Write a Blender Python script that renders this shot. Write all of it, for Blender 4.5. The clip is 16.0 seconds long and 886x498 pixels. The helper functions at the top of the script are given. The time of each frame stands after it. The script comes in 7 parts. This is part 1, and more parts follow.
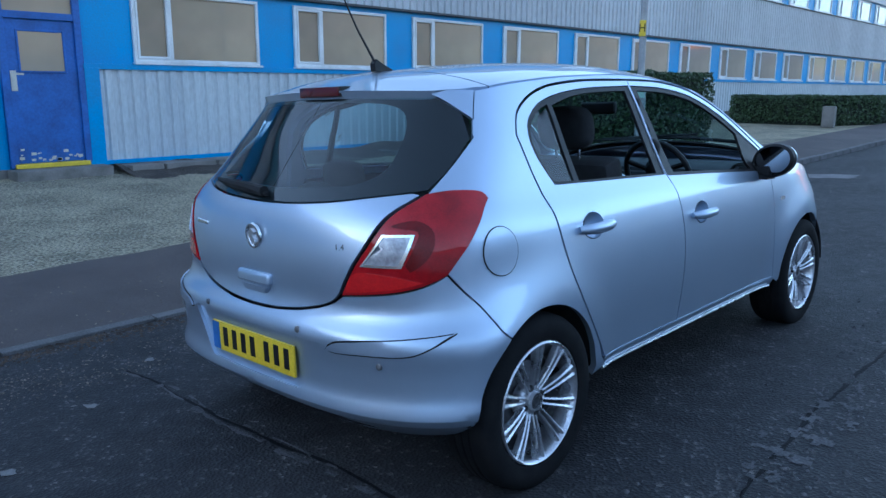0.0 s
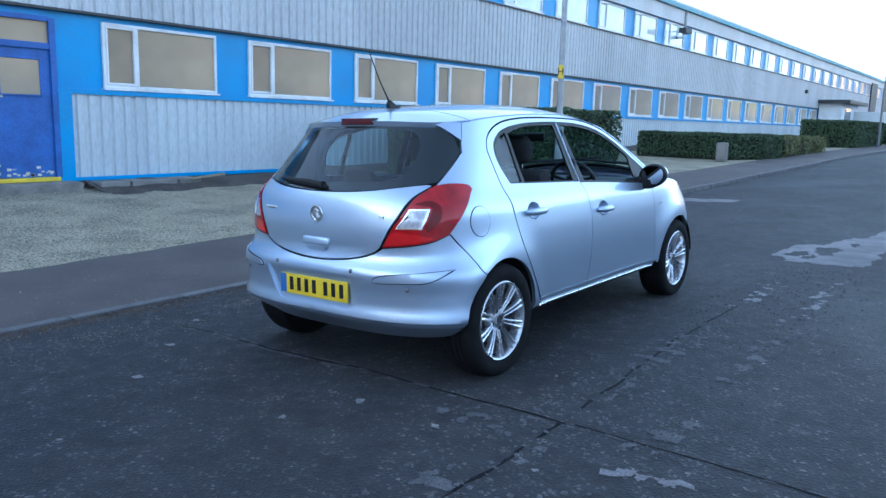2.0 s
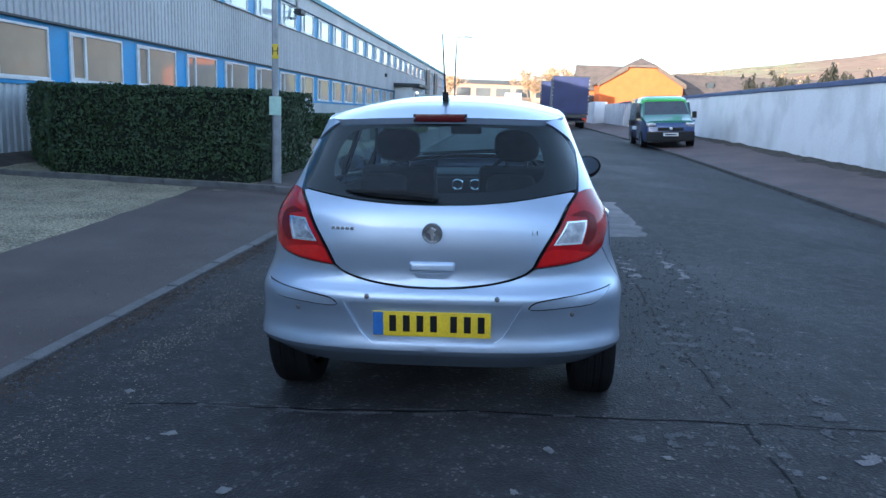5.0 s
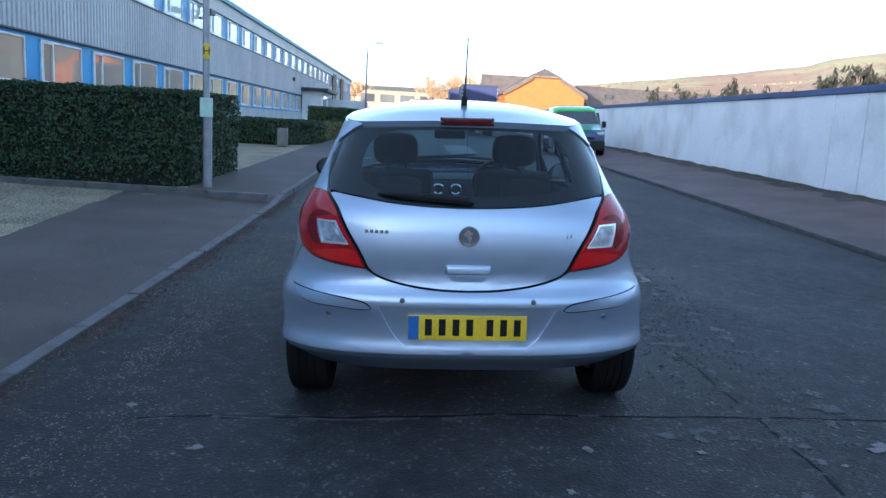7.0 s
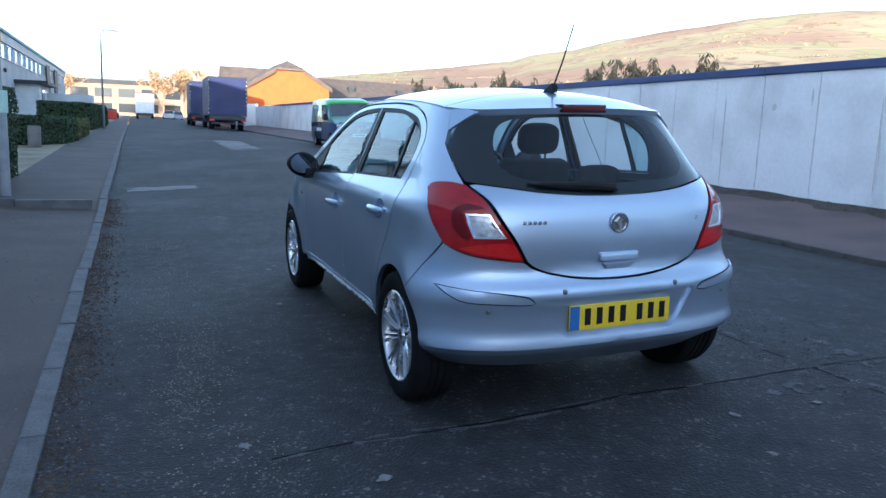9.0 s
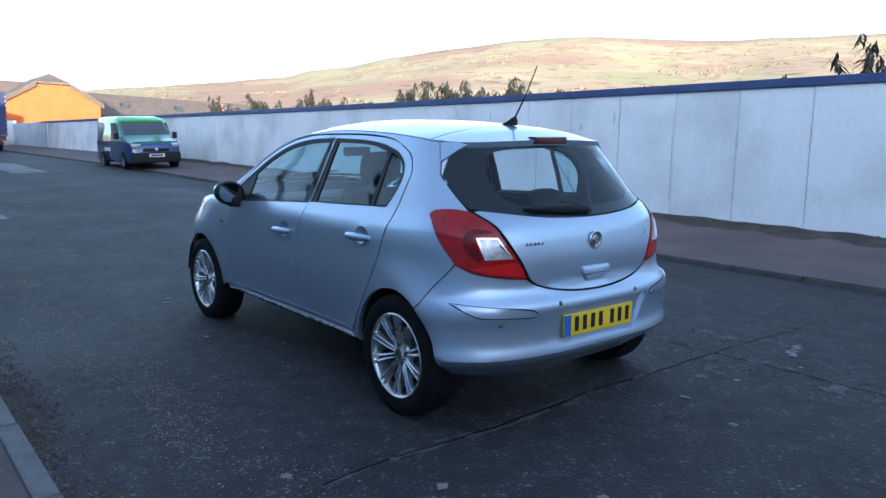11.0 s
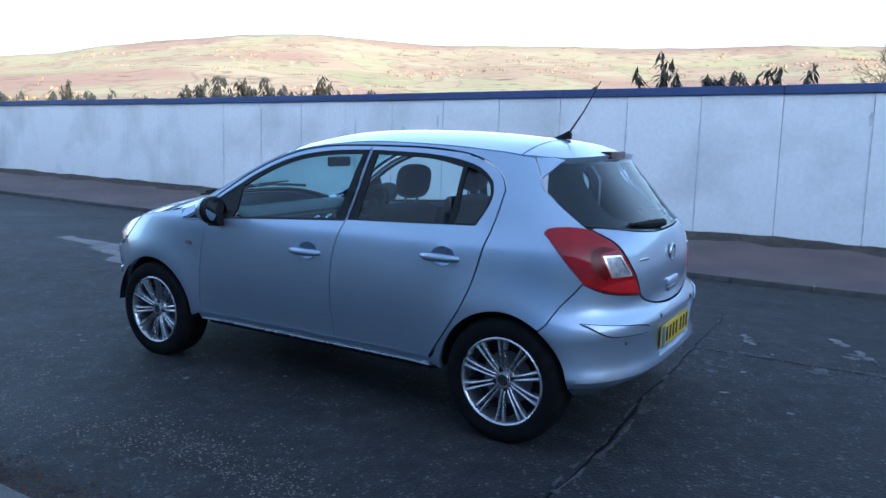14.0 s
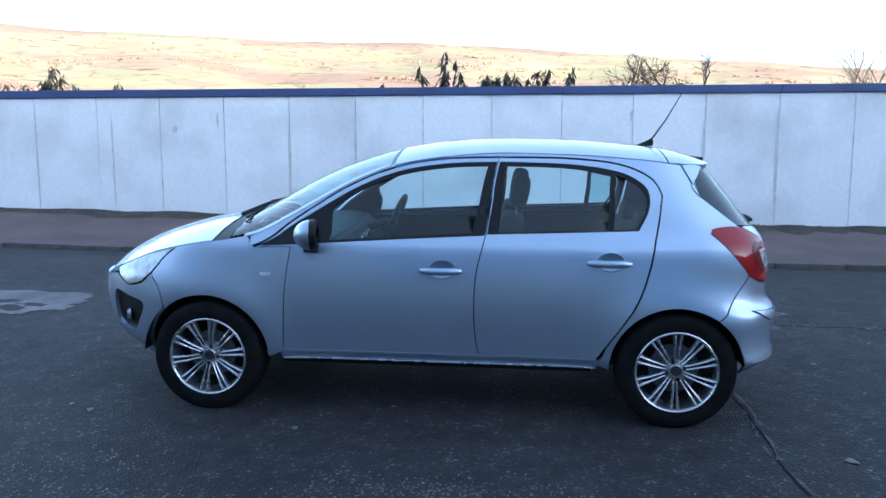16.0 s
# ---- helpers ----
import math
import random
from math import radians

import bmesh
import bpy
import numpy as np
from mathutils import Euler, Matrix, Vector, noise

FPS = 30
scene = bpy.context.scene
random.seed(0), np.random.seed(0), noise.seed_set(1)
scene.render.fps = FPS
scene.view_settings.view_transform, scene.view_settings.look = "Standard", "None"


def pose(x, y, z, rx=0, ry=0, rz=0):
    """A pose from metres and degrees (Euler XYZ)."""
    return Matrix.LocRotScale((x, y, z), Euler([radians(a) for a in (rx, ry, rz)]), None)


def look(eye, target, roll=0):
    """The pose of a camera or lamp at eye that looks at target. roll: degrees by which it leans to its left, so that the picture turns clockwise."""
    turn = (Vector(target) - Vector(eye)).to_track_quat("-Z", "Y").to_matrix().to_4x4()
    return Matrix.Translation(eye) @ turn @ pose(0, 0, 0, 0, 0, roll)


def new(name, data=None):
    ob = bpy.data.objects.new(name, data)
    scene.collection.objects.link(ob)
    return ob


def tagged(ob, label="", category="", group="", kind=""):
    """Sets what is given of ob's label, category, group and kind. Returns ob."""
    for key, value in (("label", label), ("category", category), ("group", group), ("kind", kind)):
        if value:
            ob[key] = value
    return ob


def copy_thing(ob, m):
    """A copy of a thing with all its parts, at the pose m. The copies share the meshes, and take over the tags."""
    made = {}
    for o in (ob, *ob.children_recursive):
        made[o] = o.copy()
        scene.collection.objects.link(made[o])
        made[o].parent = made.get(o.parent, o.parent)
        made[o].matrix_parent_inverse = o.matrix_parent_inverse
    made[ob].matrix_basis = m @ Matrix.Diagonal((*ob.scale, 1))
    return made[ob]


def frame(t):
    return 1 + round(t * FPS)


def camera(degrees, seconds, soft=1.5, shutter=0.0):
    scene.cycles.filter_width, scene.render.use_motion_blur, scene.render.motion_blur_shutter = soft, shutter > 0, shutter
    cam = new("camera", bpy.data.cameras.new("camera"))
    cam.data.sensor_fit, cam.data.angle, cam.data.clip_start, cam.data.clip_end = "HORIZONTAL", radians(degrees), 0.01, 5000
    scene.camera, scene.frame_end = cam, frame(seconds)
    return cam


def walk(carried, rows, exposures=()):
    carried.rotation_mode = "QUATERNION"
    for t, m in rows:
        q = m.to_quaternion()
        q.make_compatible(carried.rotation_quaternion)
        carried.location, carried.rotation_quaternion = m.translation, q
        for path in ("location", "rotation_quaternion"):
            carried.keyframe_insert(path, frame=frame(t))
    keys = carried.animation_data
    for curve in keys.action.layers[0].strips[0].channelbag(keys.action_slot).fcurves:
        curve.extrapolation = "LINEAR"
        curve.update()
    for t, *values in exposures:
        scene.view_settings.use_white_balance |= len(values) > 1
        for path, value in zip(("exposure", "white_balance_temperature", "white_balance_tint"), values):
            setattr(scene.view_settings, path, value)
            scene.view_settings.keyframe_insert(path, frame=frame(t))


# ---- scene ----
cam = camera(61.1, 16.0)
PATH = [
    (0, (2.235, -1.975, 1.433), (0.885, -0.56, 1.015), 0.2),
    (0.5, (2.499, -2.501, 1.432), (1.22, -1.017, 1.03), 0.5),
    (1, (2.771, -2.898, 1.427), (1.517, -1.39, 1.036), 1.5),
    (1.5, (2.908, -3.165, 1.423), (1.684, -1.626, 1.055), 1.8),
    (2, (2.95, -3.32, 1.438), (1.749, -1.757, 1.1), 1.6),
    (2.5, (2.89, -3.371, 1.429), (1.734, -1.773, 1.096), 2.0),
    (3, (2.532, -3.406, 1.432), (1.534, -1.7, 1.126), 2.9),
    (3.5, (1.965, -3.516, 1.453), (1.156, -1.72, 1.106), 2.7),
    (4, (1.38, -3.611, 1.428), (0.786, -1.732, 1.085), 2.9),
    (4.5, (0.799, -3.724, 1.434), (0.435, -1.785, 1.105), 2.4),
    (4.7, (0.578, -3.748, 1.444), (0.299, -1.8, 1.083), 2.2),
    (6.8, (-0.267, -3.765, 1.402), (-0.192, -1.792, 1.084), 3.0),
    (7, (-0.276, -3.766, 1.401), (-0.192, -1.795, 1.073), 3.2),
    (7.5, (-0.381, -3.749, 1.387), (-0.232, -1.786, 1.034), 4.3),
    (8, (-0.791, -3.612, 1.363), (-0.402, -1.682, 1.01), 4.8),
    (8.5, (-1.4, -3.449, 1.341), (-0.848, -1.556, 1.006), 4.1),
    (9, (-1.971, -3.267, 1.298), (-1.216, -1.442, 0.984), 2.1),
    (9.5, (-2.428, -3.098, 1.316), (-1.489, -1.36, 1.004), 2.1),
    (10, (-2.781, -3.001, 1.349), (-1.624, -1.396, 1.055), 0.5),
    (10.2, (-2.862, -2.997, 1.354), (-1.661, -1.422, 1.076), 0.5),
    (12.5, (-3.061, -2.903, 1.311), (-1.757, -1.406, 1.071), 3.2),
    (13, (-3.326, -2.561, 1.334), (-1.863, -1.22, 1.086), 3.2),
    (13.5, (-3.695, -2.111, 1.38), (-2.117, -0.908, 1.129), 1.4),
    (14, (-3.96, -1.554, 1.38), (-2.262, -0.525, 1.137), 1.7),
    (14.5, (-4.252, -0.966, 1.416), (-2.44, -0.177, 1.111), 1.1),
    (15, (-4.485, -0.339, 1.407), (-2.588, 0.244, 1.155), 0.5),
    (15.5, (-4.667, 0.287, 1.439), (-2.737, 0.7, 1.118), 0.5),
    (16, (-4.709, 0.825, 1.447), (-2.734, 1.02, 1.197), 0.0),
]
# stops, kelvin and tint of the film camera on the way
EXPOSURES = [(0, 2.33, 4950, 8), (1.5, 2.93, 5100, 8), (3.0, 2.68, 5150, 9), (4.5, 2.43, 5200, 9), (7, 2.28, 5100, 9), (9, 2.33, 5200, 9), (10, 2.48, 5200, 9), (12.5, 2.03, 5000, 9), (13, 2.01, 4950, 9), (14.5, 2.53, 5000, 9), (16, 2.68, 5200, 9)]
walk(cam, [(t, look(eye, target, roll)) for t, eye, target, roll in PATH], EXPOSURES)
SKY_STRENGTH, SUN_STRENGTH = 0.15, 2.6

# ---- light and sky ----
SUN_AZ, SUN_EL = radians(210.0), radians(6.0)     # azimuth clockwise from +y
world = bpy.data.worlds.new("sky")
scene.world = world
world.use_nodes = True
_wn = world.node_tree.nodes
_sky = _wn.new("ShaderNodeTexSky")
_sky.sky_type = "NISHITA"
_sky.sun_disc = False
_sky.sun_elevation, _sky.sun_rotation = SUN_EL, SUN_AZ
_sky.air_density, _sky.dust_density, _sky.ozone_density = 1.0, 1.0, 2.0
_haze = _wn.new("ShaderNodeHueSaturation")      # winter haze: a paler sky
_haze.inputs["Saturation"].default_value = 0.6
world.node_tree.links.new(_sky.outputs[0], _haze.inputs["Color"])
world.node_tree.links.new(_haze.outputs[0], _wn["Background"].inputs[0])
_wn["Background"].inputs[1].default_value = SKY_STRENGTH
_sd = bpy.data.lights.new("sun", "SUN")
_sd.energy, _sd.angle, _sd.color = SUN_STRENGTH, radians(0.5), (1.0, 0.84, 0.64)
_sun = new("sun", _sd)
_dir = Vector((math.sin(SUN_AZ) * math.cos(SUN_EL), math.cos(SUN_AZ) * math.cos(SUN_EL), math.sin(SUN_EL)))
_sun.matrix_world = look(_dir * 200, (0, 0, 0))

# ---- materials ----
def nodes_of(name):
    m = bpy.data.materials.new(name)
    m.use_nodes = True
    return m, m.node_tree.nodes, m.node_tree.links, m.node_tree.nodes["Principled BSDF"]


def surface(name, col, rough=0.6, metal=0.0, col2=None, scale=6.0, detail=6.0, fine=60.0, bump=0.1, bump_scale=None,
            coat=0.0, spread=0.06, spec=0.5, mixlo=0.4, mixhi=0.65, stretch=(1, 1, 1), random_tint=0.0):
    """Two-scale noise on colour and roughness with fine bump."""
    m, n, l, p = nodes_of(name)
    tc = n.new("ShaderNodeTexCoord")
    mp = n.new("ShaderNodeMapping")
    mp.inputs["Scale"].default_value = stretch
    l.new(tc.outputs["Object"], mp.inputs[0])
    big = n.new("ShaderNodeTexNoise")
    big.inputs["Scale"].default_value, big.inputs["Detail"].default_value = scale, detail
    l.new(mp.outputs[0], big.inputs["Vector"])
    small = n.new("ShaderNodeTexNoise")
    small.inputs["Scale"].default_value, small.inputs["Detail"].default_value = fine, 4
    l.new(mp.outputs[0], small.inputs["Vector"])
    ramp = n.new("ShaderNodeMapRange")
    ramp.inputs["From Min"].default_value, ramp.inputs["From Max"].default_value = mixlo, mixhi
    l.new(big.outputs["Fac"], ramp.inputs["Value"])
    mix = n.new("ShaderNodeMix")
    mix.data_type = "RGBA"
    mix.inputs["A"].default_value = (*col, 1)
    mix.inputs["B"].default_value = (*(col2 or [c * 0.85 for c in col]), 1)
    l.new(ramp.outputs[0], mix.inputs["Factor"])
    hsv = n.new("ShaderNodeHueSaturation")
    val = n.new("ShaderNodeMapRange")
    val.inputs["From Min"].default_value, val.inputs["From Max"].default_value = 0.3, 0.7
    val.inputs["To Min"].default_value, val.inputs["To Max"].default_value = 1 - spread * 2, 1 + spread * 2
    l.new(small.outputs["Fac"], val.inputs["Value"])
    if random_tint:
        oi = n.new("ShaderNodeObjectInfo")
        rr = n.new("ShaderNodeMapRange")
        rr.inputs["To Min"].default_value, rr.inputs["To Max"].default_value = 1 - random_tint, 1 + random_tint
        l.new(oi.outputs["Random"], rr.inputs["Value"])
        mu = n.new("ShaderNodeMath")
        mu.operation = "MULTIPLY"
        l.new(rr.outputs[0], mu.inputs[0])
        l.new(val.outputs[0], mu.inputs[1])
        l.new(mu.outputs[0], hsv.inputs["Value"])
    else:
        l.new(val.outputs[0], hsv.inputs["Value"])
    l.new(mix.outputs["Result"], hsv.inputs["Color"])
    l.new(hsv.outputs[0], p.inputs["Base Color"])
    p.inputs["Metallic"].default_value = metal
    rg = n.new("ShaderNodeMapRange")
    rg.inputs["To Min"].default_value, rg.inputs["To Max"].default_value = max(rough - 0.08, 0.02), min(rough + 0.08, 1)
    l.new(big.outputs["Fac"], rg.inputs["Value"])
    l.new(rg.outputs[0], p.inputs["Roughness"])
    p.inputs["Coat Weight"].default_value = coat
    p.inputs["Coat Roughness"].default_value = 0.03
    p.inputs["Specular IOR Level"].default_value = spec
    if bump:
        b = n.new("ShaderNodeBump")
        b.inputs["Strength"].default_value = bump
        b.inputs["Distance"].default_value = bump_scale or 0.01
        l.new(small.outputs["Fac"], b.inputs["Height"])
        l.new(b.outputs[0], p.inputs["Normal"])
    return m


def glass(name, tint=(0.75, 0.8, 0.82), gloss=1.0):
    """Thin pane: tinted see-through with a Fresnel gloss."""
    m, n, l, p = nodes_of(name)
    n.remove(p)
    out = n["Material Output"]
    tr, gl, lw, mx = n.new("ShaderNodeBsdfTransparent"), n.new("ShaderNodeBsdfGlossy"), n.new("ShaderNodeLayerWeight"), n.new("ShaderNodeMixShader")
    tr.inputs[0].default_value = (*tint, 1)
    gl.inputs["Roughness"].default_value = 0.01
    gl.inputs["Color"].default_value = (gloss, gloss, gloss, 1)
    lw.inputs["Blend"].default_value = 0.5
    pw, ma = n.new("ShaderNodeMath"), n.new("ShaderNodeMath")
    pw.operation, ma.operation = "POWER", "MULTIPLY_ADD"
    pw.inputs[1].default_value, ma.inputs[1].default_value, ma.inputs[2].default_value = 4.0, 0.65, 0.038
    l.new(lw.outputs["Facing"], pw.inputs[0])
    l.new(pw.outputs[0], ma.inputs[0])
    l.new(ma.outputs[0], mx.inputs[0])
    l.new(tr.outputs[0], mx.inputs[1])
    l.new(gl.outputs[0], mx.inputs[2])
    l.new(mx.outputs[0], out.inputs[0])
    return m


def car_paint(name, col, metal=0.75, rough=0.33):
    m, n, l, p = nodes_of(name)
    tc = n.new("ShaderNodeTexCoord")
    fl = n.new("ShaderNodeTexVoronoi")
    fl.inputs["Scale"].default_value = 900
    l.new(tc.outputs["Object"], fl.inputs["Vector"])
    dirt = n.new("ShaderNodeTexNoise")
    dirt.inputs["Scale"].default_value, dirt.inputs["Detail"].default_value = 3.5, 8
    l.new(tc.outputs["Object"], dirt.inputs["Vector"])
    mix = n.new("ShaderNodeMix")
    mix.data_type = "RGBA"
    mix.inputs["A"].default_value = (*[c * 0.93 for c in col], 1)
    mix.inputs["B"].default_value = (*[min(c * 1.07, 1) for c in col], 1)
    l.new(fl.outputs["Distance"], mix.inputs["Factor"])
    mix2 = n.new("ShaderNodeMix")
    mix2.data_type = "RGBA"
    mr = n.new("ShaderNodeMapRange")
    mr.inputs["From Min"].default_value, mr.inputs["From Max"].default_value, mr.inputs["To Max"].default_value = 0.45, 0.8, 0.25
    l.new(dirt.outputs["Fac"], mr.inputs["Value"])
    l.new(mr.outputs[0], mix2.inputs["Factor"])
    l.new(mix.outputs["Result"], mix2.inputs["A"])
    mix2.inputs["B"].default_value = (*[c * 0.8 for c in col], 1)
    l.new(mix2.outputs["Result"], p.inputs["Base Color"])
    p.inputs["Metallic"].default_value, p.inputs["Roughness"].default_value = metal, rough
    p.inputs["Coat Weight"].default_value, p.inputs["Coat Roughness"].default_value = 1.0, 0.02
    p.inputs["Coat IOR"].default_value = 1.55
    rg = n.new("ShaderNodeMapRange")
    rg.inputs["To Min"].default_value, rg.inputs["To Max"].default_value = 0.01, 0.05
    l.new(dirt.outputs["Fac"], rg.inputs["Value"])
    l.new(rg.outputs[0], p.inputs["Coat Roughness"])
    return m


SILVER = car_paint("silver_paint", (0.425, 0.505, 0.625), 0.76, 0.37)
TAIL_RED = surface("red_lens", (0.36, 0.004, 0.008), 0.06, col2=(0.22, 0.002, 0.004), scale=9, fine=220, bump=0.0, coat=0.0, spread=0.08, spec=0.5)
LENS_BRIGHT = surface("bright_red_lens", (0.55, 0.008, 0.008), 0.08, col2=(0.5, 0.006, 0.008), scale=22, fine=160, bump=0.15, bump_scale=0.002, coat=0.6)
LENS_DARK = surface("dark_red_lens", (0.13, 0.002, 0.003), 0.15, scale=30, fine=200, bump=0.1, spec=0.3)
LENS_CLEAR = surface("clear_lens", (0.46, 0.47, 0.50), 0.14, 0.5, col2=(0.24, 0.24, 0.27), scale=26, fine=110, bump=0.4, bump_scale=0.004, coat=1.0)
HEAD_LENS = surface("headlamp_lens", (0.40, 0.43, 0.48), 0.08, 0.6, col2=(0.2, 0.21, 0.23), scale=14, fine=90, bump=0.2, coat=1.0)
BRAKE_RED = surface("brake_lens", (0.09, 0.004, 0.006), 0.2, scale=60, coat=0.2)
BLACK_TRIM = surface("black_trim", (0.009, 0.009, 0.010), 0.5, scale=20, fine=400, bump=0.05, spec=0.3)
BLACK_MATT = surface("black_matt", (0.008, 0.008, 0.009), 0.85, scale=20, bump=0.1)
RUBBER = surface("tyre_rubber", (0.008, 0.008, 0.009), 0.85, spec=0.12, col2=(0.013, 0.013, 0.013), scale=14, fine=150, bump=0.3, bump_scale=0.003)
ALLOY = surface("alloy", (0.62, 0.63, 0.66), 0.28, 0.85, col2=(0.5, 0.5, 0.52), scale=12, fine=160, bump=0.05, coat=0.6)
ALLOY_DARK = surface("alloy_shadow", (0.2, 0.2, 0.21), 0.45, 0.7, scale=14, bump=0.05)
CHROME = surface("chrome", (0.88, 0.89, 0.90), 0.22, 1.0, scale=30, bump=0.02)
PLATE_Y = surface("plate_yellow", (0.78, 0.55, 0.02), 0.35, col2=(0.66, 0.45, 0.02), scale=8, fine=120, bump=0.03, coat=0.4, mixlo=0.5, mixhi=0.8)
PLATE_B = surface("plate_blue", (0.05, 0.16, 0.45), 0.35, scale=8, bump=0.0, coat=0.4)
SEAT = surface("seat_cloth", (0.016, 0.017, 0.019), 0.9, col2=(0.026, 0.027, 0.03), scale=18, fine=300, bump=0.4, bump_scale=0.003)
LINER = surface("roof_liner", (0.28, 0.28, 0.27), 0.95, scale=10, fine=200, bump=0.15)
DASH = surface("dash_plastic", (0.010, 0.011, 0.013), 0.6, scale=15, fine=250, bump=0.2, bump_scale=0.002)
GLASS = glass("car_glass", (0.62, 0.80, 0.82))
GLASS_DARK = glass("rear_glass", (0.68, 0.79, 0.82))
MIRROR = surface("mirror", (0.6, 0.62, 0.65), 0.02, 1.0, bump=0.0, spread=0.0)


# ---- making things ----
def thing(name, m, label, category, group=""):
    ob = new(name)
    ob.empty_display_size = 0.2
    ob.matrix_world = m
    return tagged(ob, label, category, group)


def part(name, bm, mat, parent=None, label="", smooth=False, m=None, kind="", angle=None):
    me = bpy.data.meshes.new(name)
    bmesh.ops.recalc_face_normals(bm, faces=bm.faces)
    bm.to_mesh(me)
    bm.free()
    return link_part(name, me, mat, parent, label, smooth, m, kind)


def link_part(name, me, mat, parent=None, label="", smooth=False, m=None, kind=""):
    for one in (mat if isinstance(mat, (list, tuple)) else [mat]):
        if one and one.name not in [k.name for k in me.materials if k]:
            me.materials.append(one)
    if smooth:
        me.polygons.foreach_set("use_smooth", [True] * len(me.polygons))
        me.set_sharp_from_angle(angle=radians(38))
    ob = new(name, me)
    if parent:
        ob.parent = parent
    if m is not None:
        ob.matrix_local = m
    return tagged(ob, label, kind=kind)


def box(bm, x0, x1, y0, y1, z0, z1, bevel=0.0, seg=2, m=None):
    t = Matrix.LocRotScale(((x0 + x1) / 2, (y0 + y1) / 2, (z0 + z1) / 2), None, (abs(x1 - x0), abs(y1 - y0), abs(z1 - z0)))
    if m is not None:
        t = m @ t
    vs = bmesh.ops.create_cube(bm, size=1, matrix=t)["verts"]
    if bevel:
        es = list({e for v in vs for e in v.link_edges})
        bmesh.ops.bevel(bm, geom=es, offset=bevel, segments=seg, profile=0.7, affect="EDGES")
    return bm


def boxed(x0, x1, y0, y1, z0, z1, bevel=0.0, seg=2, m=None):
    return box(bmesh.new(), x0, x1, y0, y1, z0, z1, bevel, seg, m)


def tube(bm, pts, radii, seg=10, caps=True):
    """A round tube along points, with a radius for each."""
    rings = []
    pts = [Vector(p) for p in pts]
    for i, p in enumerate(pts):
        d = (pts[min(i + 1, len(pts) - 1)] - pts[max(i - 1, 0)]).normalized()
        a = d.orthogonal().normalized() if abs(d.z) > 0.9 else d.cross(Vector((0, 0, 1))).normalized()
        b = d.cross(a)
        r = radii[i] if isinstance(radii, (list, tuple)) else radii
        rings.append([bm.verts.new(p + (a * math.cos(k * 2 * math.pi / seg) + b * math.sin(k * 2 * math.pi / seg)) * r) for k in range(seg)])
    for r0, r1 in zip(rings, rings[1:]):
        for k in range(seg):
            bm.faces.new((r0[k], r0[(k + 1) % seg], r1[(k + 1) % seg], r1[k]))
    if caps:
        bm.faces.new(rings[0][::-1])
        bm.faces.new(rings[-1])
    return bm


def lathe(bm, prof, seg=48, m=None, close=False):
    """Turn a profile of (radius, x) round the x axis."""
    rings = []
    for r, x in prof:
        ring = []
        for k in range(seg):
            a = 2 * math.pi * k / seg
            v = Vector((x, r * math.cos(a), r * math.sin(a)))
            ring.append(bm.verts.new(m @ v if m is not None else v))
        rings.append(ring)
    pairs = list(zip(rings, rings[1:])) + ([(rings[-1], rings[0])] if close else [])
    for r0, r1 in pairs:
        for k in range(seg):
            bm.faces.new((r0[k], r0[(k + 1) % seg], r1[(k + 1) % seg], r1[k]))
    return bm


def prism(bm, outline, axis, a, b, m=None):
    """Extrude a 2D outline along an axis ('x': outline is (y, z); 'y': (x, z); 'z': (x, y)) from a to b."""
    def at(p, q):
        v = {"x": (q, p[0], p[1]), "y": (p[0], q, p[1]), "z": (p[0], p[1], q)}[axis]
        return bm.verts.new(m @ Vector(v) if m is not None else v)
    lo, hi = [at(p, a) for p in outline], [at(p, b) for p in outline]
    n = len(outline)
    bm.faces.new(lo[::-1])
    bm.faces.new(hi)
    for i in range(n):
        bm.faces.new((lo[i], lo[(i + 1) % n], hi[(i + 1) % n], hi[i]))
    return bm


def grid_mesh(name, xs, ys, fz):
    """A height-field mesh over the given lines."""
    vs = [(x, y, fz(x, y)) for y in ys for x in xs]
    n = len(xs)
    fs = [(j * n + i, j * n + i + 1, (j + 1) * n + i + 1, (j + 1) * n + i) for j in range(len(ys) - 1) for i in range(n - 1)]
    me = bpy.data.meshes.new(name)
    me.from_pydata(vs, [], fs)
    me.polygons.foreach_set("use_smooth", [True] * len(me.polygons))
    return me


# ---- lie of the land ----
def rise(y):
    return 0.01 * y if y < 4 else 0.01 * y + 0.009 * (y - 4) if y < 28 else 0.496 + 0.008 * (y - 28)


def camber(x):
    return 0.10 - 0.14 * (abs(x - 1.75) / 3.85) ** 1.6


def road_z(x, y):
    return rise(y) + camber(max(-2.35, min(5.62, x)))


KERB_L, KERB_R, WALL_X, FACADE_X = -2.35, 5.6, 8.5, -9.6


def left_z(x, y):
    """Pavement and forecourt beside the building."""
    lift = 0.07 * min(1, max(0, (y - 7.6) / 0.5))
    a = -0.05 + lift
    if x > -3.85:
        return rise(y) + a + (KERB_L - x) * 0.03
    t = min(1, (-3.85 - x) / 5.75)
    near = rise(y) + a + 0.045
    return near * (1 - t) + t * max(0.16, near + 0.05)


def right_z(x, y):
    return rise(y) + 0.012 + 0.078 * (x - KERB_R)

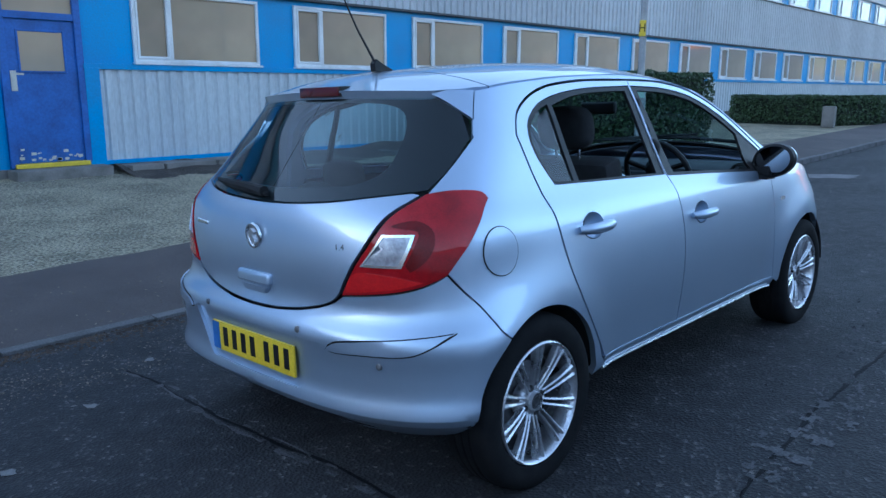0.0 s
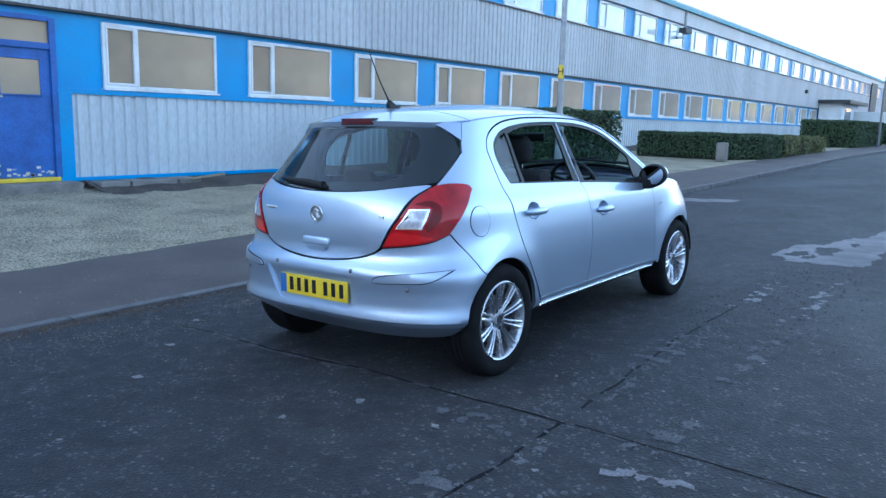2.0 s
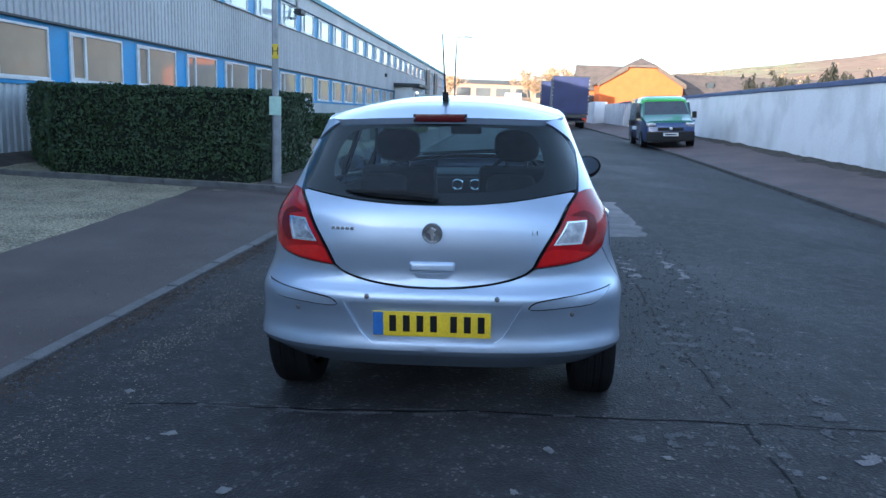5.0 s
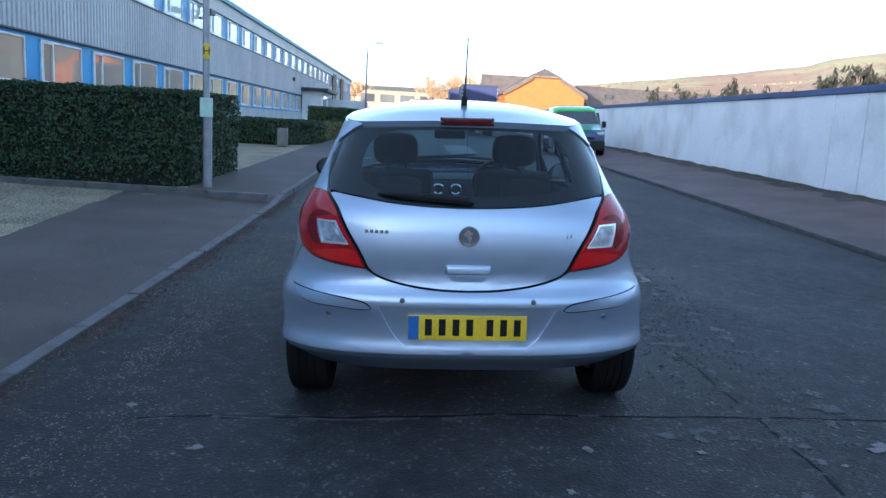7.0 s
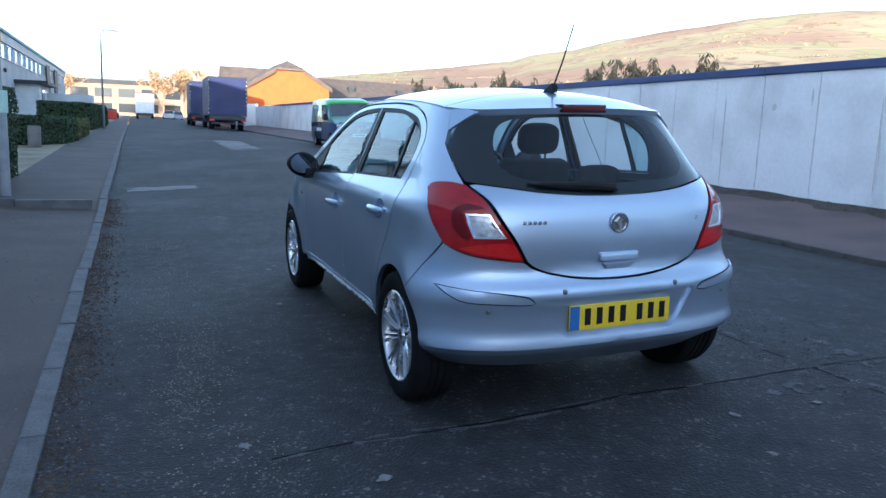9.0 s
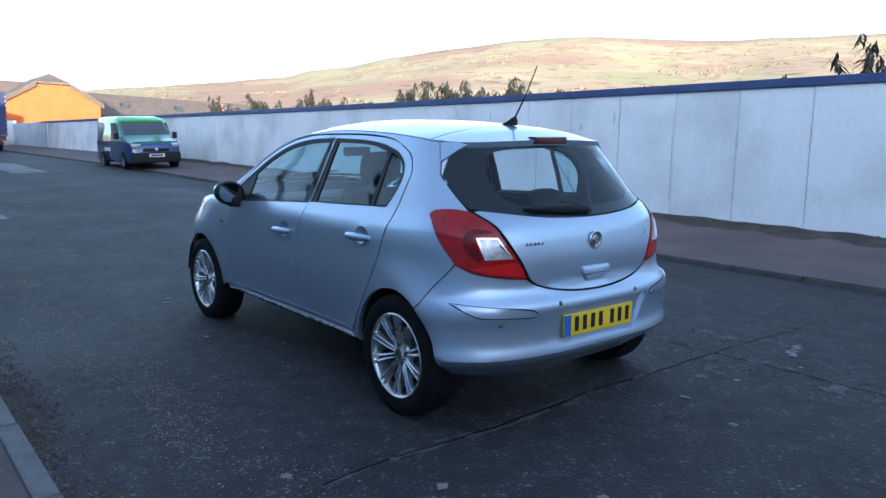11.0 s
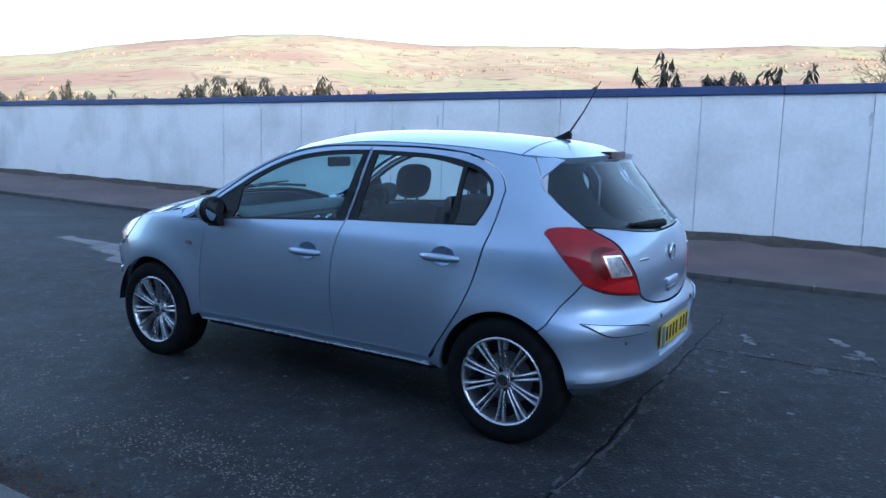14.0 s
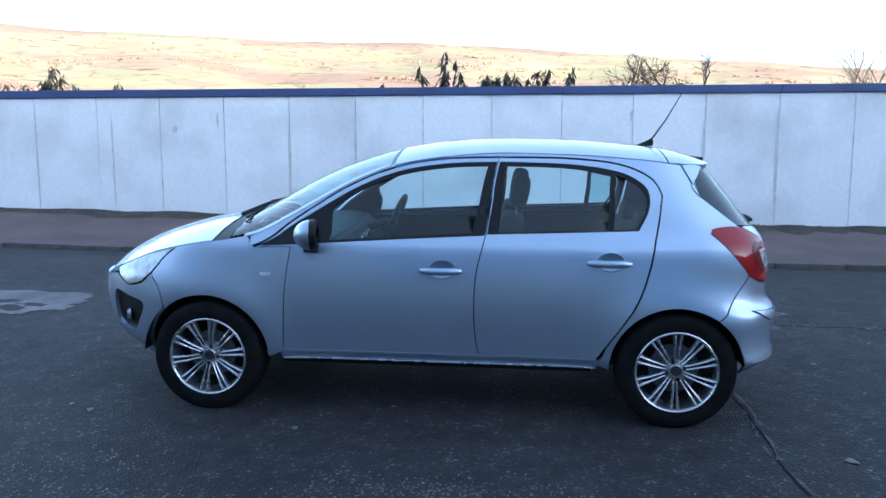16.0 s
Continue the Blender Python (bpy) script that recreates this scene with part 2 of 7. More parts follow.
# ---- materials of the street ----
def asphalt(name, dark, pale, chip):
    """Road surface: stone chips in bitumen, worn lanes, damp stains."""
    m, n, l, p = nodes_of(name)
    tc = n.new("ShaderNodeTexCoord")
    def noise_tex(scale, detail=6, rough=0.6):
        t = n.new("ShaderNodeTexNoise")
        t.inputs["Scale"].default_value, t.inputs["Detail"].default_value, t.inputs["Roughness"].default_value = scale, detail, rough
        l.new(tc.outputs["Object"], t.inputs["Vector"])
        return t
    def ranged(sock, a, b, c, d):
        r = n.new("ShaderNodeMapRange")
        for k, v in zip(("From Min", "From Max", "To Min", "To Max"), (a, b, c, d)):
            r.inputs[k].default_value = v
        l.new(sock, r.inputs["Value"])
        return r.outputs[0]
    vor = n.new("ShaderNodeTexVoronoi")
    vor.inputs["Scale"].default_value = 75
    l.new(tc.outputs["Object"], vor.inputs["Vector"])
    sep = n.new("ShaderNodeSeparateColor")
    l.new(vor.outputs["Color"], sep.inputs[0])
    worn = noise_tex(0.55, 12, 0.68)
    mid = noise_tex(7.0, 8, 0.7)
    base = n.new("ShaderNodeMix")
    base.data_type = "RGBA"
    base.inputs["A"].default_value, base.inputs["B"].default_value = (*dark, 1), (*pale, 1)
    l.new(ranged(worn.outputs["Fac"], 0.38, 0.66, 0, 1), base.inputs["Factor"])
    chips = n.new("ShaderNodeMix")
    chips.data_type = "RGBA"
    chips.inputs["B"].default_value = (*chip, 1)
    mul = n.new("ShaderNodeMath")
    mul.operation = "MULTIPLY"
    l.new(ranged(sep.outputs[0], 0.86, 0.99, 0, 0.5), mul.inputs[0])
    l.new(ranged(mid.outputs["Fac"], 0.42, 0.64, 0.1, 1.0), mul.inputs[1])
    l.new(mul.outputs[0], chips.inputs["Factor"])
    l.new(base.outputs["Result"], chips.inputs["A"])
    hsv = n.new("ShaderNodeHueSaturation")
    l.new(ranged(mid.outputs["Fac"], 0.3, 0.7, 0.6, 1.4), hsv.inputs["Value"])
    l.new(chips.outputs["Result"], hsv.inputs["Color"])
    l.new(hsv.outputs[0], p.inputs["Base Color"])
    l.new(ranged(worn.outputs["Fac"], 0.35, 0.65, 0.62, 0.85), p.inputs["Roughness"])
    p.inputs["Specular IOR Level"].default_value = 0.28
    bmp = n.new("ShaderNodeBump")
    bmp.inputs["Strength"].default_value, bmp.inputs["Distance"].default_value = 0.8, 0.006
    l.new(vor.outputs["Distance"], bmp.inputs["Height"])
    l.new(bmp.outputs[0], p.inputs["Normal"])
    return m


ASPHALT = asphalt("asphalt", (0.019, 0.019, 0.021), (0.038, 0.037, 0.038), (0.24, 0.22, 0.20))
ASPHALT_PALE = surface("worn_asphalt", (0.19, 0.176, 0.178), 0.85, col2=(0.115, 0.108, 0.112), scale=3, fine=90, bump=0.6, bump_scale=0.006, spread=0.2)
ASPHALT_MID = surface("scuffed_asphalt", (0.085, 0.082, 0.084), 0.85, col2=(0.05, 0.05, 0.052), scale=5, fine=90, bump=0.6, bump_scale=0.006, spread=0.25)
PAVE = surface("pavement_asphalt", (0.066, 0.053, 0.048), 0.85, col2=(0.10, 0.081, 0.073), scale=1.1, detail=9, fine=140, bump=0.6, bump_scale=0.005, spread=0.18)
PAVE_R = surface("pavement_reddish", (0.135, 0.095, 0.09), 0.85, col2=(0.095, 0.072, 0.07), scale=0.9, detail=9, fine=140, bump=0.6, bump_scale=0.005, spread=0.18)
GRAVEL = surface("gravelly_concrete", (0.30, 0.262, 0.175), 0.92, col2=(0.185, 0.165, 0.112), scale=1.4, detail=12, fine=38, bump=1.0, bump_scale=0.016, spread=0.4)
SOIL = surface("bare_soil", (0.05, 0.04, 0.033), 0.95, col2=(0.09, 0.075, 0.06), scale=2.5, detail=10, fine=40, bump=1.0, bump_scale=0.02, spread=0.25)
KERB_DARK = surface("dirty_kerb", (0.10, 0.09, 0.085), 0.9, col2=(0.065, 0.06, 0.058), scale=4, fine=80, bump=0.5, spread=0.12, random_tint=0.1)
LAMP_GREY = surface("painted_lamp_steel", (0.16, 0.165, 0.17), 0.5, 0.2, scale=5, bump=0.05)
KERB_M = surface("kerb_concrete", (0.135, 0.13, 0.13), 0.88, col2=(0.085, 0.082, 0.08), scale=4, fine=80, bump=0.5, spread=0.12, random_tint=0.1)
STONE = surface("loose_stone", (0.20, 0.195, 0.19), 0.9, scale=20, fine=90, bump=0.4)
CRACK = surface("bitumen_crack", (0.006, 0.006, 0.007), 0.7, col2=(0.012, 0.012, 0.013), scale=9, fine=60, bump=0.3, spec=0.1)
GRIT = surface("road_grit", (0.115, 0.097, 0.075), 0.95, col2=(0.25, 0.21, 0.165), scale=20, bump=0.3)
CHIPPINGS = surface("pale_chippings", (0.42, 0.37, 0.29), 0.95, col2=(0.28, 0.24, 0.19), scale=9, bump=0.3)
CRUMB = surface("gutter_dirt", (0.075, 0.052, 0.036), 0.95, col2=(0.04, 0.03, 0.022), scale=9, bump=0.3)
CLAD = surface("ribbed_cladding", (0.54, 0.57, 0.59), 0.45, col2=(0.45, 0.48, 0.51), scale=0.8, detail=9, fine=25, bump=0.05, spread=0.05, stretch=(1, 1, 0.35), mixlo=0.42, mixhi=0.7)
CLAD_UP = surface("upper_cladding", (0.52, 0.53, 0.55), 0.5, col2=(0.43, 0.44, 0.46), scale=0.6, detail=9, fine=20, bump=0.05, spread=0.06, stretch=(1, 1, 0.3))
BLUE = surface("blue_panel", (0.016, 0.29, 0.64), 0.42, col2=(0.025, 0.25, 0.55), scale=1.3, detail=8, fine=40, bump=0.06, spread=0.06)
BLUE_DOOR = surface("old_blue_door_paint", (0.035, 0.12, 0.42), 0.5, col2=(0.025, 0.08, 0.28), scale=2.2, detail=8, fine=30, bump=0.12, spread=0.08)
UPVC = surface("white_window_frame", (0.74, 0.75, 0.76), 0.4, col2=(0.6, 0.6, 0.6), scale=3, fine=60, bump=0.03, coat=0.2)
ROOM = surface("blind_behind_glass", (0.40, 0.305, 0.20), 0.5, col2=(0.19, 0.15, 0.105), scale=0.55, detail=4, fine=1.5, bump=0.0, spread=0.04, coat=1.0, mixlo=0.35, mixhi=0.7, stretch=(1, 0.8, 0.9))
ROOM_ORANGE = surface("orange_pane", (0.50, 0.15, 0.06), 0.5, col2=(0.36, 0.14, 0.08), scale=0.8, detail=4, fine=1.5, bump=0.0, spread=0.04, coat=1.0)
# upper panes: the reflected pale sky is painted as base colour
PANE_SKY = surface("sky_reflection_pane", (0.55, 0.60, 0.64), 0.3, col2=(0.36, 0.42, 0.47), scale=0.8, detail=3, fine=4, bump=0.0, spread=0.06, coat=1.0)
TURQ = surface("weathered_gutter", (0.12, 0.36, 0.46), 0.6, col2=(0.25, 0.36, 0.38), scale=2, fine=30, bump=0.2)
DARKMETAL = surface("dark_metal", (0.05, 0.052, 0.055), 0.55, 0.3, scale=6, bump=0.1)
GALV = surface("galvanised_steel", (0.34, 0.35, 0.36), 0.5, 0.5, col2=(0.26, 0.27, 0.28), scale=5, fine=60, bump=0.06)
CONCRETE = surface("old_concrete", (0.24, 0.22, 0.20), 0.9, col2=(0.15, 0.14, 0.125), scale=3, fine=70, bump=0.5)
WALLWHITE = surface("white_wall_paint", (0.80, 0.81, 0.83), 0.75, col2=(0.60, 0.61, 0.62), scale=0.9, detail=12, fine=14, bump=0.12, bump_scale=0.006, spread=0.02, random_tint=0.02, mixlo=0.45, mixhi=0.75)
STAIN = surface("weathered_wall_patch", (0.60, 0.61, 0.62), 0.85, col2=(0.47, 0.47, 0.46), scale=6, fine=60, bump=0.2)
COPING = surface("blue_coping", (0.05, 0.075, 0.20), 0.5, col2=(0.04, 0.06, 0.15), scale=1.2, fine=50, bump=0.1, random_tint=0.06)
LEAF = surface("hedge_leaf", (0.028, 0.055, 0.018), 0.5, col2=(0.05, 0.085, 0.028), scale=9, fine=60, bump=0.1, spread=0.2, mixlo=0.35, mixhi=0.65)
LEAF_OLIVE = surface("olive_leaf", (0.10, 0.11, 0.03), 0.55, col2=(0.15, 0.15, 0.045), scale=7, fine=60, bump=0.1, spread=0.2)
LEAF_DEAD = surface("dry_leaf", (0.055, 0.048, 0.03), 0.8, col2=(0.035, 0.035, 0.022), scale=8, bump=0.1, spread=0.2)
TWIG = surface("twig", (0.16, 0.11, 0.075), 0.9, col2=(0.1, 0.07, 0.05), scale=12, bump=0.2)
BARK_PALE = surface("birch_twig", (0.42, 0.28, 0.17), 0.85, scale=12, bump=0.2)
TWIG_HAZE = surface("fine_tan_twigs", (0.50, 0.31, 0.17), 0.9, col2=(0.42, 0.28, 0.16), scale=2, bump=0.0, spec=0.1)
HEDGE_SHADE = surface("hedge_inner_shade", (0.008, 0.011, 0.006), 0.95, scale=6, bump=0.2)
ORANGE = surface("orange_render", (0.60, 0.13, 0.02), 0.75, col2=(0.54, 0.115, 0.018), scale=1.5, fine=12, bump=0.1)
ROOFTILE = surface("brown_roof_tile", (0.16, 0.115, 0.09), 0.85, col2=(0.11, 0.085, 0.07), scale=1.5, fine=9, bump=0.4)
BRICK_FAR = surface("far_brick", (0.42, 0.27, 0.18), 0.9, col2=(0.33, 0.22, 0.15), scale=2, fine=10, bump=0.2)
CURTAIN = surface("truck_curtain", (0.020, 0.028, 0.105), 0.55, col2=(0.015, 0.021, 0.08), scale=1.1, fine=15, bump=0.2)
WHITEBOX = surface("white_box_body", (0.75, 0.76, 0.78), 0.4, scale=2, bump=0.05)
VAN_GREEN = car_paint("van_green", (0.08, 0.50, 0.06), 0.1, 0.4)
VAN_TEAL = car_paint("van_teal", (0.02, 0.16, 0.11), 0.1, 0.4)
VAN_BLUE = car_paint("van_blue", (0.02, 0.05, 0.17), 0.1, 0.4)
YELLOW = surface("sign_yellow", (0.75, 0.55, 0.03), 0.5, scale=8, bump=0.03)
SIGN_GREEN = surface("pale_green_notice", (0.5, 0.68, 0.58), 0.6, scale=8, bump=0.03)
REDPLASTIC = surface("red_plastic", (0.6, 0.04, 0.02), 0.5, scale=6, bump=0.03)
FARPANE = surface("far_window", (0.05, 0.055, 0.06), 0.15, scale=2, bump=0.0, coat=1.0)
TIMBER = surface("weathered_timber", (0.34, 0.29, 0.2), 0.85, scale=8, fine=50, bump=0.3, stretch=(1, 0.2, 1))
HANDPLATE = surface("pale_push_plate", (0.6, 0.57, 0.5), 0.5, scale=9, bump=0.05)


def hills_material():
    """Fields, woods and bracken on the far slopes, with distance haze put into their pale colours."""
    m, n, l, p = nodes_of("hazed_hill_fields")
    tc = n.new("ShaderNodeTexCoord")
    warp = n.new("ShaderNodeTexNoise")
    warp.inputs["Scale"].default_value = 0.004
    l.new(tc.outputs["Object"], warp.inputs["Vector"])
    add = n.new("ShaderNodeVectorMath")
    add.operation = "MULTIPLY_ADD"
    add.inputs[1].default_value = (90, 90, 90)
    l.new(warp.outputs["Color"], add.inputs[0])
    l.new(tc.outputs["Object"], add.inputs[2])
    cell = n.new("ShaderNodeTexVoronoi")
    cell.inputs["Scale"].default_value = 0.011
    l.new(add.outputs[0], cell.inputs["Vector"])
    edge = n.new("ShaderNodeTexVoronoi")
    edge.feature = "DISTANCE_TO_EDGE"
    edge.inputs["Scale"].default_value = 0.011
    l.new(add.outputs[0], edge.inputs["Vector"])
    sep = n.new("ShaderNodeSeparateColor")
    l.new(cell.outputs["Color"], sep.inputs[0])
    ramp = n.new("ShaderNodeValToRGB")
    ramp.color_ramp.elements[0].color = (0.47, 0.34, 0.22, 1)
    ramp.color_ramp.elements[1].color = (0.42, 0.37, 0.20, 1)
    for pos, col in ((0.3, (0.50, 0.38, 0.24)), (0.5, (0.45, 0.40, 0.21)), (0.75, (0.52, 0.41, 0.26))):
        ramp.color_ramp.elements.new(pos).color = (*col, 1)
    l.new(sep.outputs[0], ramp.inputs[0])
    bracken = n.new("ShaderNodeTexNoise")
    bracken.inputs["Scale"].default_value, bracken.inputs["Detail"].default_value = 0.0035, 9
    l.new(tc.outputs["Object"], bracken.inputs["Vector"])
    br = n.new("ShaderNodeMapRange")
    br.inputs["From Min"].default_value, br.inputs["From Max"].default_value = 0.48, 0.58
    l.new(bracken.outputs["Fac"], br.inputs["Value"])
    m1 = n.new("ShaderNodeMix")
    m1.data_type = "RGBA"
    m1.inputs["B"].default_value = (0.44, 0.29, 0.20, 1)
    l.new(br.outputs[0], m1.inputs["Factor"])
    l.new(ramp.outputs[0], m1.inputs["A"])
    wood = n.new("ShaderNodeTexNoise")
    wood.inputs["Scale"].default_value, wood.inputs["Detail"].default_value = 0.03, 12
    l.new(tc.outputs["Object"], wood.inputs["Vector"])
    wr = n.new("ShaderNodeMapRange")
    wr.inputs["From Min"].default_value, wr.inputs["From Max"].default_value = 0.58, 0.70
    l.new(wood.outputs["Fac"], wr.inputs["Value"])
    er = n.new("ShaderNodeMapRange")
    er.inputs["From Min"].default_value, er.inputs["From Max"].default_value, er.inputs["To Min"].default_value, er.inputs["To Max"].default_value = 0.010, 0.03, 0.45, 0.0
    l.new(edge.outputs["Distance"], er.inputs["Value"])
    mx = n.new("ShaderNodeMath")
    mx.operation = "MAXIMUM"
    l.new(wr.outputs[0], mx.inputs[0])
    l.new(er.outputs[0], mx.inputs[1])
    m2 = n.new("ShaderNodeMix")
    m2.data_type = "RGBA"
    m2.inputs["B"].default_value = (0.25, 0.175, 0.12, 1)
    l.new(mx.outputs[0], m2.inputs["Factor"])
    l.new(m1.outputs["Result"], m2.inputs["A"])
    l.new(m2.outputs["Result"], p.inputs["Base Color"])
    p.inputs["Roughness"].default_value, p.inputs["Specular IOR Level"].default_value = 1.0, 0.0
    return m


HILLS = hills_material()
WOODS = surface("bare_woods", (0.30, 0.205, 0.135), 1.0, col2=(0.22, 0.165, 0.10), scale=0.02, fine=0.3, bump=0.0, spec=0.0, spread=0.12)

# ---- ground, road and pavements ----
def frange(a, b, d):
    n = max(1, round((b - a) / d))
    return [a + (b - a) * i / n for i in range(n + 1)]


# skyline: azimuth clockwise from +y, elevation
SKYLINE = [(-180, 1.0), (-60, 1.0), (-10, 1.5), (5, 2.6), (12, 3.4), (17, 3.9), (21, 4.4), (26, 5.0), (31, 5.7), (35, 6.6), (39, 7.3), (44, 8.0), (48, 8.3),
           (52, 8.2), (57, 7.95), (66, 8.0), (75, 7.85), (83, 7.9), (89, 7.55), (97, 6.9), (105, 6.15), (113, 5.3), (125, 3.5), (150, 1.5), (180, 1.0)]


def elevation(az):
    az = (az + 180) % 360 - 180
    for (a0, e0), (a1, e1) in zip(SKYLINE, SKYLINE[1:]):
        if a0 <= az <= a1:
            t = (az - a0) / (a1 - a0)
            t = t * t * (3 - 2 * t) * 0.5 + t * 0.5
            return e0 + (e1 - e0) * t
    return 1.0


def hill_z(r, a):
    """Height of the land at distance r and azimuth a."""
    x, y = r * math.sin(radians(a)), r * math.cos(radians(a))
    top = 1850 * math.tan(radians(elevation(a) + (0.35 if 28 < a < 120 else 0.1)))
    t = min(1, max(0, (r - 220) / 1630))
    s = t ** 1.15 * (0.75 + 0.25 * t)
    z = -0.45 + (rise(y) if abs(y) < 140 and r < 150 else 0) + top * s
    if r > 300:
        z += noise.fractal(Vector((x, y, 0)) / 420, 1.0, 2.0, 5) * 26 * t * (1 - t) * 2.4
        z += noise.noise(Vector((x, y, 9)) / 90) * 3.0 * t
    if r > 1900:
        z = top * (1850 / r) ** 0.6 - (r - 1850) * 0.05
    if 20 < r < 400 and x > 12:
        z -= 3.0 * min(1, (x - 12) / 40)
    return z


def hill_trees():
    """Bare woods and hedgerow trees as small uneven clumps on the slopes."""
    rnd = random.Random(12)
    bm = bmesh.new()
    bmesh.ops.create_icosphere(bm, subdivisions=1, radius=1)
    base = [v.co.copy() for v in bm.verts]
    tris = [[v.index for v in f.verts] for f in bm.faces]
    bm.free()
    vs, fs = [], []
    def clump(r, a, size):
        x, y, z = r * math.sin(radians(a)), r * math.cos(radians(a)), hill_z(r, a)
        b = len(vs)
        h = rnd.uniform(0.7, 1.2)
        for c in base:
            k = size * rnd.uniform(0.6, 1.25)
            vs.append((x + c.x * k, y + c.y * k, z + size * 0.3 + c.z * k * h))
        fs.extend([tuple(b + i for i in t) for t in tris])
    for _ in range(150):
        r, a = rnd.uniform(520, 1780), rnd.uniform(4, 116)
        dr, da = rnd.choice(((18, 0.12), (2, 0.5), (14, -0.4), (4, 0.42)))
        size = rnd.uniform(1.2, 2.4)
        for k in range(rnd.randint(5, 18)):
            clump(min(1840, r + dr * k * 0.7 + rnd.uniform(-4, 4)), a + da * k * 0.7 * 700 / r + rnd.uniform(-0.1, 0.1), size * rnd.uniform(0.6, 1.4))
    for _ in range(26):
        r, a = rnd.uniform(600, 1700), rnd.uniform(6, 114)
        for k in range(rnd.randint(10, 30)):
            clump(max(500, min(1840, r + rnd.gauss(0, 35))), a + rnd.gauss(0, 1.5), rnd.uniform(1.6, 3.2))
    me = bpy.data.meshes.new("far_trees")
    me.from_pydata(vs, [], fs)
    link_part("far_trees", me, WOODS, label="bare brown woods and hedgerow trees on the far hills", kind="stuff")


def build_ground():
    radii = [0, 14, 30, 60, 100, 150, 220, 320, 450, 620, 820, 1020, 1220, 1420, 1600, 1750, 1850, 1950, 2300, 4200]
    fan = [i * 1.5 for i in range(240)]
    vs, fs = [(0, 0, -0.45)], []
    for r in radii[1:]:
        for a in fan:
            x, y, z = r * math.sin(radians(a)), r * math.cos(radians(a)), hill_z(r, a)
            vs.append((x, y, z))
    n = len(fan)
    for i in range(n):
        fs.append((0, 1 + i, 1 + (i + 1) % n))
    for k in range(len(radii) - 2):
        b0, b1 = 1 + k * n, 1 + (k + 1) * n
        for i in range(n):
            fs.append((b0 + i, b1 + i, b1 + (i + 1) % n, b0 + (i + 1) % n))
    me = bpy.data.meshes.new("ground")
    me.from_pydata(vs, [], fs)
    me.polygons.foreach_set("use_smooth", [True] * len(me.polygons))
    link_part("ground", me, HILLS, label="sunlit hillside of tan fields, hedges and brown bracken", kind="structure")


build_ground()
hill_trees()

ys_road = frange(-45, -8, 3) + frange(-8, 14, 0.5)[1:] + frange(14, 60, 2)[1:] + frange(60, 200, 10)[1:]
road = link_part("road", grid_mesh("road", frange(KERB_L, KERB_R, 0.33), ys_road, road_z), ASPHALT, label="dark worn asphalt road with slight camber", kind="structure")
def pave_edge(y):
    """Ragged border between pavement and forecourt."""
    if y > 7.9:
        return -3.85
    return -4.08 - 0.075 * max(0, min(7.9, y)) + 0.05 * noise.noise(Vector((0, y * 1.7, 2)))


def pavement_mesh():
    ys = frange(-45, -8, 3) + frange(-8, 14, 0.2)[1:] + frange(14, 60, 2)[1:] + frange(60, 200, 10)[1:]
    vs, fs = [], []
    for y in ys:
        for k in range(7):
            x = KERB_L - 0.10 + (pave_edge(y) - KERB_L + 0.10) * k / 6
            vs.append((x, y, left_z(x, y) + (0.012 * min(1, (-3.4 - x) / 0.4) if x < -3.4 else 0)))
    for r in range(len(ys) - 1):
        for k in range(6):
            a = r * 7 + k
            fs.append((a, a + 7, a + 8, a + 1))
    me = bpy.data.meshes.new("pavement")
    me.from_pydata(vs, [], fs)
    return me


link_part("pavement_near_building", pavement_mesh(), PAVE, label="dark asphalt pavement beside the kerb", kind="structure")
link_part("forecourt", grid_mesh("forecourt", frange(FACADE_X, -3.85, 0.5), frange(-45, -8, 3) + frange(-8, 8.0, 0.5)[1:], lambda x, y: left_z(x, y) - 0.004 + 0.012 * noise.noise(Vector((x, y, 0)) * 1.3)),
          GRAVEL, label="pale gravelly concrete forecourt, stained and patchy", kind="structure")
link_part("verge", grid_mesh("verge", frange(FACADE_X, -3.85, 0.5), frange(8.0, 60, 1) + frange(60, 200, 10)[1:], lambda x, y: left_z(x, y) + 0.01 * noise.noise(Vector((x, y, 3)) * 2)),
          GRAVEL, label="pale worn paved verge between hedges and facade", kind="structure")
link_part("soil_strip", grid_mesh("soil_strip", frange(-9.75, -8.35, 0.1), frange(2.9, 30, 0.15), lambda x, y: left_z(x, y) + 0.020 + 0.09 * max(-0.4, 1 - abs(x + 9.45) / 0.75 + 0.6 * noise.noise(Vector((x, y, 0)) * 1.6)) + 0.012 * noise.noise(Vector((x, y, 4)) * 9)),
          SOIL, label="strip of dark soil and rubble along the building", kind="structure")
link_part("pavement_by_wall", grid_mesh("pavement", frange(KERB_R + 0.13, WALL_X + 0.02, 0.3), ys_road, lambda x, y: right_z(x, y) + (0.03 * max(0, (x - 7.9)) + 0.03 * max(0, (x - 7.7)) * noise.noise(Vector((x, y, 0)) * 2.5))),
          PAVE_R, label="reddish worn asphalt pavement along the white wall", kind="structure")
link_part("dirt_along_wall", grid_mesh("dirt", frange(7.75, WALL_X + 0.01, 0.08), frange(-14, 40, 0.16), lambda x, y: right_z(x, y) + 0.03 * max(0, (x - 7.9)) - 0.03 + 0.075 * max(0, (x - 7.85) / 0.65 + 0.55 * noise.noise(Vector((x, y * 1.4, 5)) * 1.5))),
          SOIL, label="dark soil and leaf litter at the foot of the wall", kind="structure")


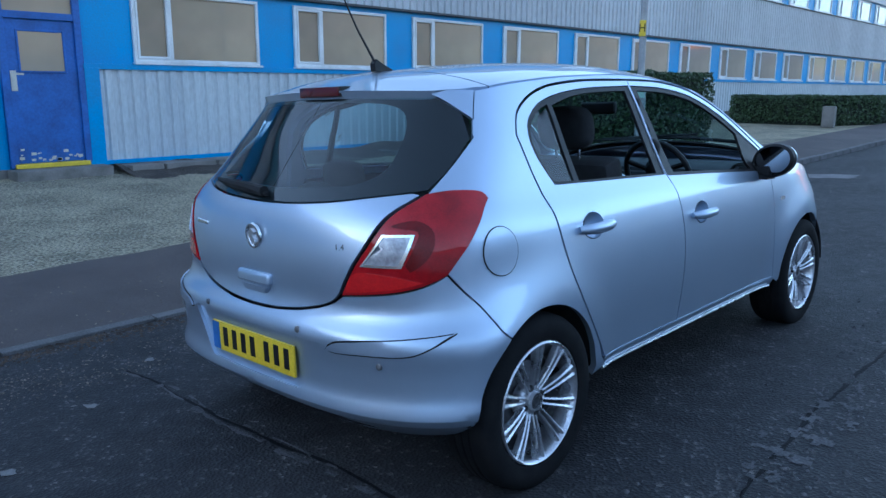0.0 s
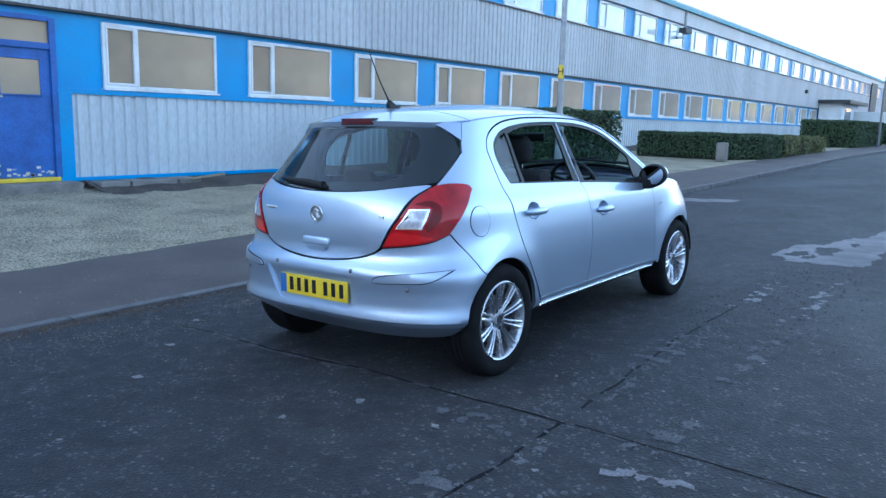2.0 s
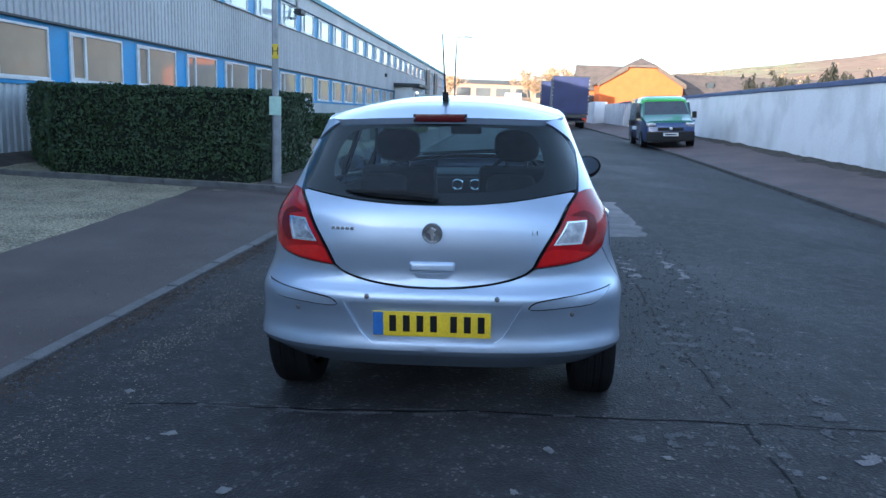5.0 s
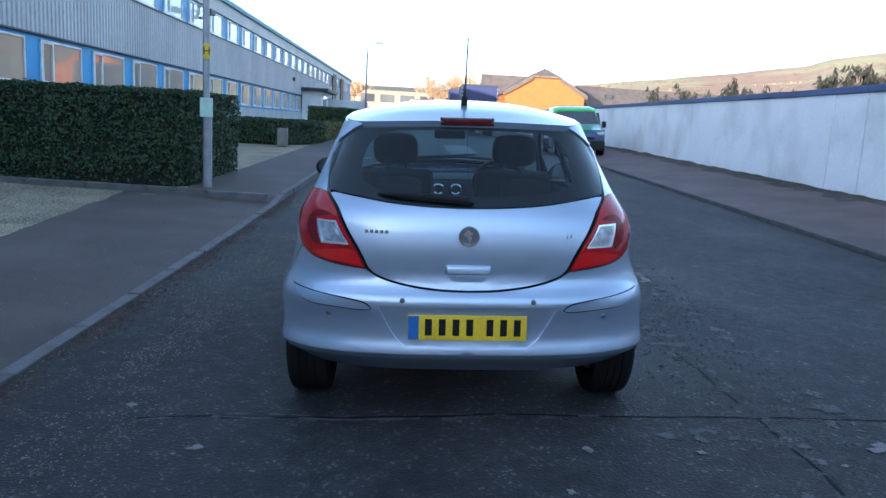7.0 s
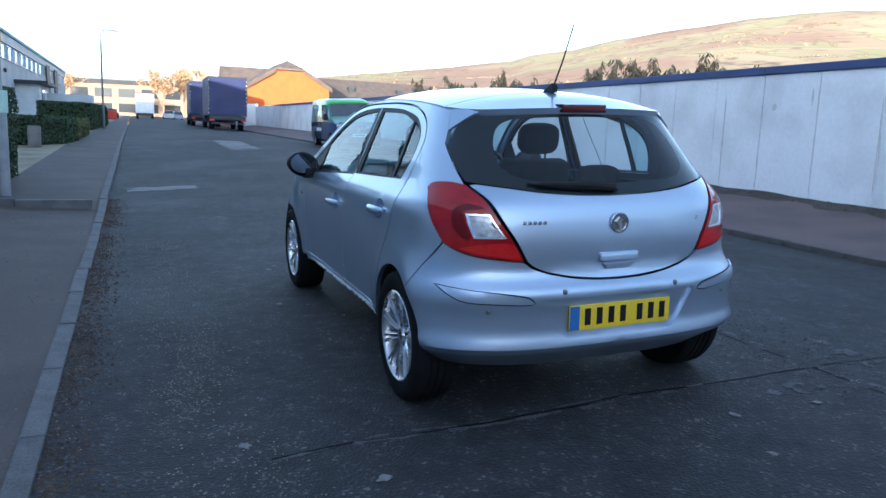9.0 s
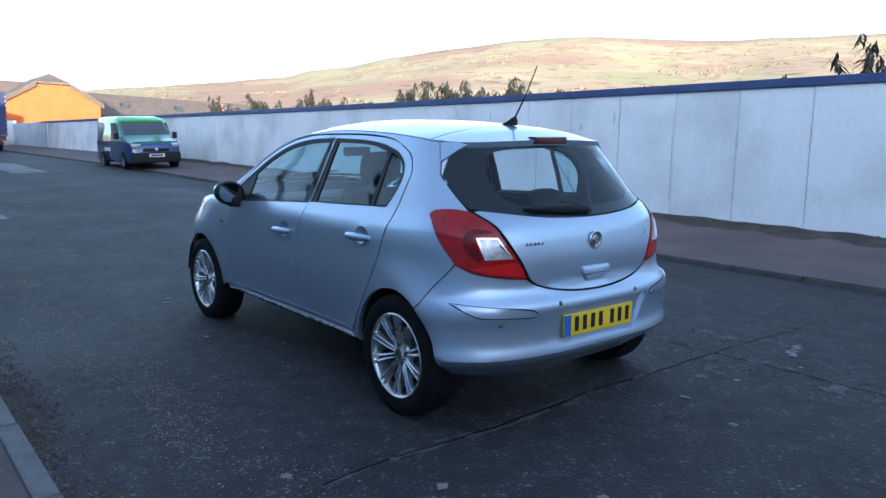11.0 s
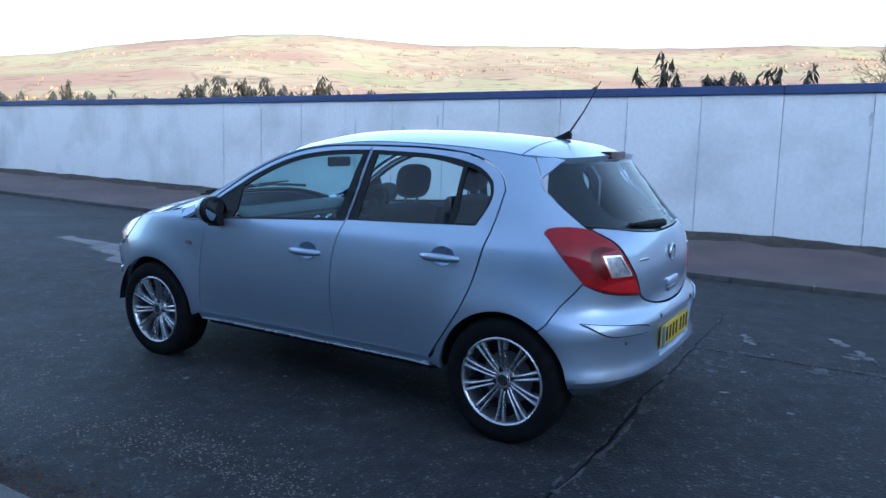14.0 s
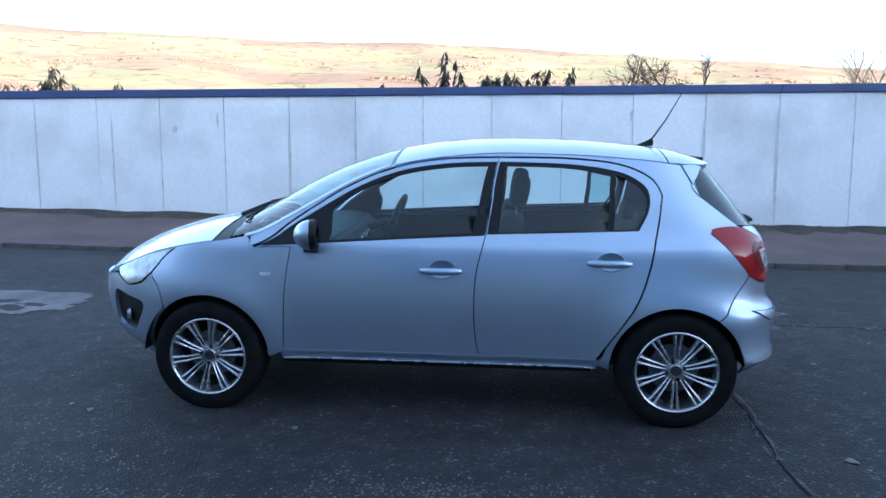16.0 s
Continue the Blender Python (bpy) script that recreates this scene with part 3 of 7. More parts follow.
def kerb_row(name, x_in, side, lift, y0, y1, label, mat, width=0.13):
    ob = tagged(new(name), label, kind="structure")
    me = None
    L = 0.915
    n = int((y1 - y0) / L)
    bm = boxed(0, side * width, 0.006, L - 0.006, -0.16, 0, 0.014, 2)
    me = bpy.data.meshes.new("kerb_stone")
    bm.to_mesh(me)
    bm.free()
    for i in range(n):
        y = y0 + i * L
        k = link_part("kerb_stone", me, mat, ob)
        z = lift(y + L / 2)
        tilt = math.degrees(math.atan2(lift(y + L) - lift(y), L))
        k.matrix_local = pose(x_in + random.uniform(-0.006, 0.006), y, lift(y) + random.uniform(-0.004, 0.004), tilt, 0, random.uniform(-0.4, 0.4))
    return ob


kerb_row("kerb_by_forecourt", KERB_L, -1, lambda y: left_z(KERB_L - 0.13, y) + 0.012, -20, 62, "row of worn grey concrete kerb stones, lowered at the crossing", KERB_M, 0.10)
kerb_row("kerb_by_wall", KERB_R, 1, lambda y: right_z(KERB_R + 0.13, y) + 0.008, -20, 62, "row of dirty grey kerb stones along the road edge", KERB_DARK)
edging = tagged(new("bed_edging"), "concrete edging stones between forecourt and hedge bed", kind="structure")
_bm = boxed(0.006, 0.909, 0, 0.12, -0.15, 0.0, 0.012)
_em = bpy.data.meshes.new("edging_stone")
_bm.to_mesh(_em)
_bm.free()
for i in range(7):
    x = -2.5 - (i + 1) * 0.915
    link_part("edging_stone", _em, KERB_M, edging, m=pose(x, 7.72 + 0.02 * i, left_z(x, 8.3) + 0.03, 0, 0, random.uniform(-1, 1)))


# ---- road wear ----
def ribbon(name, pts, width, mat, label, seed, jag=0.35, h=0.003, brk=0.06):
    """A ragged strip on the road along points (x, y)."""
    rnd = random.Random(seed)
    bm = bmesh.new()
    prev = None
    fine = []
    for (x0, y0), (x1, y1) in zip(pts, pts[1:]):
        n = max(2, int(math.hypot(x1 - x0, y1 - y0) / 0.05))
        fine += [(x0 + (x1 - x0) * i / n, y0 + (y1 - y0) * i / n) for i in range(n)]
    fine.append(pts[-1])
    for i, (x, y) in enumerate(fine):
        a, b = fine[max(i - 1, 0)], fine[min(i + 1, len(fine) - 1)]
        d = Vector((b[0] - a[0], b[1] - a[1])).normalized()
        wob = noise.noise(Vector((x, y, seed)) * 3) * 0.03
        w0, w1 = [width * (0.5 + jag * rnd.uniform(-1, 1)) for _ in "ab"]
        if rnd.random() < brk:
            prev = None
            continue
        cur = []
        for s in (w0, 0, -w1):
            px, py = x - d.y * (s + wob), y + d.x * (s + wob)
            cur.append(bm.verts.new((px, py, road_z(px, py) + (h if s == 0 else h * 0.5))))
        if prev:
            for k in (0, 1):
                bm.faces.new((prev[k], prev[k + 1], cur[k + 1], cur[k]))
        prev = cur
    part(name, bm, mat, None, label, kind="structure")


TRANS = [(-1.5, -0.43), (-1.16, -0.42), (-0.55, -0.46), (0.0, -0.43), (0.6, -0.405), (0.9, -0.42), (1.44, -0.40)]
ribbon("road_joint", TRANS, 0.016, CRACK, "thin dark transverse crack in the asphalt", 1, 0.22, 0.003, 0.01)
ribbon("road_joint", [(x, y - 0.024) for x, y in TRANS], 0.022, ASPHALT_MID, "pale worn lip of the crack", 21, 0.5, 0.004, 0.22)
ribbon("road_joint", [(x, y + 0.020) for x, y in TRANS], 0.012, ASPHALT_MID, "pale worn lip of the crack", 22, 0.5, 0.004, 0.45)
ribbon("road_joint", [(1.36, -3.2), (1.44, -1.1), (1.42, -0.42), (1.38, 0.45), (1.33, 1.3), (1.36, 2.4)], 0.017, CRACK, "dark lengthwise joint in the asphalt", 2, 0.4, 0.003, 0.10)
ribbon("road_joint", [(1.42, -3.2), (1.49, -1.1), (1.47, -0.42), (1.43, 0.45)], 0.03, ASPHALT_MID, "pale crumbled edge of the joint", 23, 0.7, 0.004, 0.4)
ribbon("road_joint", [(1.48, -0.40), (2.3, -0.36), (2.9, -0.33)], 0.010, CRACK, "thin transverse crack in the asphalt", 3, 0.3, 0.003, 0.05)
ribbon("road_joint", [(1.48, -0.415), (2.6, -0.355), (3.9, -0.295)], 0.012, ASPHALT_MID, "pale worn lip of the crack", 24, 0.5, 0.004, 0.4)


def blotch(name, cx, cy, rx, ry, mat, label, seed, rough=0.5, h=0.004, cell=0.06, freq=1.0, keep=0.28):
    """Ragged worn patch: the cells of a fine sheet that a noise keeps."""
    bm = bmesh.new()
    nx, ny = max(4, int(rx * 2 / cell)), max(4, int(ry * 2 / cell))
    grid = {}
    def vert(i, j):
        if (i, j) not in grid:
            x, y = cx - rx + 2 * rx * i / nx, cy - ry + 2 * ry * j / ny
            x += noise.noise(Vector((x, y, seed)) * 14) * cell * 0.6
            y += noise.noise(Vector((x, y, seed + 7)) * 14) * cell * 0.6
            grid[i, j] = bm.verts.new((x, y, road_z(x, y) + h))
        return grid[i, j]
    for i in range(nx):
        for j in range(ny):
            u, v = (i + 0.5) / nx * 2 - 1, (j + 0.5) / ny * 2 - 1
            x, y = cx + u * rx, cy + v * ry
            q = (1 - max(abs(u), abs(v)) ** 3) + rough * noise.fractal(Vector((x * 2.6 * freq, y * 2.2 * freq, seed)), 1.0, 2.0, 4)
            if q > keep:
                bm.faces.new((vert(i, j), vert(i + 1, j), vert(i + 1, j + 1), vert(i, j + 1)))
    if len(bm.faces):
        part(name, bm, mat, None, label, kind="structure", smooth=True)
    else:
        bm.free()


PATCH = [(0.95, 4.86), (1.2, 4.66), (1.44, 4.66), (1.66, 4.62), (1.87, 4.78), (1.86, 6.2), (1.82, 7.75), (1.66, 7.7), (1.56, 6.75), (1.36, 6.5), (1.26, 5.98), (1.02, 5.7)]


def in_patch(x, y):
    """Worn patch with eaten holes near its lower left."""
    inside, j = False, len(PATCH) - 1
    for i in range(len(PATCH)):
        (xi, yi), (xj, yj) = PATCH[i], PATCH[j]
        if (yi > y) != (yj > y) and x < (xj - xi) * (y - yi) / (yj - yi) + xi:
            inside = not inside
        j = i
    for hx, hy, ha, hb in ((1.15, 5.15, 0.09, 0.22), (1.38, 5.5, 0.10, 0.30), (1.30, 4.98, 0.05, 0.12), (1.55, 6.1, 0.05, 0.16)):
        d = math.hypot((x - hx) / ha, (y - hy) / hb)
        if d < 1 + 0.5 * noise.noise(Vector((x * 9, y * 5, 2))):
            return False
    return inside


def worn_patch():
    bm = bmesh.new()
    grid = {}
    c = 0.03
    def vert(i, j):
        if (i, j) not in grid:
            x, y = 0.85 + i * c, 4.5 + j * c * 2
            x += noise.noise(Vector((x, y, 3)) * 14) * c * 0.6
            y += noise.noise(Vector((x, y, 7)) * 14) * c
            grid[i, j] = bm.verts.new((x, y, road_z(x, y) + 0.004))
        return grid[i, j]
    for i in range(38):
        for j in range(60):
            x, y = 0.85 + (i + 0.5) * c, 4.5 + (j + 0.5) * c * 2
            x += 0.07 * noise.noise(Vector((x * 7, y * 4, 5)))
            y += 0.14 * noise.noise(Vector((x * 6, y * 4, 8)))
            if in_patch(x, y):
                bm.faces.new((vert(i, j), vert(i + 1, j), vert(i + 1, j + 1), vert(i, j + 1)))
    part("road_patch", bm, ASPHALT_PALE, None, "pale worn patch of old surfacing with eaten holes", kind="structure", smooth=True)


worn_patch()
blotch("road_patch", -1.55, 10.2, 0.60, 0.30, ASPHALT_PALE, "pale worn bar across the gutter", 8, 0.3)
blotch("road_patch", 1.3, 24, 0.5, 3.2, ASPHALT_PALE, "pale scuffed streak far along the road", 9, 0.8, cell=0.15)
for k, (x, y, a, b, m) in enumerate(((1.39, 3.0, 0.10, 0.75, ASPHALT_PALE), (1.79, 3.0, 0.10, 1.1, ASPHALT_PALE), (1.84, -0.25, 0.12, 0.45, ASPHALT_MID), (1.88, -1.38, 0.16, 0.22, ASPHALT_PALE), (1.38, 1.0, 0.14, 0.8, ASPHALT_MID),
                                     (1.30, -1.25, 0.14, 0.16, ASPHALT_MID), (1.82, 1.2, 0.10, 0.8, ASPHALT_MID), (1.05, -0.62, 0.30, 0.10, ASPHALT_MID), (1.9, -0.68, 0.28, 0.05, ASPHALT_PALE), (1.42, -2.1, 0.10, 0.6, ASPHALT_MID))):
    blotch("road_scuff", x, y, a, b, m, "broken pale scuff worn into the asphalt", 50 + k, 1.5, 0.003, 0.014, 4.5, 1.25)


ribbon("road_scuff", [(2.45, -1.20), (2.1, -1.36), (1.85, -1.46)], 0.06, ASPHALT_PALE, "pale scratch worn across the asphalt", 41, 0.5, 0.004, 0.15)
ribbon("road_scuff", [(2.10, -0.60), (1.72, -0.74)], 0.05, ASPHALT_PALE, "pale scratch worn across the asphalt", 42, 0.5, 0.004, 0.15)
ribbon("road_scuff", [(1.52, -1.10), (1.25, -1.28)], 0.07, ASPHALT_MID, "pale scratch worn across the asphalt", 43, 0.6, 0.004, 0.2)


def pebble(x, y, r, name="stone_chip", label="pale flattened chip of stone on the asphalt"):
    bm = bmesh.new()
    bmesh.ops.create_icosphere(bm, subdivisions=2, radius=r)
    for v in bm.verts:
        v.co = v.co * 0.85 * (1 + 1.1 * noise.noise(v.co * (1.6 / r) + Vector((x * 7, y * 5, 0))))
        v.co.x *= 0.7
        v.co.z *= 0.16
    ob = part(name, bm, STONE, None, label, smooth=True)
    ob.matrix_world = pose(x, y, road_z(x, y) + r * 0.12, 0, 0, 70 * x)
    return tagged(ob, category="stone", group="stone chips on the road")


for x, y, r in ((1.0, -0.80, 0.028), (0.51, -0.78, 0.034), (-1.05, 1.96, 0.024), (-0.93, 3.15, 0.030), (-0.86, 3.3, 0.020), (-1.58, -0.28, 0.032), (0.37, -1.15, 0.022), (-1.14, -0.77, 0.036), (-0.71, -1.24, 0.034), (1.57, -0.89, 0.018),
                (-1.0, 6.5, 0.022), (1.9, 1.1, 0.015), (2.6, 3.6, 0.018), (0.95, -1.75, 0.016), (-0.2, -1.9, 0.016), (-0.7, 1.5, 0.016)):
    pebble(x, y, r)


def scatter(name, n, place, size, mat, label, seed):
    """Many small grains in one mesh."""
    rnd = random.Random(seed)
    vs, fs = [], []
    for _ in range(n):
        x, y, z = place(rnd)
        s = size * rnd.uniform(0.4, 1.6)
        b = len(vs)
        a = rnd.uniform(0, 6.3)
        for k in range(4):
            q = a + k * 1.57 + rnd.uniform(-0.3, 0.3)
            vs.append((x + s * math.cos(q), y + s * math.sin(q), z))
        vs.append((x + rnd.uniform(-0.2, 0.2) * s, y, z + s * rnd.uniform(0.4, 0.8)))
        fs += [(b, b + 1, b + 4), (b + 1, b + 2, b + 4), (b + 2, b + 3, b + 4), (b + 3, b, b + 4)]
    me = bpy.data.meshes.new(name)
    me.from_pydata(vs, [], fs)
    link_part(name, me, mat, None, label, kind="stuff")


def grit_at(rnd):
    x = rnd.gauss(-1.72, 0.15) if rnd.random() < 0.8 else KERB_L + abs(rnd.gauss(0, 0.15))
    y = rnd.uniform(-4, 5)
    while noise.noise(Vector((x * 2.2, y * 0.9, 4))) < rnd.uniform(-0.35, 0.35):
        y = rnd.uniform(-4, 5)
    return x, y, road_z(x, y)


def flake_at(rnd):
    x = (1.40 if rnd.random() < 0.6 else 1.82) + rnd.gauss(0, 0.16)
    y = rnd.uniform(-2.4, 4.4)
    return x, y, road_z(x, y)
scatter("asphalt_crumbs", 1500, flake_at, 0.011, ASPHALT_MID, "crumbs of worn asphalt along the joints", 6)
scatter("loose_grit", 5200, grit_at, 0.0050, GRIT, "loose tan grit along the gutter", 3)
def gravel_at(rnd):
    x, y = rnd.uniform(-9.3, -3.9), rnd.uniform(-2, 8)
    return x, y, left_z(x, y)
scatter("loose_gravel", 7000, gravel_at, 0.010, CHIPPINGS, "loose gravel on the forecourt", 4)
def gutter_at(rnd):
    x, y = KERB_L + 0.005 + abs(rnd.gauss(0, 0.10)), rnd.uniform(-4.5, 9)
    while noise.noise(Vector((1.0, y * 1.1, 8))) < rnd.uniform(-0.6, 0.3):
        y = rnd.uniform(-4.5, 9)
    return x, y, road_z(x, y)
scatter("gutter_dirt", 5200, gutter_at, 0.010, CRUMB, "brown dirt and crumbs lying along the kerb", 9)
def speck_at(rnd):
    x, y = rnd.uniform(-3.8, KERB_L - 0.15), rnd.uniform(-4.5, 8)
    return x, y, left_z(x, y) + 0.001
scatter("pavement_grit", 900, speck_at, 0.008, GRIT, "scattered grit on the pavement", 10)
def litter_at(rnd):
    x, y = 8.45 - abs(rnd.gauss(0, 0.22)), rnd.uniform(-10, 32)
    return x, y, right_z(x, y) + 0.06
scatter("leaf_litter", 1500, litter_at, 0.022, LEAF_DEAD, "dry leaves and litter along the wall", 5)

# ---- white wall ----
wall = tagged(new("wall_white"), "long white-painted concrete panel wall with blue coping", kind="structure")
def wall_base(y):
    return 0.16 + rise(y) * 0.9
def wall_top(y):
    return 2.47 + max(0, y - 12) * 0.004
def make_panel(y0, y1):
    bm = bmesh.new()
    z0, z1 = wall_base(y0) - 0.4, wall_top((y0 + y1) / 2)
    box(bm, WALL_X, WALL_X + 0.16, y0 + 0.004, y1 - 0.004, z0, z1, 0.006, 1)
    return bm
PANEL = 1.2
for i in range(-16, 46):
    y0 = 0.08 + i * PANEL
    p = part("panel", make_panel(y0, y0 + PANEL), WALLWHITE, wall)
    p.location.x = random.uniform(-0.006, 0.006)
    if i % 3 == 0:
        part("coping", boxed(WALL_X - 0.05, WALL_X + 0.22, y0 + 0.004, y0 + 3 * PANEL - 0.004, wall_top(y0 + 1.8) + 0.001, wall_top(y0 + 1.8) + 0.135, 0.008, 1), COPING, wall, "dark blue coping")
part("backing", boxed(WALL_X + 0.03, WALL_X + 0.14, -19, 55, -0.3, 2.4), CONCRETE, wall)
part("panel", boxed(WALL_X - 0.05, WALL_X + 0.16, 55.3, 68, 0.5, 2.75, 0.02), WALLWHITE, wall)
part("panel", boxed(WALL_X - 1.0, WALL_X + 0.16, 68.1, 120, 0.5, 3.0, 0.02), WALLWHITE, wall)
for y, z, w, h in ((6.2, 2.05, 0.02, 0.3), (-1.1, 2.1, 0.03, 0.2), (4.9, 1.25, 0.015, 1.6), (3.68, 1.2, 0.02, 1.8), (-2.3, 1.2, 0.018, 1.7), (7.0, 1.9, 0.05, 0.12), (8.2, 1.3, 0.02, 1.7), (-3.5, 1.4, 0.02, 1.6)):
    blot = bmesh.new()
    rnd = random.Random(int(y * 10))
    outline = []
    for k in range(22):
        a = 2 * math.pi * k / 22
        outline.append((y + math.cos(a) * w * rnd.uniform(0.6, 1.3), z + math.sin(a) * h / 2 * rnd.uniform(0.85, 1.1)))
    prism(blot, outline, "x", WALL_X - 0.009, WALL_X - 0.006)
    part("stain", blot, STAIN, wall, "grey weathered stain on the white paint")

rnd = random.Random(77)
for i in range(-6, 14):
    y = 0.08 + i * PANEL
    if rnd.random() < 0.4:
        continue
    strip = bmesh.new()
    edge_l, edge_r = [], []
    z, top = wall_base(y) - 0.05, wall_top(y) - rnd.uniform(0.0, 0.5)
    while z < top:
        edge_l.append((y - rnd.uniform(0.002, 0.013), z))
        edge_r.append((y + rnd.uniform(0.002, 0.013), z))
        z += 0.09
    prism(strip, edge_l + edge_r[::-1], "x", WALL_X - 0.0095, WALL_X - 0.0075)
    part("stain", strip, STAIN, wall, "grey streak down a panel joint")

# ---- industrial building ----
hall = thing("industrial_building", pose(0, 0, 0), "long grey ribbed-clad industrial building with blue window bands", "building")
Y0, Y1 = -70.0, 100.0


def ribbed(y0, y1, z0, z1, pitch, depth, x):
    ys = []
    y = y0
    while y < y1:
        ys += [(y, 0), (y + pitch * 0.36, 0), (y + pitch * 0.48, depth), (y + pitch * 0.86, depth)]
        y += pitch
    vs, fs = [], []
    for yy, d in ys:
        vs += [(x + d, yy, z0), (x + d, yy, z1)]
    for i in range(len(ys) - 1):
        b = 2 * i
        fs.append((b, b + 2, b + 3, b + 1))
    me = bpy.data.meshes.new("cladding")
    me.from_pydata(vs, [], fs)
    return me


PITCH, W_Y0, W_W, W_Z0, W_Z1 = 3.015, 3.42, 2.26, 1.82, 2.90
base = left_z(FACADE_X, 3) + 0.05
link_part("lower_cladding", ribbed(2.84, Y1, 0.33, 1.70, 0.208, 0.035, FACADE_X + 0.03), CLAD, hall, "pale grey ribbed steel cladding")
link_part("lower_cladding", ribbed(Y0, 1.3, 0.1, 1.70, 0.208, 0.035, FACADE_X + 0.03), CLAD, hall, "pale grey ribbed steel cladding")
link_part("upper_cladding", ribbed(Y0, Y1, 3.02, 4.72, 0.208, 0.035, FACADE_X + 0.06), CLAD_UP, hall, "grey ribbed steel cladding")
part("wall_core", boxed(FACADE_X - 0.5, FACADE_X, Y0, Y1, -0.3, 6.2), BLUE, hall, "bright blue wall panels")
part("wall_core", boxed(FACADE_X - 14, FACADE_X - 0.5, Y0, Y1, 5.8, 6.3), DARKMETAL, hall, "flat roof")
part("wall_core", boxed(FACADE_X - 14, FACADE_X - 13.6, Y0, Y1, -0.3, 6.0), CLAD, hall)
part("end_wall", boxed(FACADE_X - 14, FACADE_X, Y1, Y1 + 0.3, -0.3, 6.2), CLAD, hall)
part("end_wall", boxed(FACADE_X - 14, FACADE_X, Y0 - 0.3, Y0, -0.3, 6.2), CLAD, hall)
part("rail", boxed(FACADE_X, FACADE_X + 0.085, 2.6, Y1, 1.70, 1.785, 0.006), BLUE, hall, "blue sill rail")
part("rail", boxed(FACADE_X, FACADE_X + 0.09, 2.6, Y1, 0.27, 0.335, 0.006), BLUE, hall, "blue base rail")
part("post", boxed(FACADE_X, FACADE_X + 0.09, 2.62, 2.84, 0.33, 1.72, 0.006), BLUE, hall, "blue corner board")
part("drip", boxed(FACADE_X, FACADE_X + 0.11, Y0, Y1, 2.985, 3.03, 0.004), DARKMETAL, hall)
part("drip", boxed(FACADE_X, FACADE_X + 0.12, Y0, Y1, 4.715, 4.76, 0.004), DARKMETAL, hall)
part("plinth", boxed(FACADE_X - 0.2, FACADE_X + 0.02, Y0, Y1, -0.3, 0.28), CONCRETE, hall, "dark stained concrete plinth")
part("fascia", boxed(FACADE_X, FACADE_X + 0.14, Y0, Y1, 5.78, 6.35, 0.01), CLAD_UP, hall, "grey fascia board")
part("gutter", boxed(FACADE_X + 0.05, FACADE_X + 0.26, Y0, Y1, 6.35, 6.52, 0.02), TURQ, hall, "weathered turquoise gutter")
part("parapet", boxed(FACADE_X - 0.25, FACADE_X + 0.1, Y0, Y1, 6.5, 6.66, 0.01), CLAD_UP, hall, "grey parapet")


def ring_frame(name, x0, x1, y0, y1, z0, z1, f):
    """A rectangular frame in one piece, its front edges chamfered."""
    c = 0.008
    loops = []
    for x, d in ((x0, 0), (x1 - c, 0), (x1, c), (x1, f - c), (x1 - c, f), (x0, f)):
        loops.append([(x, y0 + d, z0 + d), (x, y1 - d, z0 + d), (x, y1 - d, z1 - d), (x, y0 + d, z1 - d)])
    vs = [v for lp in loops for v in lp]
    fs = []
    n = len(loops)
    for a in range(n):
        b = (a + 1) % n
        for k in range(4):
            q = (k + 1) % 4
            fs.append((a * 4 + k, b * 4 + k, b * 4 + q, a * 4 + q))
    me = bpy.data.meshes.new(name)
    me.from_pydata(vs, [], fs)
    return me


def window_meshes(w, z0, z1, split, x):
    f = 0.055
    fr = ring_frame("window", x, x + 0.05, 0, w, z0, z1, f)
    sash = ring_frame("sash", x + 0.012, x + 0.062, f, split - 0.03, z0 + f, z1 - f, 0.04)
    mull = bpy.data.meshes.new("mullion")
    bm = boxed(x, x + 0.052, split - 0.03, split + 0.03, z0 + f, z1 - f, 0.006)
    bm.to_mesh(mull)
    bm.free()
    panes = []
    for a, b in ((f, split - 0.03), (split + 0.03, w - f)):
        bm = boxed(x + 0.008, x + 0.016, a, b, z0 + f, z1 - f)
        me = bpy.data.meshes.new("pane")
        bm.to_mesh(me)
        bm.free()
        panes.append(me)
    sill = bpy.data.meshes.new("window_sill")
    bm = boxed(x, x + 0.11, -0.02, w + 0.02, z0 - 0.035, z0 - 0.002, 0.006)
    bm.to_mesh(sill)
    bm.free()
    return fr, panes, sill, sash, mull


low = window_meshes(W_W, W_Z0, W_Z1, 0.62, FACADE_X)
up = window_meshes(W_W - 0.1, 4.80, 5.74, 0.62, FACADE_X)
for k in range(31):
    y = W_Y0 + k * PITCH
    if k < 18:
        w = link_part("window", low[0], UPVC, hall, "white two-light window", m=pose(0, y, 0))
        for me in low[1]:
            if k in (7, 8, 9, 12):
                link_part("pane", me, ROOM_ORANGE, w, "orange-toned window glass")
            else:
                link_part("pane", me, ROOM, w, "glass with brown blind behind")
        link_part("window_sill", low[2], UPVC, w)
        link_part("sash", low[3], UPVC, w)
        link_part("mullion", low[4], UPVC, w)
    if k >= 4:
        w = link_part("window", up[0], UPVC, hall, "white upper window", m=pose(0, y + 0.05, 0))
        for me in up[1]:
            link_part("pane", me, PANE_SKY, w, "glass with a pale sky reflection in its colour")
        link_part("window_sill", up[2], UPVC, w)
        link_part("sash", up[3], UPVC, w)
        link_part("mullion", up[4], UPVC, w)

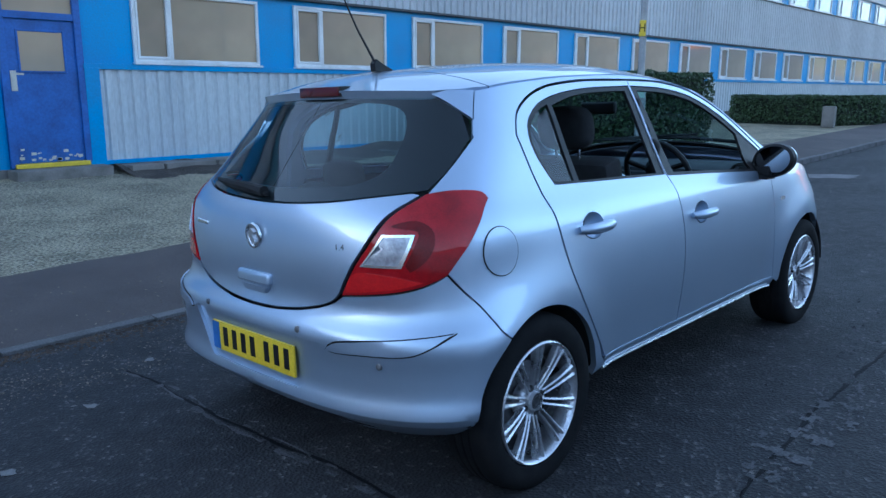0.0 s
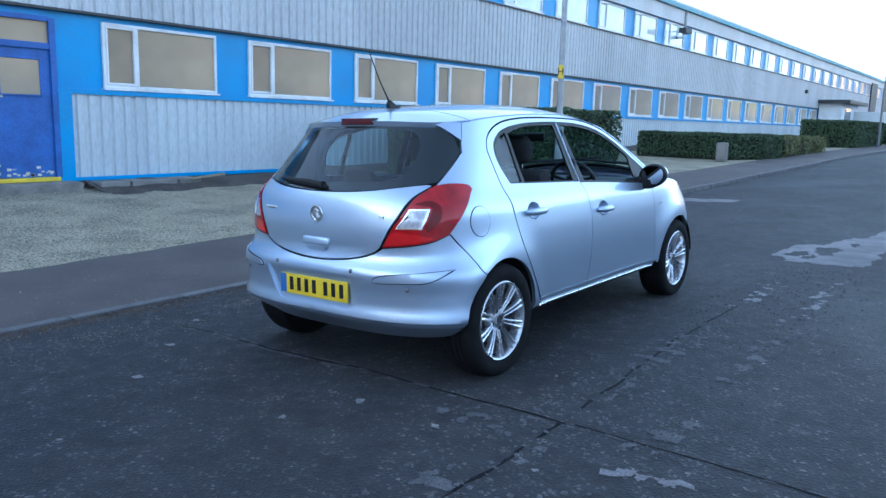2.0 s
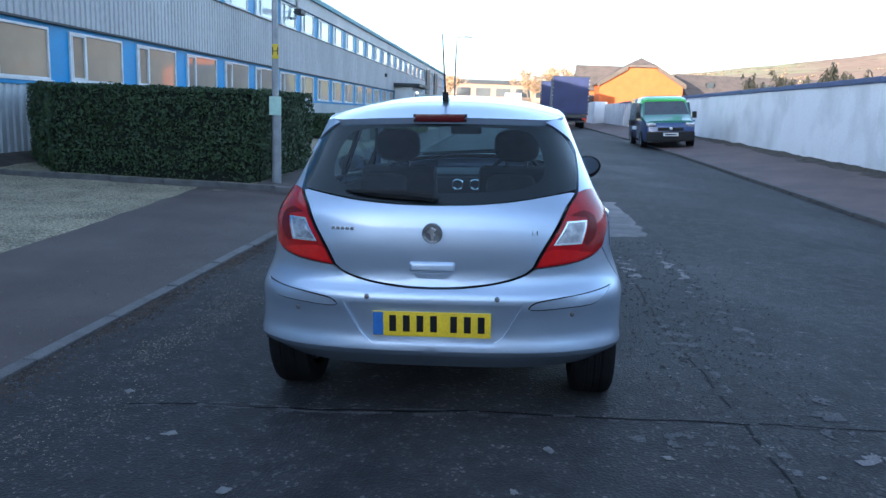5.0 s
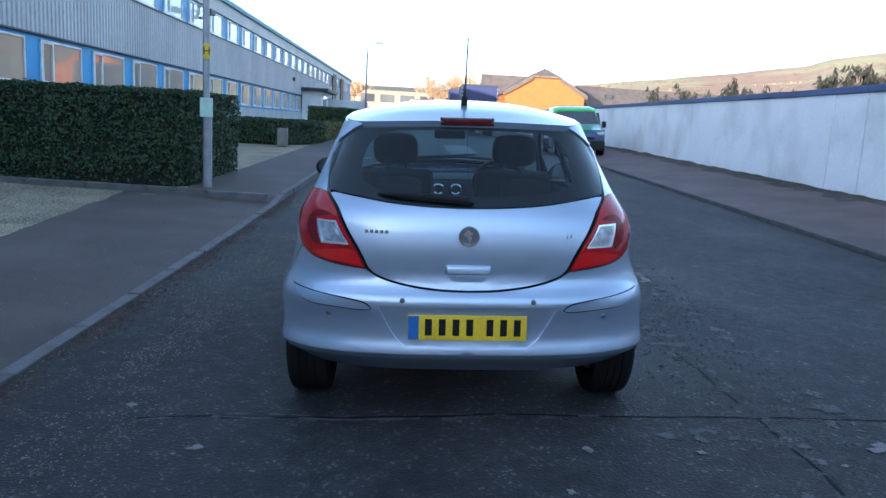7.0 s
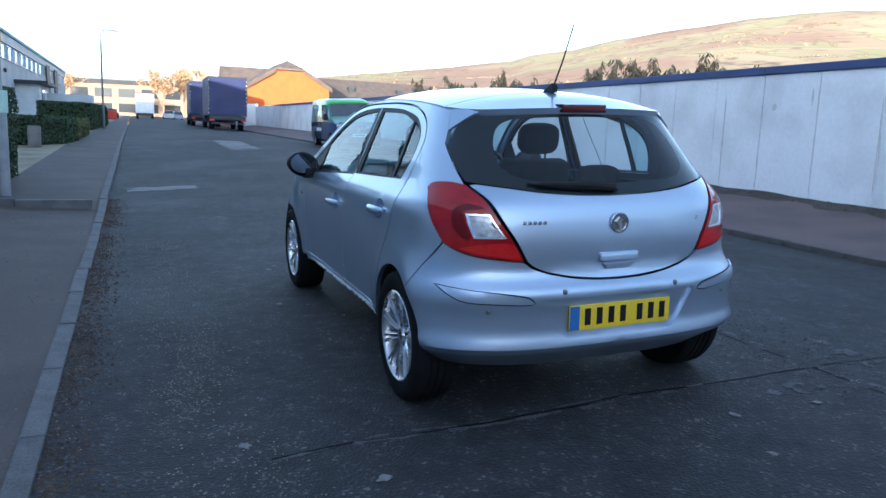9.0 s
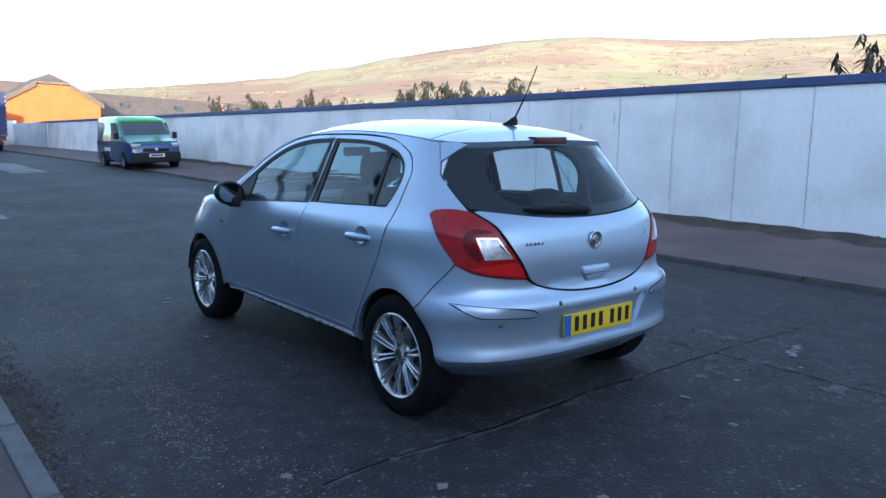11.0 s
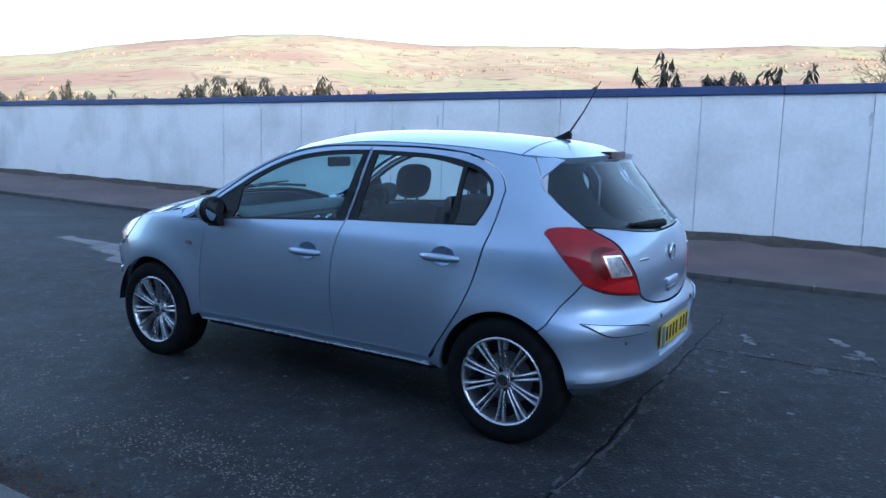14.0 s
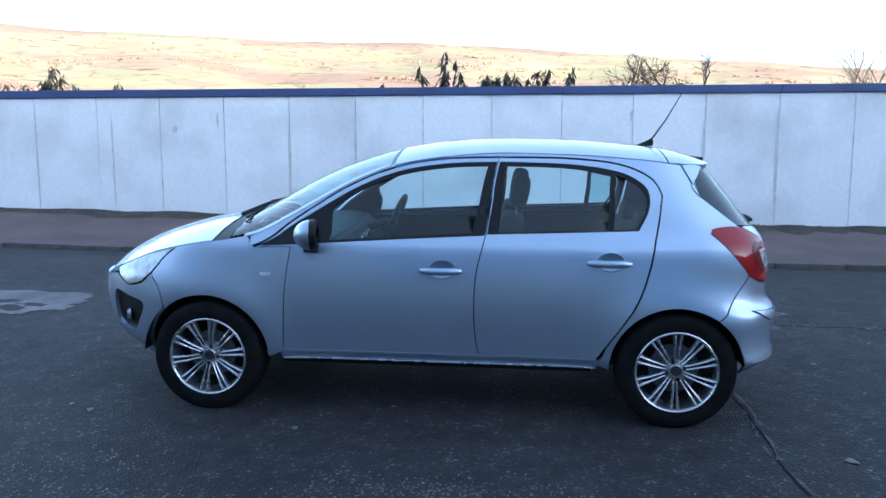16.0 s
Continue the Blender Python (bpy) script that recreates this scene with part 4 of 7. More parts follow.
# old blue door with transom
door = tagged(new("door_1"), "weathered blue door with wired window, scuffed at the bottom", kind="structure")
D0, D1, DZ0 = 1.60, 2.53, 0.36
X = FACADE_X
part("door_leaf", boxed(X + 0.0, X + 0.045, D0, D1, DZ0, 2.36, 0.006), BLUE_DOOR, door)
for a, b in ((D0 - 0.10, D0), (D1, D1 + 0.10)):
    part("door_frame", boxed(X, X + 0.085, a, b, 0.3, 2.86, 0.008), BLUE_DOOR, door)
part("door_frame", boxed(X, X + 0.08, D0, D1, 2.37, 2.47, 0.008), BLUE_DOOR, door)
part("door_frame", boxed(X, X + 0.08, D0, D1, 2.80, 2.88, 0.008), BLUE_DOOR, door)
part("transom_pane", boxed(X + 0.01, X + 0.03, D0, D1, 2.47, 2.80), ROOM, door, "glass fanlight")
part("door_window", boxed(X + 0.04, X + 0.05, D0 + 0.17, D1 - 0.17, 1.66, 2.20, 0.004), ROOM, door, "brown door glass")
_bm = bmesh.new()
for q in ((D0 + 0.14, D0 + 0.17, 1.63, 2.23), (D1 - 0.17, D1 - 0.14, 1.63, 2.23), (D0 + 0.17, D1 - 0.17, 2.20, 2.23), (D0 + 0.17, D1 - 0.17, 1.63, 1.66)):
    box(_bm, X + 0.04, X + 0.062, *q, 0.004, 1)
part("glazing_bead", _bm, BLUE_DOOR, door)
part("push_plate", boxed(X + 0.046, X + 0.056, D0 + 0.02, D0 + 0.10, 1.38, 1.66, 0.003), HANDPLATE, door, "pale worn hand plate")
_bm = bmesh.new()
_rnd = random.Random(5)
for _ in range(26):
    y, z = _rnd.uniform(D0 + 0.05, D1 - 0.05), DZ0 + 0.03 + abs(_rnd.gauss(0, 0.07))
    s = _rnd.uniform(0.008, 0.035)
    box(_bm, X + 0.044, X + 0.0475, y - s, y + s, z - s * 0.6, z + s * 0.6)
box(_bm, X + 0.044, X + 0.0475, D0 + 0.1, D0 + 0.2, 1.60, 1.63)
part("flaked_paint", _bm, HANDPLATE, door, "bare flakes where paint has chipped")
part("threshold", boxed(X, X + 0.12, D0 - 0.05, D1 + 0.05, 0.29, 0.355, 0.01), YELLOW, door, "worn yellow threshold")
step = part("door_step", boxed(X + 0.02, X + 0.45, D0 - 0.15, D1 + 0.25, 0.08, 0.285, 0.02), CONCRETE, None, "dark worn concrete step below the blue door", kind="structure")
for a in ((3.0, 3.5), (3.55, 4.4), (4.45, 4.9)):
    s = part("paving_slab", boxed(-0.25, 0.25, a[0], a[1], 0, 0.09, 0.015), CONCRETE, None, "loose concrete slab by the building foot", m=pose(-9.25, 0, left_z(-9.25, 4) + 0.03, 0, random.uniform(-3, 3), 0))
    tagged(s, category="slab", group="loose slabs")
stick = part("timber_stick", boxed(-0.03, 0.03, -0.55, 0.55, 0, 0.04, 0.004), TIMBER, None, "weathered timber batten leaning on rubble", m=pose(-9.0, 4.75, left_z(-9.0, 4.7) + 0.11, 9, 0, -38))
tagged(stick, category="timber")

# entrance porch, downpipe with bracket, vent
porch = part("porch", boxed(FACADE_X + 0.1, FACADE_X + 1.6, 57.2, 63.5, 0.4, 3.4, 0.03), WALLWHITE, hall, "white entrance porch")
part("porch_roof", boxed(FACADE_X + 0.1, FACADE_X + 2.2, 56.6, 64, 3.4, 3.65, 0.03), DARKMETAL, hall)
part("porch_door", boxed(FACADE_X + 1.6, FACADE_X + 1.64, 58.5, 60.5, 0.9, 3.1), FARPANE, hall)
for y in (66.2, 68.4):
    part("loading_door", boxed(FACADE_X + 0.1, FACADE_X + 0.16, y, y + 1.6, 0.8, 2.9), WALLWHITE, hall)
shed = part("shed", boxed(-8.6, -4.9, 62, 66, 0.6, 2.95, 0.03), CLAD, None, "flat-roofed grey shed beside the hedge")
tagged(shed, category="shed")
for y in (78, 86):
    part("roller_shutter", boxed(FACADE_X + 0.1, FACADE_X + 0.2, y, y + 3.2, 0.9, 6.0), DARKMETAL, hall, "tall dark shutter")
_bm = tube(bmesh.new(), [(FACADE_X + 0.17, 29.5, 6.4), (FACADE_X + 0.17, 29.5, 5.5), (FACADE_X + 0.17, 29.3, 5.25), (FACADE_X + 0.17, 28.6, 5.15)], 0.06, 8)
part("downpipe", _bm, GALV, hall)
_bm = bmesh.new()
tube(_bm, [(FACADE_X + 0.12, 29.2, 5.5), (FACADE_X + 0.7, 28.4, 5.35)], 0.03, 8)
box(_bm, FACADE_X + 0.55, FACADE_X + 0.85, 27.8, 28.5, 5.25, 5.45, 0.03)
part("bracket_lamp", _bm, DARKMETAL, hall, "dark bracketed box on the wall")
part("lamp_box", boxed(FACADE_X + 0.08, FACADE_X + 0.25, 52.5, 52.8, 3.9, 4.15, 0.02), DARKMETAL, hall)


# ---- hedges ----
def hedge(name, corners, z0, z1, mat, label, n, seed, leaf=0.045):
    """A clipped hedge: near-black core, standing for the shade inside, with thousands of leaves on its faces."""
    ob = thing(name, pose(0, 0, 0), label, "hedge")
    rnd = random.Random(seed)
    bm = bmesh.new()
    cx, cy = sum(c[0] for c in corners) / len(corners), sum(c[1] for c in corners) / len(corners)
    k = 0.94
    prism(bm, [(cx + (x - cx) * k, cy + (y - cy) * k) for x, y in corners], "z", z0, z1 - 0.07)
    part("core", bm, HEDGE_SHADE, ob)
    faces = []
    m = len(corners)
    area = 0
    for i in range(m):
        a, b = corners[i], corners[(i + 1) % m]
        faces.append((math.hypot(b[0] - a[0], b[1] - a[1]) * (z1 - z0), "s", a, b))
    top = 0.5 * abs(sum(corners[i][0] * corners[(i + 1) % m][1] - corners[(i + 1) % m][0] * corners[i][1] for i in range(m)))
    faces.append((top, "t", None, None))
    total = sum(f[0] for f in faces)
    vs, fs = [], []
    def inside(x, y):
        r = False
        for i in range(m):
            (x0, y0), (x1, y1) = corners[i], corners[(i + 1) % m]
            if (y0 > y) != (y1 > y) and x < (x1 - x0) * (y - y0) / (y1 - y0) + x0:
                r = not r
        return r
    xs, ys = [c[0] for c in corners], [c[1] for c in corners]
    for area, kind, a, b in faces:
        for _ in range(int(n * area / total)):
            if kind == "s":
                t = rnd.random()
                x, y = a[0] + (b[0] - a[0]) * t, a[1] + (b[1] - a[1]) * t
                z = z0 + 0.02 + (z1 - z0 - 0.02) * rnd.random()
                nrm = Vector((b[1] - a[1], a[0] - b[0], 0)).normalized()
            else:
                for _ in range(30):
                    x, y = rnd.uniform(min(xs), max(xs)), rnd.uniform(min(ys), max(ys))
                    if inside(x, y):
                        break
                z, nrm = z1, Vector((0, 0, 1))
            swell = 0.06 * noise.noise(Vector((x, y, z)) * 1.8) - 0.08 * rnd.random() ** 1.5
            if z < z0 + 0.18:
                swell -= 0.14 * rnd.random()
            p = Vector((x, y, z)) + nrm * (swell * (1 if inside(x + nrm.x * -0.01, y + nrm.y * -0.01) or kind == "t" else -1))
            if kind == "s" and z > z1 - 0.12:
                p -= nrm * (z - z1 + 0.12) * 0.6
            d = (nrm + Vector((rnd.gauss(0, 0.7), rnd.gauss(0, 0.7), rnd.gauss(0, 0.7)))).normalized()
            u = d.orthogonal().normalized()
            u = (u * math.cos(rnd.uniform(0, 6.3)) + d.cross(u) * math.sin(rnd.uniform(0, 6.3))).normalized()
            v = d.cross(u)
            s = leaf * rnd.uniform(0.6, 1.3)
            q = len(vs)
            vs += [p - u * s, p + v * s * 0.5 + d * s * 0.15, p + u * s, p - v * s * 0.5 + d * s * 0.15]
            fs.append((q, q + 1, q + 2, q + 3))
    me = bpy.data.meshes.new("leaves")
    me.from_pydata(vs, [], fs)
    link_part("leaves", me, mat, ob, kind="stuff")
    return ob


hz = lambda x, y: left_z(x, y)
hedge("hedge", [(-7.5, 8.35), (-3.95, 8.25), (-3.78, 8.5), (-3.8, 11.4), (-9.1, 11.6), (-8.9, 9.9)], hz(-5, 8.4) - 0.02, 1.70, LEAF, "dense clipped dark green hedge beside the pole", 42000, 1, 0.034)
hedge("hedge", [(-7.4, 20.6), (-4.6, 20.9), (-3.75, 22.6), (-3.7, 24.2), (-7.3, 23.6)], 0.36, 1.25, LEAF, "clipped dark green hedge behind a bollard", 16000, 2, 0.045)
hedge("hedge", [(-6.2, 24.3), (-3.65, 24.4), (-3.6, 30.5), (-6.0, 30.6)], 0.42, 1.2, LEAF_OLIVE, "low clipped olive-green hedge", 12000, 3, 0.05)
hedge("hedge", [(-6.2, 37.5), (-3.8, 38.0), (-3.7, 46), (-6.2, 46)], 0.55, 1.95, LEAF, "tall clipped dark hedge further up the street", 16000, 4, 0.07)
hedge("hedge", [(-5.0, 49), (-3.6, 49), (-3.6, 54), (-5.0, 54)], 0.68, 1.95, LEAF, "clipped dark hedge by the shed", 6000, 5, 0.08)

# ---- pole, bollard, lamp posts ----
pole = thing("utility_pole", pose(-3.62, 8.5, left_z(-3.62, 8.5)), "slim grey steel pole with pale green notice and yellow plate", "pole")
part("shaft", tube(bmesh.new(), [(0, 0, -0.1), (0, 0, 1.2), (-0.02, 0, 1.21), (-0.05, 0.02, 7.0)], [0.075, 0.072, 0.055, 0.04], 14), GALV, pole, smooth=True)
part("notice", boxed(-0.10, 0.10, -0.085, -0.07, 1.12, 1.42, 0.004, 1), SIGN_GREEN, pole, "pale green notice board")
part("strap", tube(bmesh.new(), [(-0.02, 0, 1.2), (-0.02, 0, 1.24)], 0.062, 14), DARKMETAL, pole)
hplate = part("plate", boxed(-0.055, 0.055, -0.07, -0.06, 2.02, 2.25, 0.004, 1), YELLOW, pole, "yellow plate with a black H")


def lettering(text, size, m, mat, parent, name="lettering", label="", depth=0.0015, spacing=1.0):
    cu = bpy.data.curves.new(name, "FONT")
    cu.body, cu.size, cu.extrude, cu.align_x, cu.align_y, cu.space_character = text, size, depth, "CENTER", "CENTER", spacing
    tmp = new("tmp_text", cu)
    me = bpy.data.meshes.new_from_object(tmp.evaluated_get(bpy.context.evaluated_depsgraph_get()))
    bpy.data.objects.remove(tmp)
    bpy.data.curves.remove(cu)
    ob = link_part(name, me, mat, parent, label)
    ob.matrix_local = m
    return ob


lettering("H", 0.17, pose(0, -0.073, 2.135, 90, 0, 0), BLACK_TRIM, hplate)
bol = part("bollard", boxed(-0.16, 0.16, -0.1, 0.1, 0, 0.58, 0.04), CONCRETE, None, "squat grey concrete marker post by the hedge", m=pose(-4.5, 20.3, left_z(-4.5, 20.3)))
tagged(bol, category="bollard")


def street_lamp(x, y, h, reach):
    z = left_z(x, y) if x < 0 else right_z(x, y)
    ob = thing("street_lamp", pose(x, y, z), "tall slim grey street lamp with curved arm", "street lamp")
    part("post", tube(bmesh.new(), [(0, 0, -0.1), (0, 0, 1.3), (0, 0, 1.32), (0, 0, h - 0.3), (reach * 0.15, 0, h - 0.05), (reach * 0.6, 0, h)], [0.08, 0.08, 0.055, 0.04, 0.038, 0.035], 10), LAMP_GREY, ob, smooth=True)
    part("lamp_head", boxed(reach * 0.5, reach * 1.15, -0.1, 0.1, h - 0.07, h + 0.03, 0.03), LAMP_GREY, ob)
    return ob


street_lamp(-3.5, 43, 5.35, 0.8)


# ---- orange house and far roofs ----
def gabled(name, cx, cy, w, l, z0, ze, zr, yaw, wallmat, label, over=0.4, windows=()):
    """House with its gable end facing its own -y."""
    ob = thing(name, pose(cx, cy, 0, 0, 0, yaw), label, "house")
    bm = bmesh.new()
    prism(bm, [(-w / 2, z0), (w / 2, z0), (w / 2, ze), (0, zr), (-w / 2, ze)], "y", 0, l)
    part("wall", bm, wallmat, ob)
    for s in (-1, 1):
        bm = bmesh.new()
        slope = (zr - ze) / (w / 2)
        x1 = w / 2 + over
        prism(bm, [(0, zr + 0.28), (s * x1, zr - slope * x1 + 0.28), (s * x1, zr - slope * x1 + 0.06), (0, zr + 0.06)], "y", -over * 1.5, l + over)
        part("roof", bm, ROOFTILE, ob, "brown tiled roof slope")
    bm = bmesh.new()
    slope = (zr - ze) / (w / 2)
    for s in (-1, 1):
        x1 = w / 2 + over
        prism(bm, [(0, zr + 0.06), (s * x1, zr - slope * x1 + 0.06), (s * x1, zr - slope * x1 - 0.2), (0, zr - 0.2)], "y", -over * 1.5 - 0.05, -over * 1.5 + 0.05)
    part("bargeboard", bm, TWIG, ob)
    return ob


def half_hipped(cx, cy, w, l, z0, ze, zr, hip, label):
    """House whose gable, facing -y, is cut off by a small hip at the ridge."""
    ob = thing("house", pose(cx, cy, 0), label, "house")
    slope = (zr - ze) / (w / 2)
    xh = hip / slope
    bm = bmesh.new()
    prism(bm, [(-w / 2, z0), (w / 2, z0), (w / 2, ze), (xh, zr - hip), (-xh, zr - hip), (-w / 2, ze)], "y", 0, l)
    part("wall", bm, ORANGE, ob)
    back, over = xh * 0.9, 0.25
    for s in (-1, 1):
        x1 = w / 2 + over
        z1 = zr - slope * x1
        plan = [(s * x1, -over, z1), (s * xh, -over, zr - hip), (0, back, zr), (0, l + over, zr), (s * x1, l + over, z1)]
        bm = bmesh.new()
        top = [bm.verts.new((x, y, z + 0.24)) for x, y, z in plan]
        low = [bm.verts.new((x, y, z + 0.05)) for x, y, z in plan]
        bm.faces.new(top)
        bm.faces.new(low[::-1])
        for i in range(5):
            bm.faces.new((top[i], low[i], low[(i + 1) % 5], top[(i + 1) % 5]))
        part("roof", bm, ROOFTILE, ob, "brown tiled roof slope")
        bm = bmesh.new()
        prism(bm, [(s * x1, z1 + 0.05), (s * xh, zr - hip + 0.05), (s * xh, zr - hip - 0.2), (s * x1, z1 - 0.2)], "y", -over - 0.03, -over + 0.05)
        part("bargeboard", bm, TWIG, ob)
    bm = bmesh.new()
    tri = [(-xh, -over - 0.02, zr - hip), (xh, -over - 0.02, zr - hip), (0, back, zr)]
    top = [bm.verts.new((x, y, z + 0.25)) for x, y, z in tri]
    low = [bm.verts.new((x, y, z + 0.05)) for x, y, z in tri]
    bm.faces.new(top)
    bm.faces.new(low[::-1])
    for i in range(3):
        bm.faces.new((top[i], low[i], low[(i + 1) % 3], top[(i + 1) % 3]))
    part("hip", bm, ROOFTILE, ob, "small tiled hip at the ridge end")
    return ob


house = half_hipped(11.9, 70, 7.7, 9, 0.3, 4.75, 7.05, 0.8, "orange-rendered house with half-hipped brown tiled roof")
part("wing_wall", boxed(-5.3, 0, 5, 11, 0.5, 4.3), ORANGE, house)
bm = bmesh.new()
prism(bm, [(4.6, 4.2), (8.0, 6.9), (11.4, 4.2)], "x", -5.6, 0.5)
part("wing_roof", bm, ROOFTILE, house)
part("window", boxed(-4.6, -3.6, 4.94, 5.02, 2.6, 3.8), FARPANE, house)
for cx, cy, w, l, z, zr, yaw in ((17.5, 80, 9, 21, 3.3, 6.1, -80), (38.5, 84, 9, 25, 2.9, 5.7, -78), (64, 88, 10, 32, 2.5, 5.4, -74), (95, 84, 10, 30, 2.0, 4.7, -66)):
    row = gabled("terrace_house", cx, cy, w, l, -3, z, zr, yaw, BRICK_FAR, "low terrace with brown tiled roof behind the wall")
    for k in range(int(l / 6)):
        part("rooflight", boxed(w * 0.20, w * 0.20 + 0.5, 2 + k * 6, 2.7 + k * 6, zr - 1.4, zr - 0.6), FARPANE, row)
far = thing("office_block", pose(-22, 190, 0), "pale low office block closing the street", "building")
part("wall", boxed(-30, 46, 0, 20, 0, 9), BRICK_FAR, far)
part("roof", boxed(-31, 47, -0.6, 20.6, 9, 10), DARKMETAL, far)
for i in range(15):
    part("window", boxed(-28 + i * 5, -24.4 + i * 5, -0.08, 0.05, 6, 8), FARPANE, far)
    part("window", boxed(-28 + i * 5, -24.4 + i * 5, -0.08, 0.05, 2.6, 4.6), FARPANE, far)


# unseen block added behind the camera to cut low skylight on the car's tail
sky_block = thing("warehouse", pose(6, -58, 0), "unseen plain brick block, added to screen off the low bright sky", "building")
part("wall", boxed(-24, 34, 0, 16, -0.6, 9.5, 0.02), BRICK_FAR, sky_block)
part("roof", boxed(-24.4, 34.4, -0.4, 16.4, 9.5, 9.9, 0.02), DARKMETAL, sky_block, "flat dark roof")


# ---- vegetation behind the wall ----
def bare_tree(name, x, y, z, h, seed, mat, label, spread=0.5, levels=4, leaf=None):
    ob = thing(name, pose(x, y, z), label, "tree")
    rnd = random.Random(seed)
    trunk, crown = bmesh.new(), bmesh.new()
    tips = []
    def grow(p, d, length, r, level):
        q = p + d * length
        mid = p + d * length * 0.5 + Vector((rnd.gauss(0, 1), rnd.gauss(0, 1), rnd.gauss(0, 0.4))) * length * 0.05
        tube(trunk if level == 0 else crown, [p, mid, q], [r, r * 0.85, r * 0.65], 6 if level < 2 else 3, False)
        if level >= levels:
            tips.append(q)
            return
        for _ in range(rnd.choice((3, 4)) if level else 5):
            nd = (d + Vector((rnd.gauss(0, spread), rnd.gauss(0, spread), rnd.gauss(0.1, spread * 0.6)))).normalized()
            grow(p + d * length * rnd.uniform(0.45, 1), nd, length * rnd.uniform(0.5, 0.75), r * 0.55, level + 1)
    grow(Vector((0, 0, 0)), Vector((0, 0, 1)), h * 0.42, h * 0.016, 0)
    part("trunk", trunk, mat, ob, smooth=True)
    if leaf:
        for q in tips:
            for _ in range(3):
                c = q + Vector((rnd.gauss(0, 1), rnd.gauss(0, 1), rnd.gauss(0, 1))) * 0.12 * h * 0.3
                d = Vector((rnd.gauss(0, 1), rnd.gauss(0, 1), rnd.gauss(0, 1))).normalized()
                u = d.orthogonal()
                v = d.cross(u)
                s = h * 0.011
                f = crown.faces.new([crown.verts.new(c + k) for k in (u * s, v * s, -u * s, -v * s)])
                f.material_index = 1
    part("crown", crown, [mat, leaf] if leaf else mat, ob)
    return ob


def shrub(x, y, z, h, seed, n=9, label="dry drooping shrub behind the wall"):
    """Tall stems with drooping withered leaves."""
    ob = thing("shrub", pose(x, y, z), label, "shrub")
    rnd = random.Random(seed)
    stems, leaves = bmesh.new(), bmesh.new()
    for _ in range(n):
        d = Vector((rnd.gauss(0.1, 0.12), rnd.gauss(0, 0.25), 1)).normalized()
        L = h * rnd.uniform(0.55, 1.0)
        pts = [Vector((rnd.uniform(-0.1, 0.3), rnd.gauss(0, 0.25), 0))]
        for k in range(6):
            d = (d + Vector((rnd.gauss(0, 0.05), rnd.gauss(0, 0.12), -0.045 * k))).normalized()
            pts.append(pts[-1] + d * L / 6)
        tube(stems, pts, [0.012, 0.011, 0.01, 0.008, 0.007, 0.005, 0.003], 4, False)
        for k in range(2, 7):
            for _ in range(13):
                b = pts[k] + Vector((rnd.gauss(0, 0.03), rnd.gauss(0, 0.03), rnd.gauss(0, 0.05)))
                out = Vector((rnd.gauss(0, 0.7), rnd.gauss(0, 0.7), rnd.uniform(-1.9, -0.5))).normalized()
                s = rnd.uniform(0.12, 0.28)
                side = out.cross(Vector((0, 0, 1))).normalized() * s * 0.13
                leaves.faces.new([leaves.verts.new(b), leaves.verts.new(b + out * s * 0.5 + side), leaves.verts.new(b + out * s), leaves.verts.new(b + out * s * 0.5 - side)])
    part("stems", stems, TWIG, ob)
    part("leaves", leaves, LEAF_DEAD, ob, kind="stuff")
    return ob


for k, (x, y, z, h, n) in enumerate(((9.3, 2.2, 2.0, 1.1, 5), (9.3, 1.65, 2.0, 1.45, 5), (9.3, 1.3, 2.0, 1.5, 5), (9.3, 0.85, 2.0, 1.25, 4), (9.3, 0.4, 2.0, 1.1, 5), (9.3, 19.6, 2.1, 1.25, 10), (9.4, 18.4, 2.1, 1.0, 8), (9.4, 16.6, 2.1, 0.95, 8),
                                       (9.4, 14.4, 2.1, 1.05, 8), (9.2, 13.5, 2.1, 1.3, 9), (9.3, 12.4, 2.1, 0.95, 7), (9.2, 11.8, 2.1, 1.15, 8), (9.3, 10.9, 2.1, 0.95, 7), (9.2, 10.2, 2.1, 1.1, 8), (9.3, 9.4, 2.0, 0.9, 7), (9.2, 8.7, 2.0, 0.85, 6),
                                       (9.3, 23.5, 2.2, 1.2, 10), (9.5, 28.0, 2.2, 1.3, 12), (9.4, 7.4, 2.0, 0.8, 3))):
    shrub(x, y, z, h, k + 1, n)
shrub(9.0, 3.4, 1.9, 1.25, 8, 2, "single thin dry stem rising behind the wall")
bare_tree("bush", 9.6, -1.2, 1.7, 2.15, 11, TWIG, "bare dark bramble bush behind the wall", 0.75, 4)
bare_tree("bush", 9.7, -1.8, 1.7, 2.3, 12, TWIG, "bare dark bramble bush behind the wall", 0.75, 4)
bare_tree("bush", 9.7, -2.5, 1.7, 2.1, 14, TWIG, "bare dark bramble bush behind the wall", 0.8, 4)
bare_tree("tree", 17, -8.5, -1, 6.0, 15, BARK_PALE, "pale bare tree in low sun", 0.45, 4)
bare_tree("tree", 50, 66, -3, 11, 16, BARK_PALE, "bare birch glowing in low sun", 0.42, 5, TWIG_HAZE)
bare_tree("tree", 46, 34, -4, 10, 17, BARK_PALE, "round bare tree with tan twigs in sun", 0.5, 5, TWIG_HAZE)
bare_tree("tree", 3.3, 150, 1.0, 9.5, 18, BARK_PALE, "pale bare tree at the street's end", 0.45, 5, TWIG_HAZE)
bare_tree("tree", 7.5, 156, 1.5, 11, 19, BARK_PALE, "pale bare tree at the street's end", 0.45, 5, TWIG_HAZE)
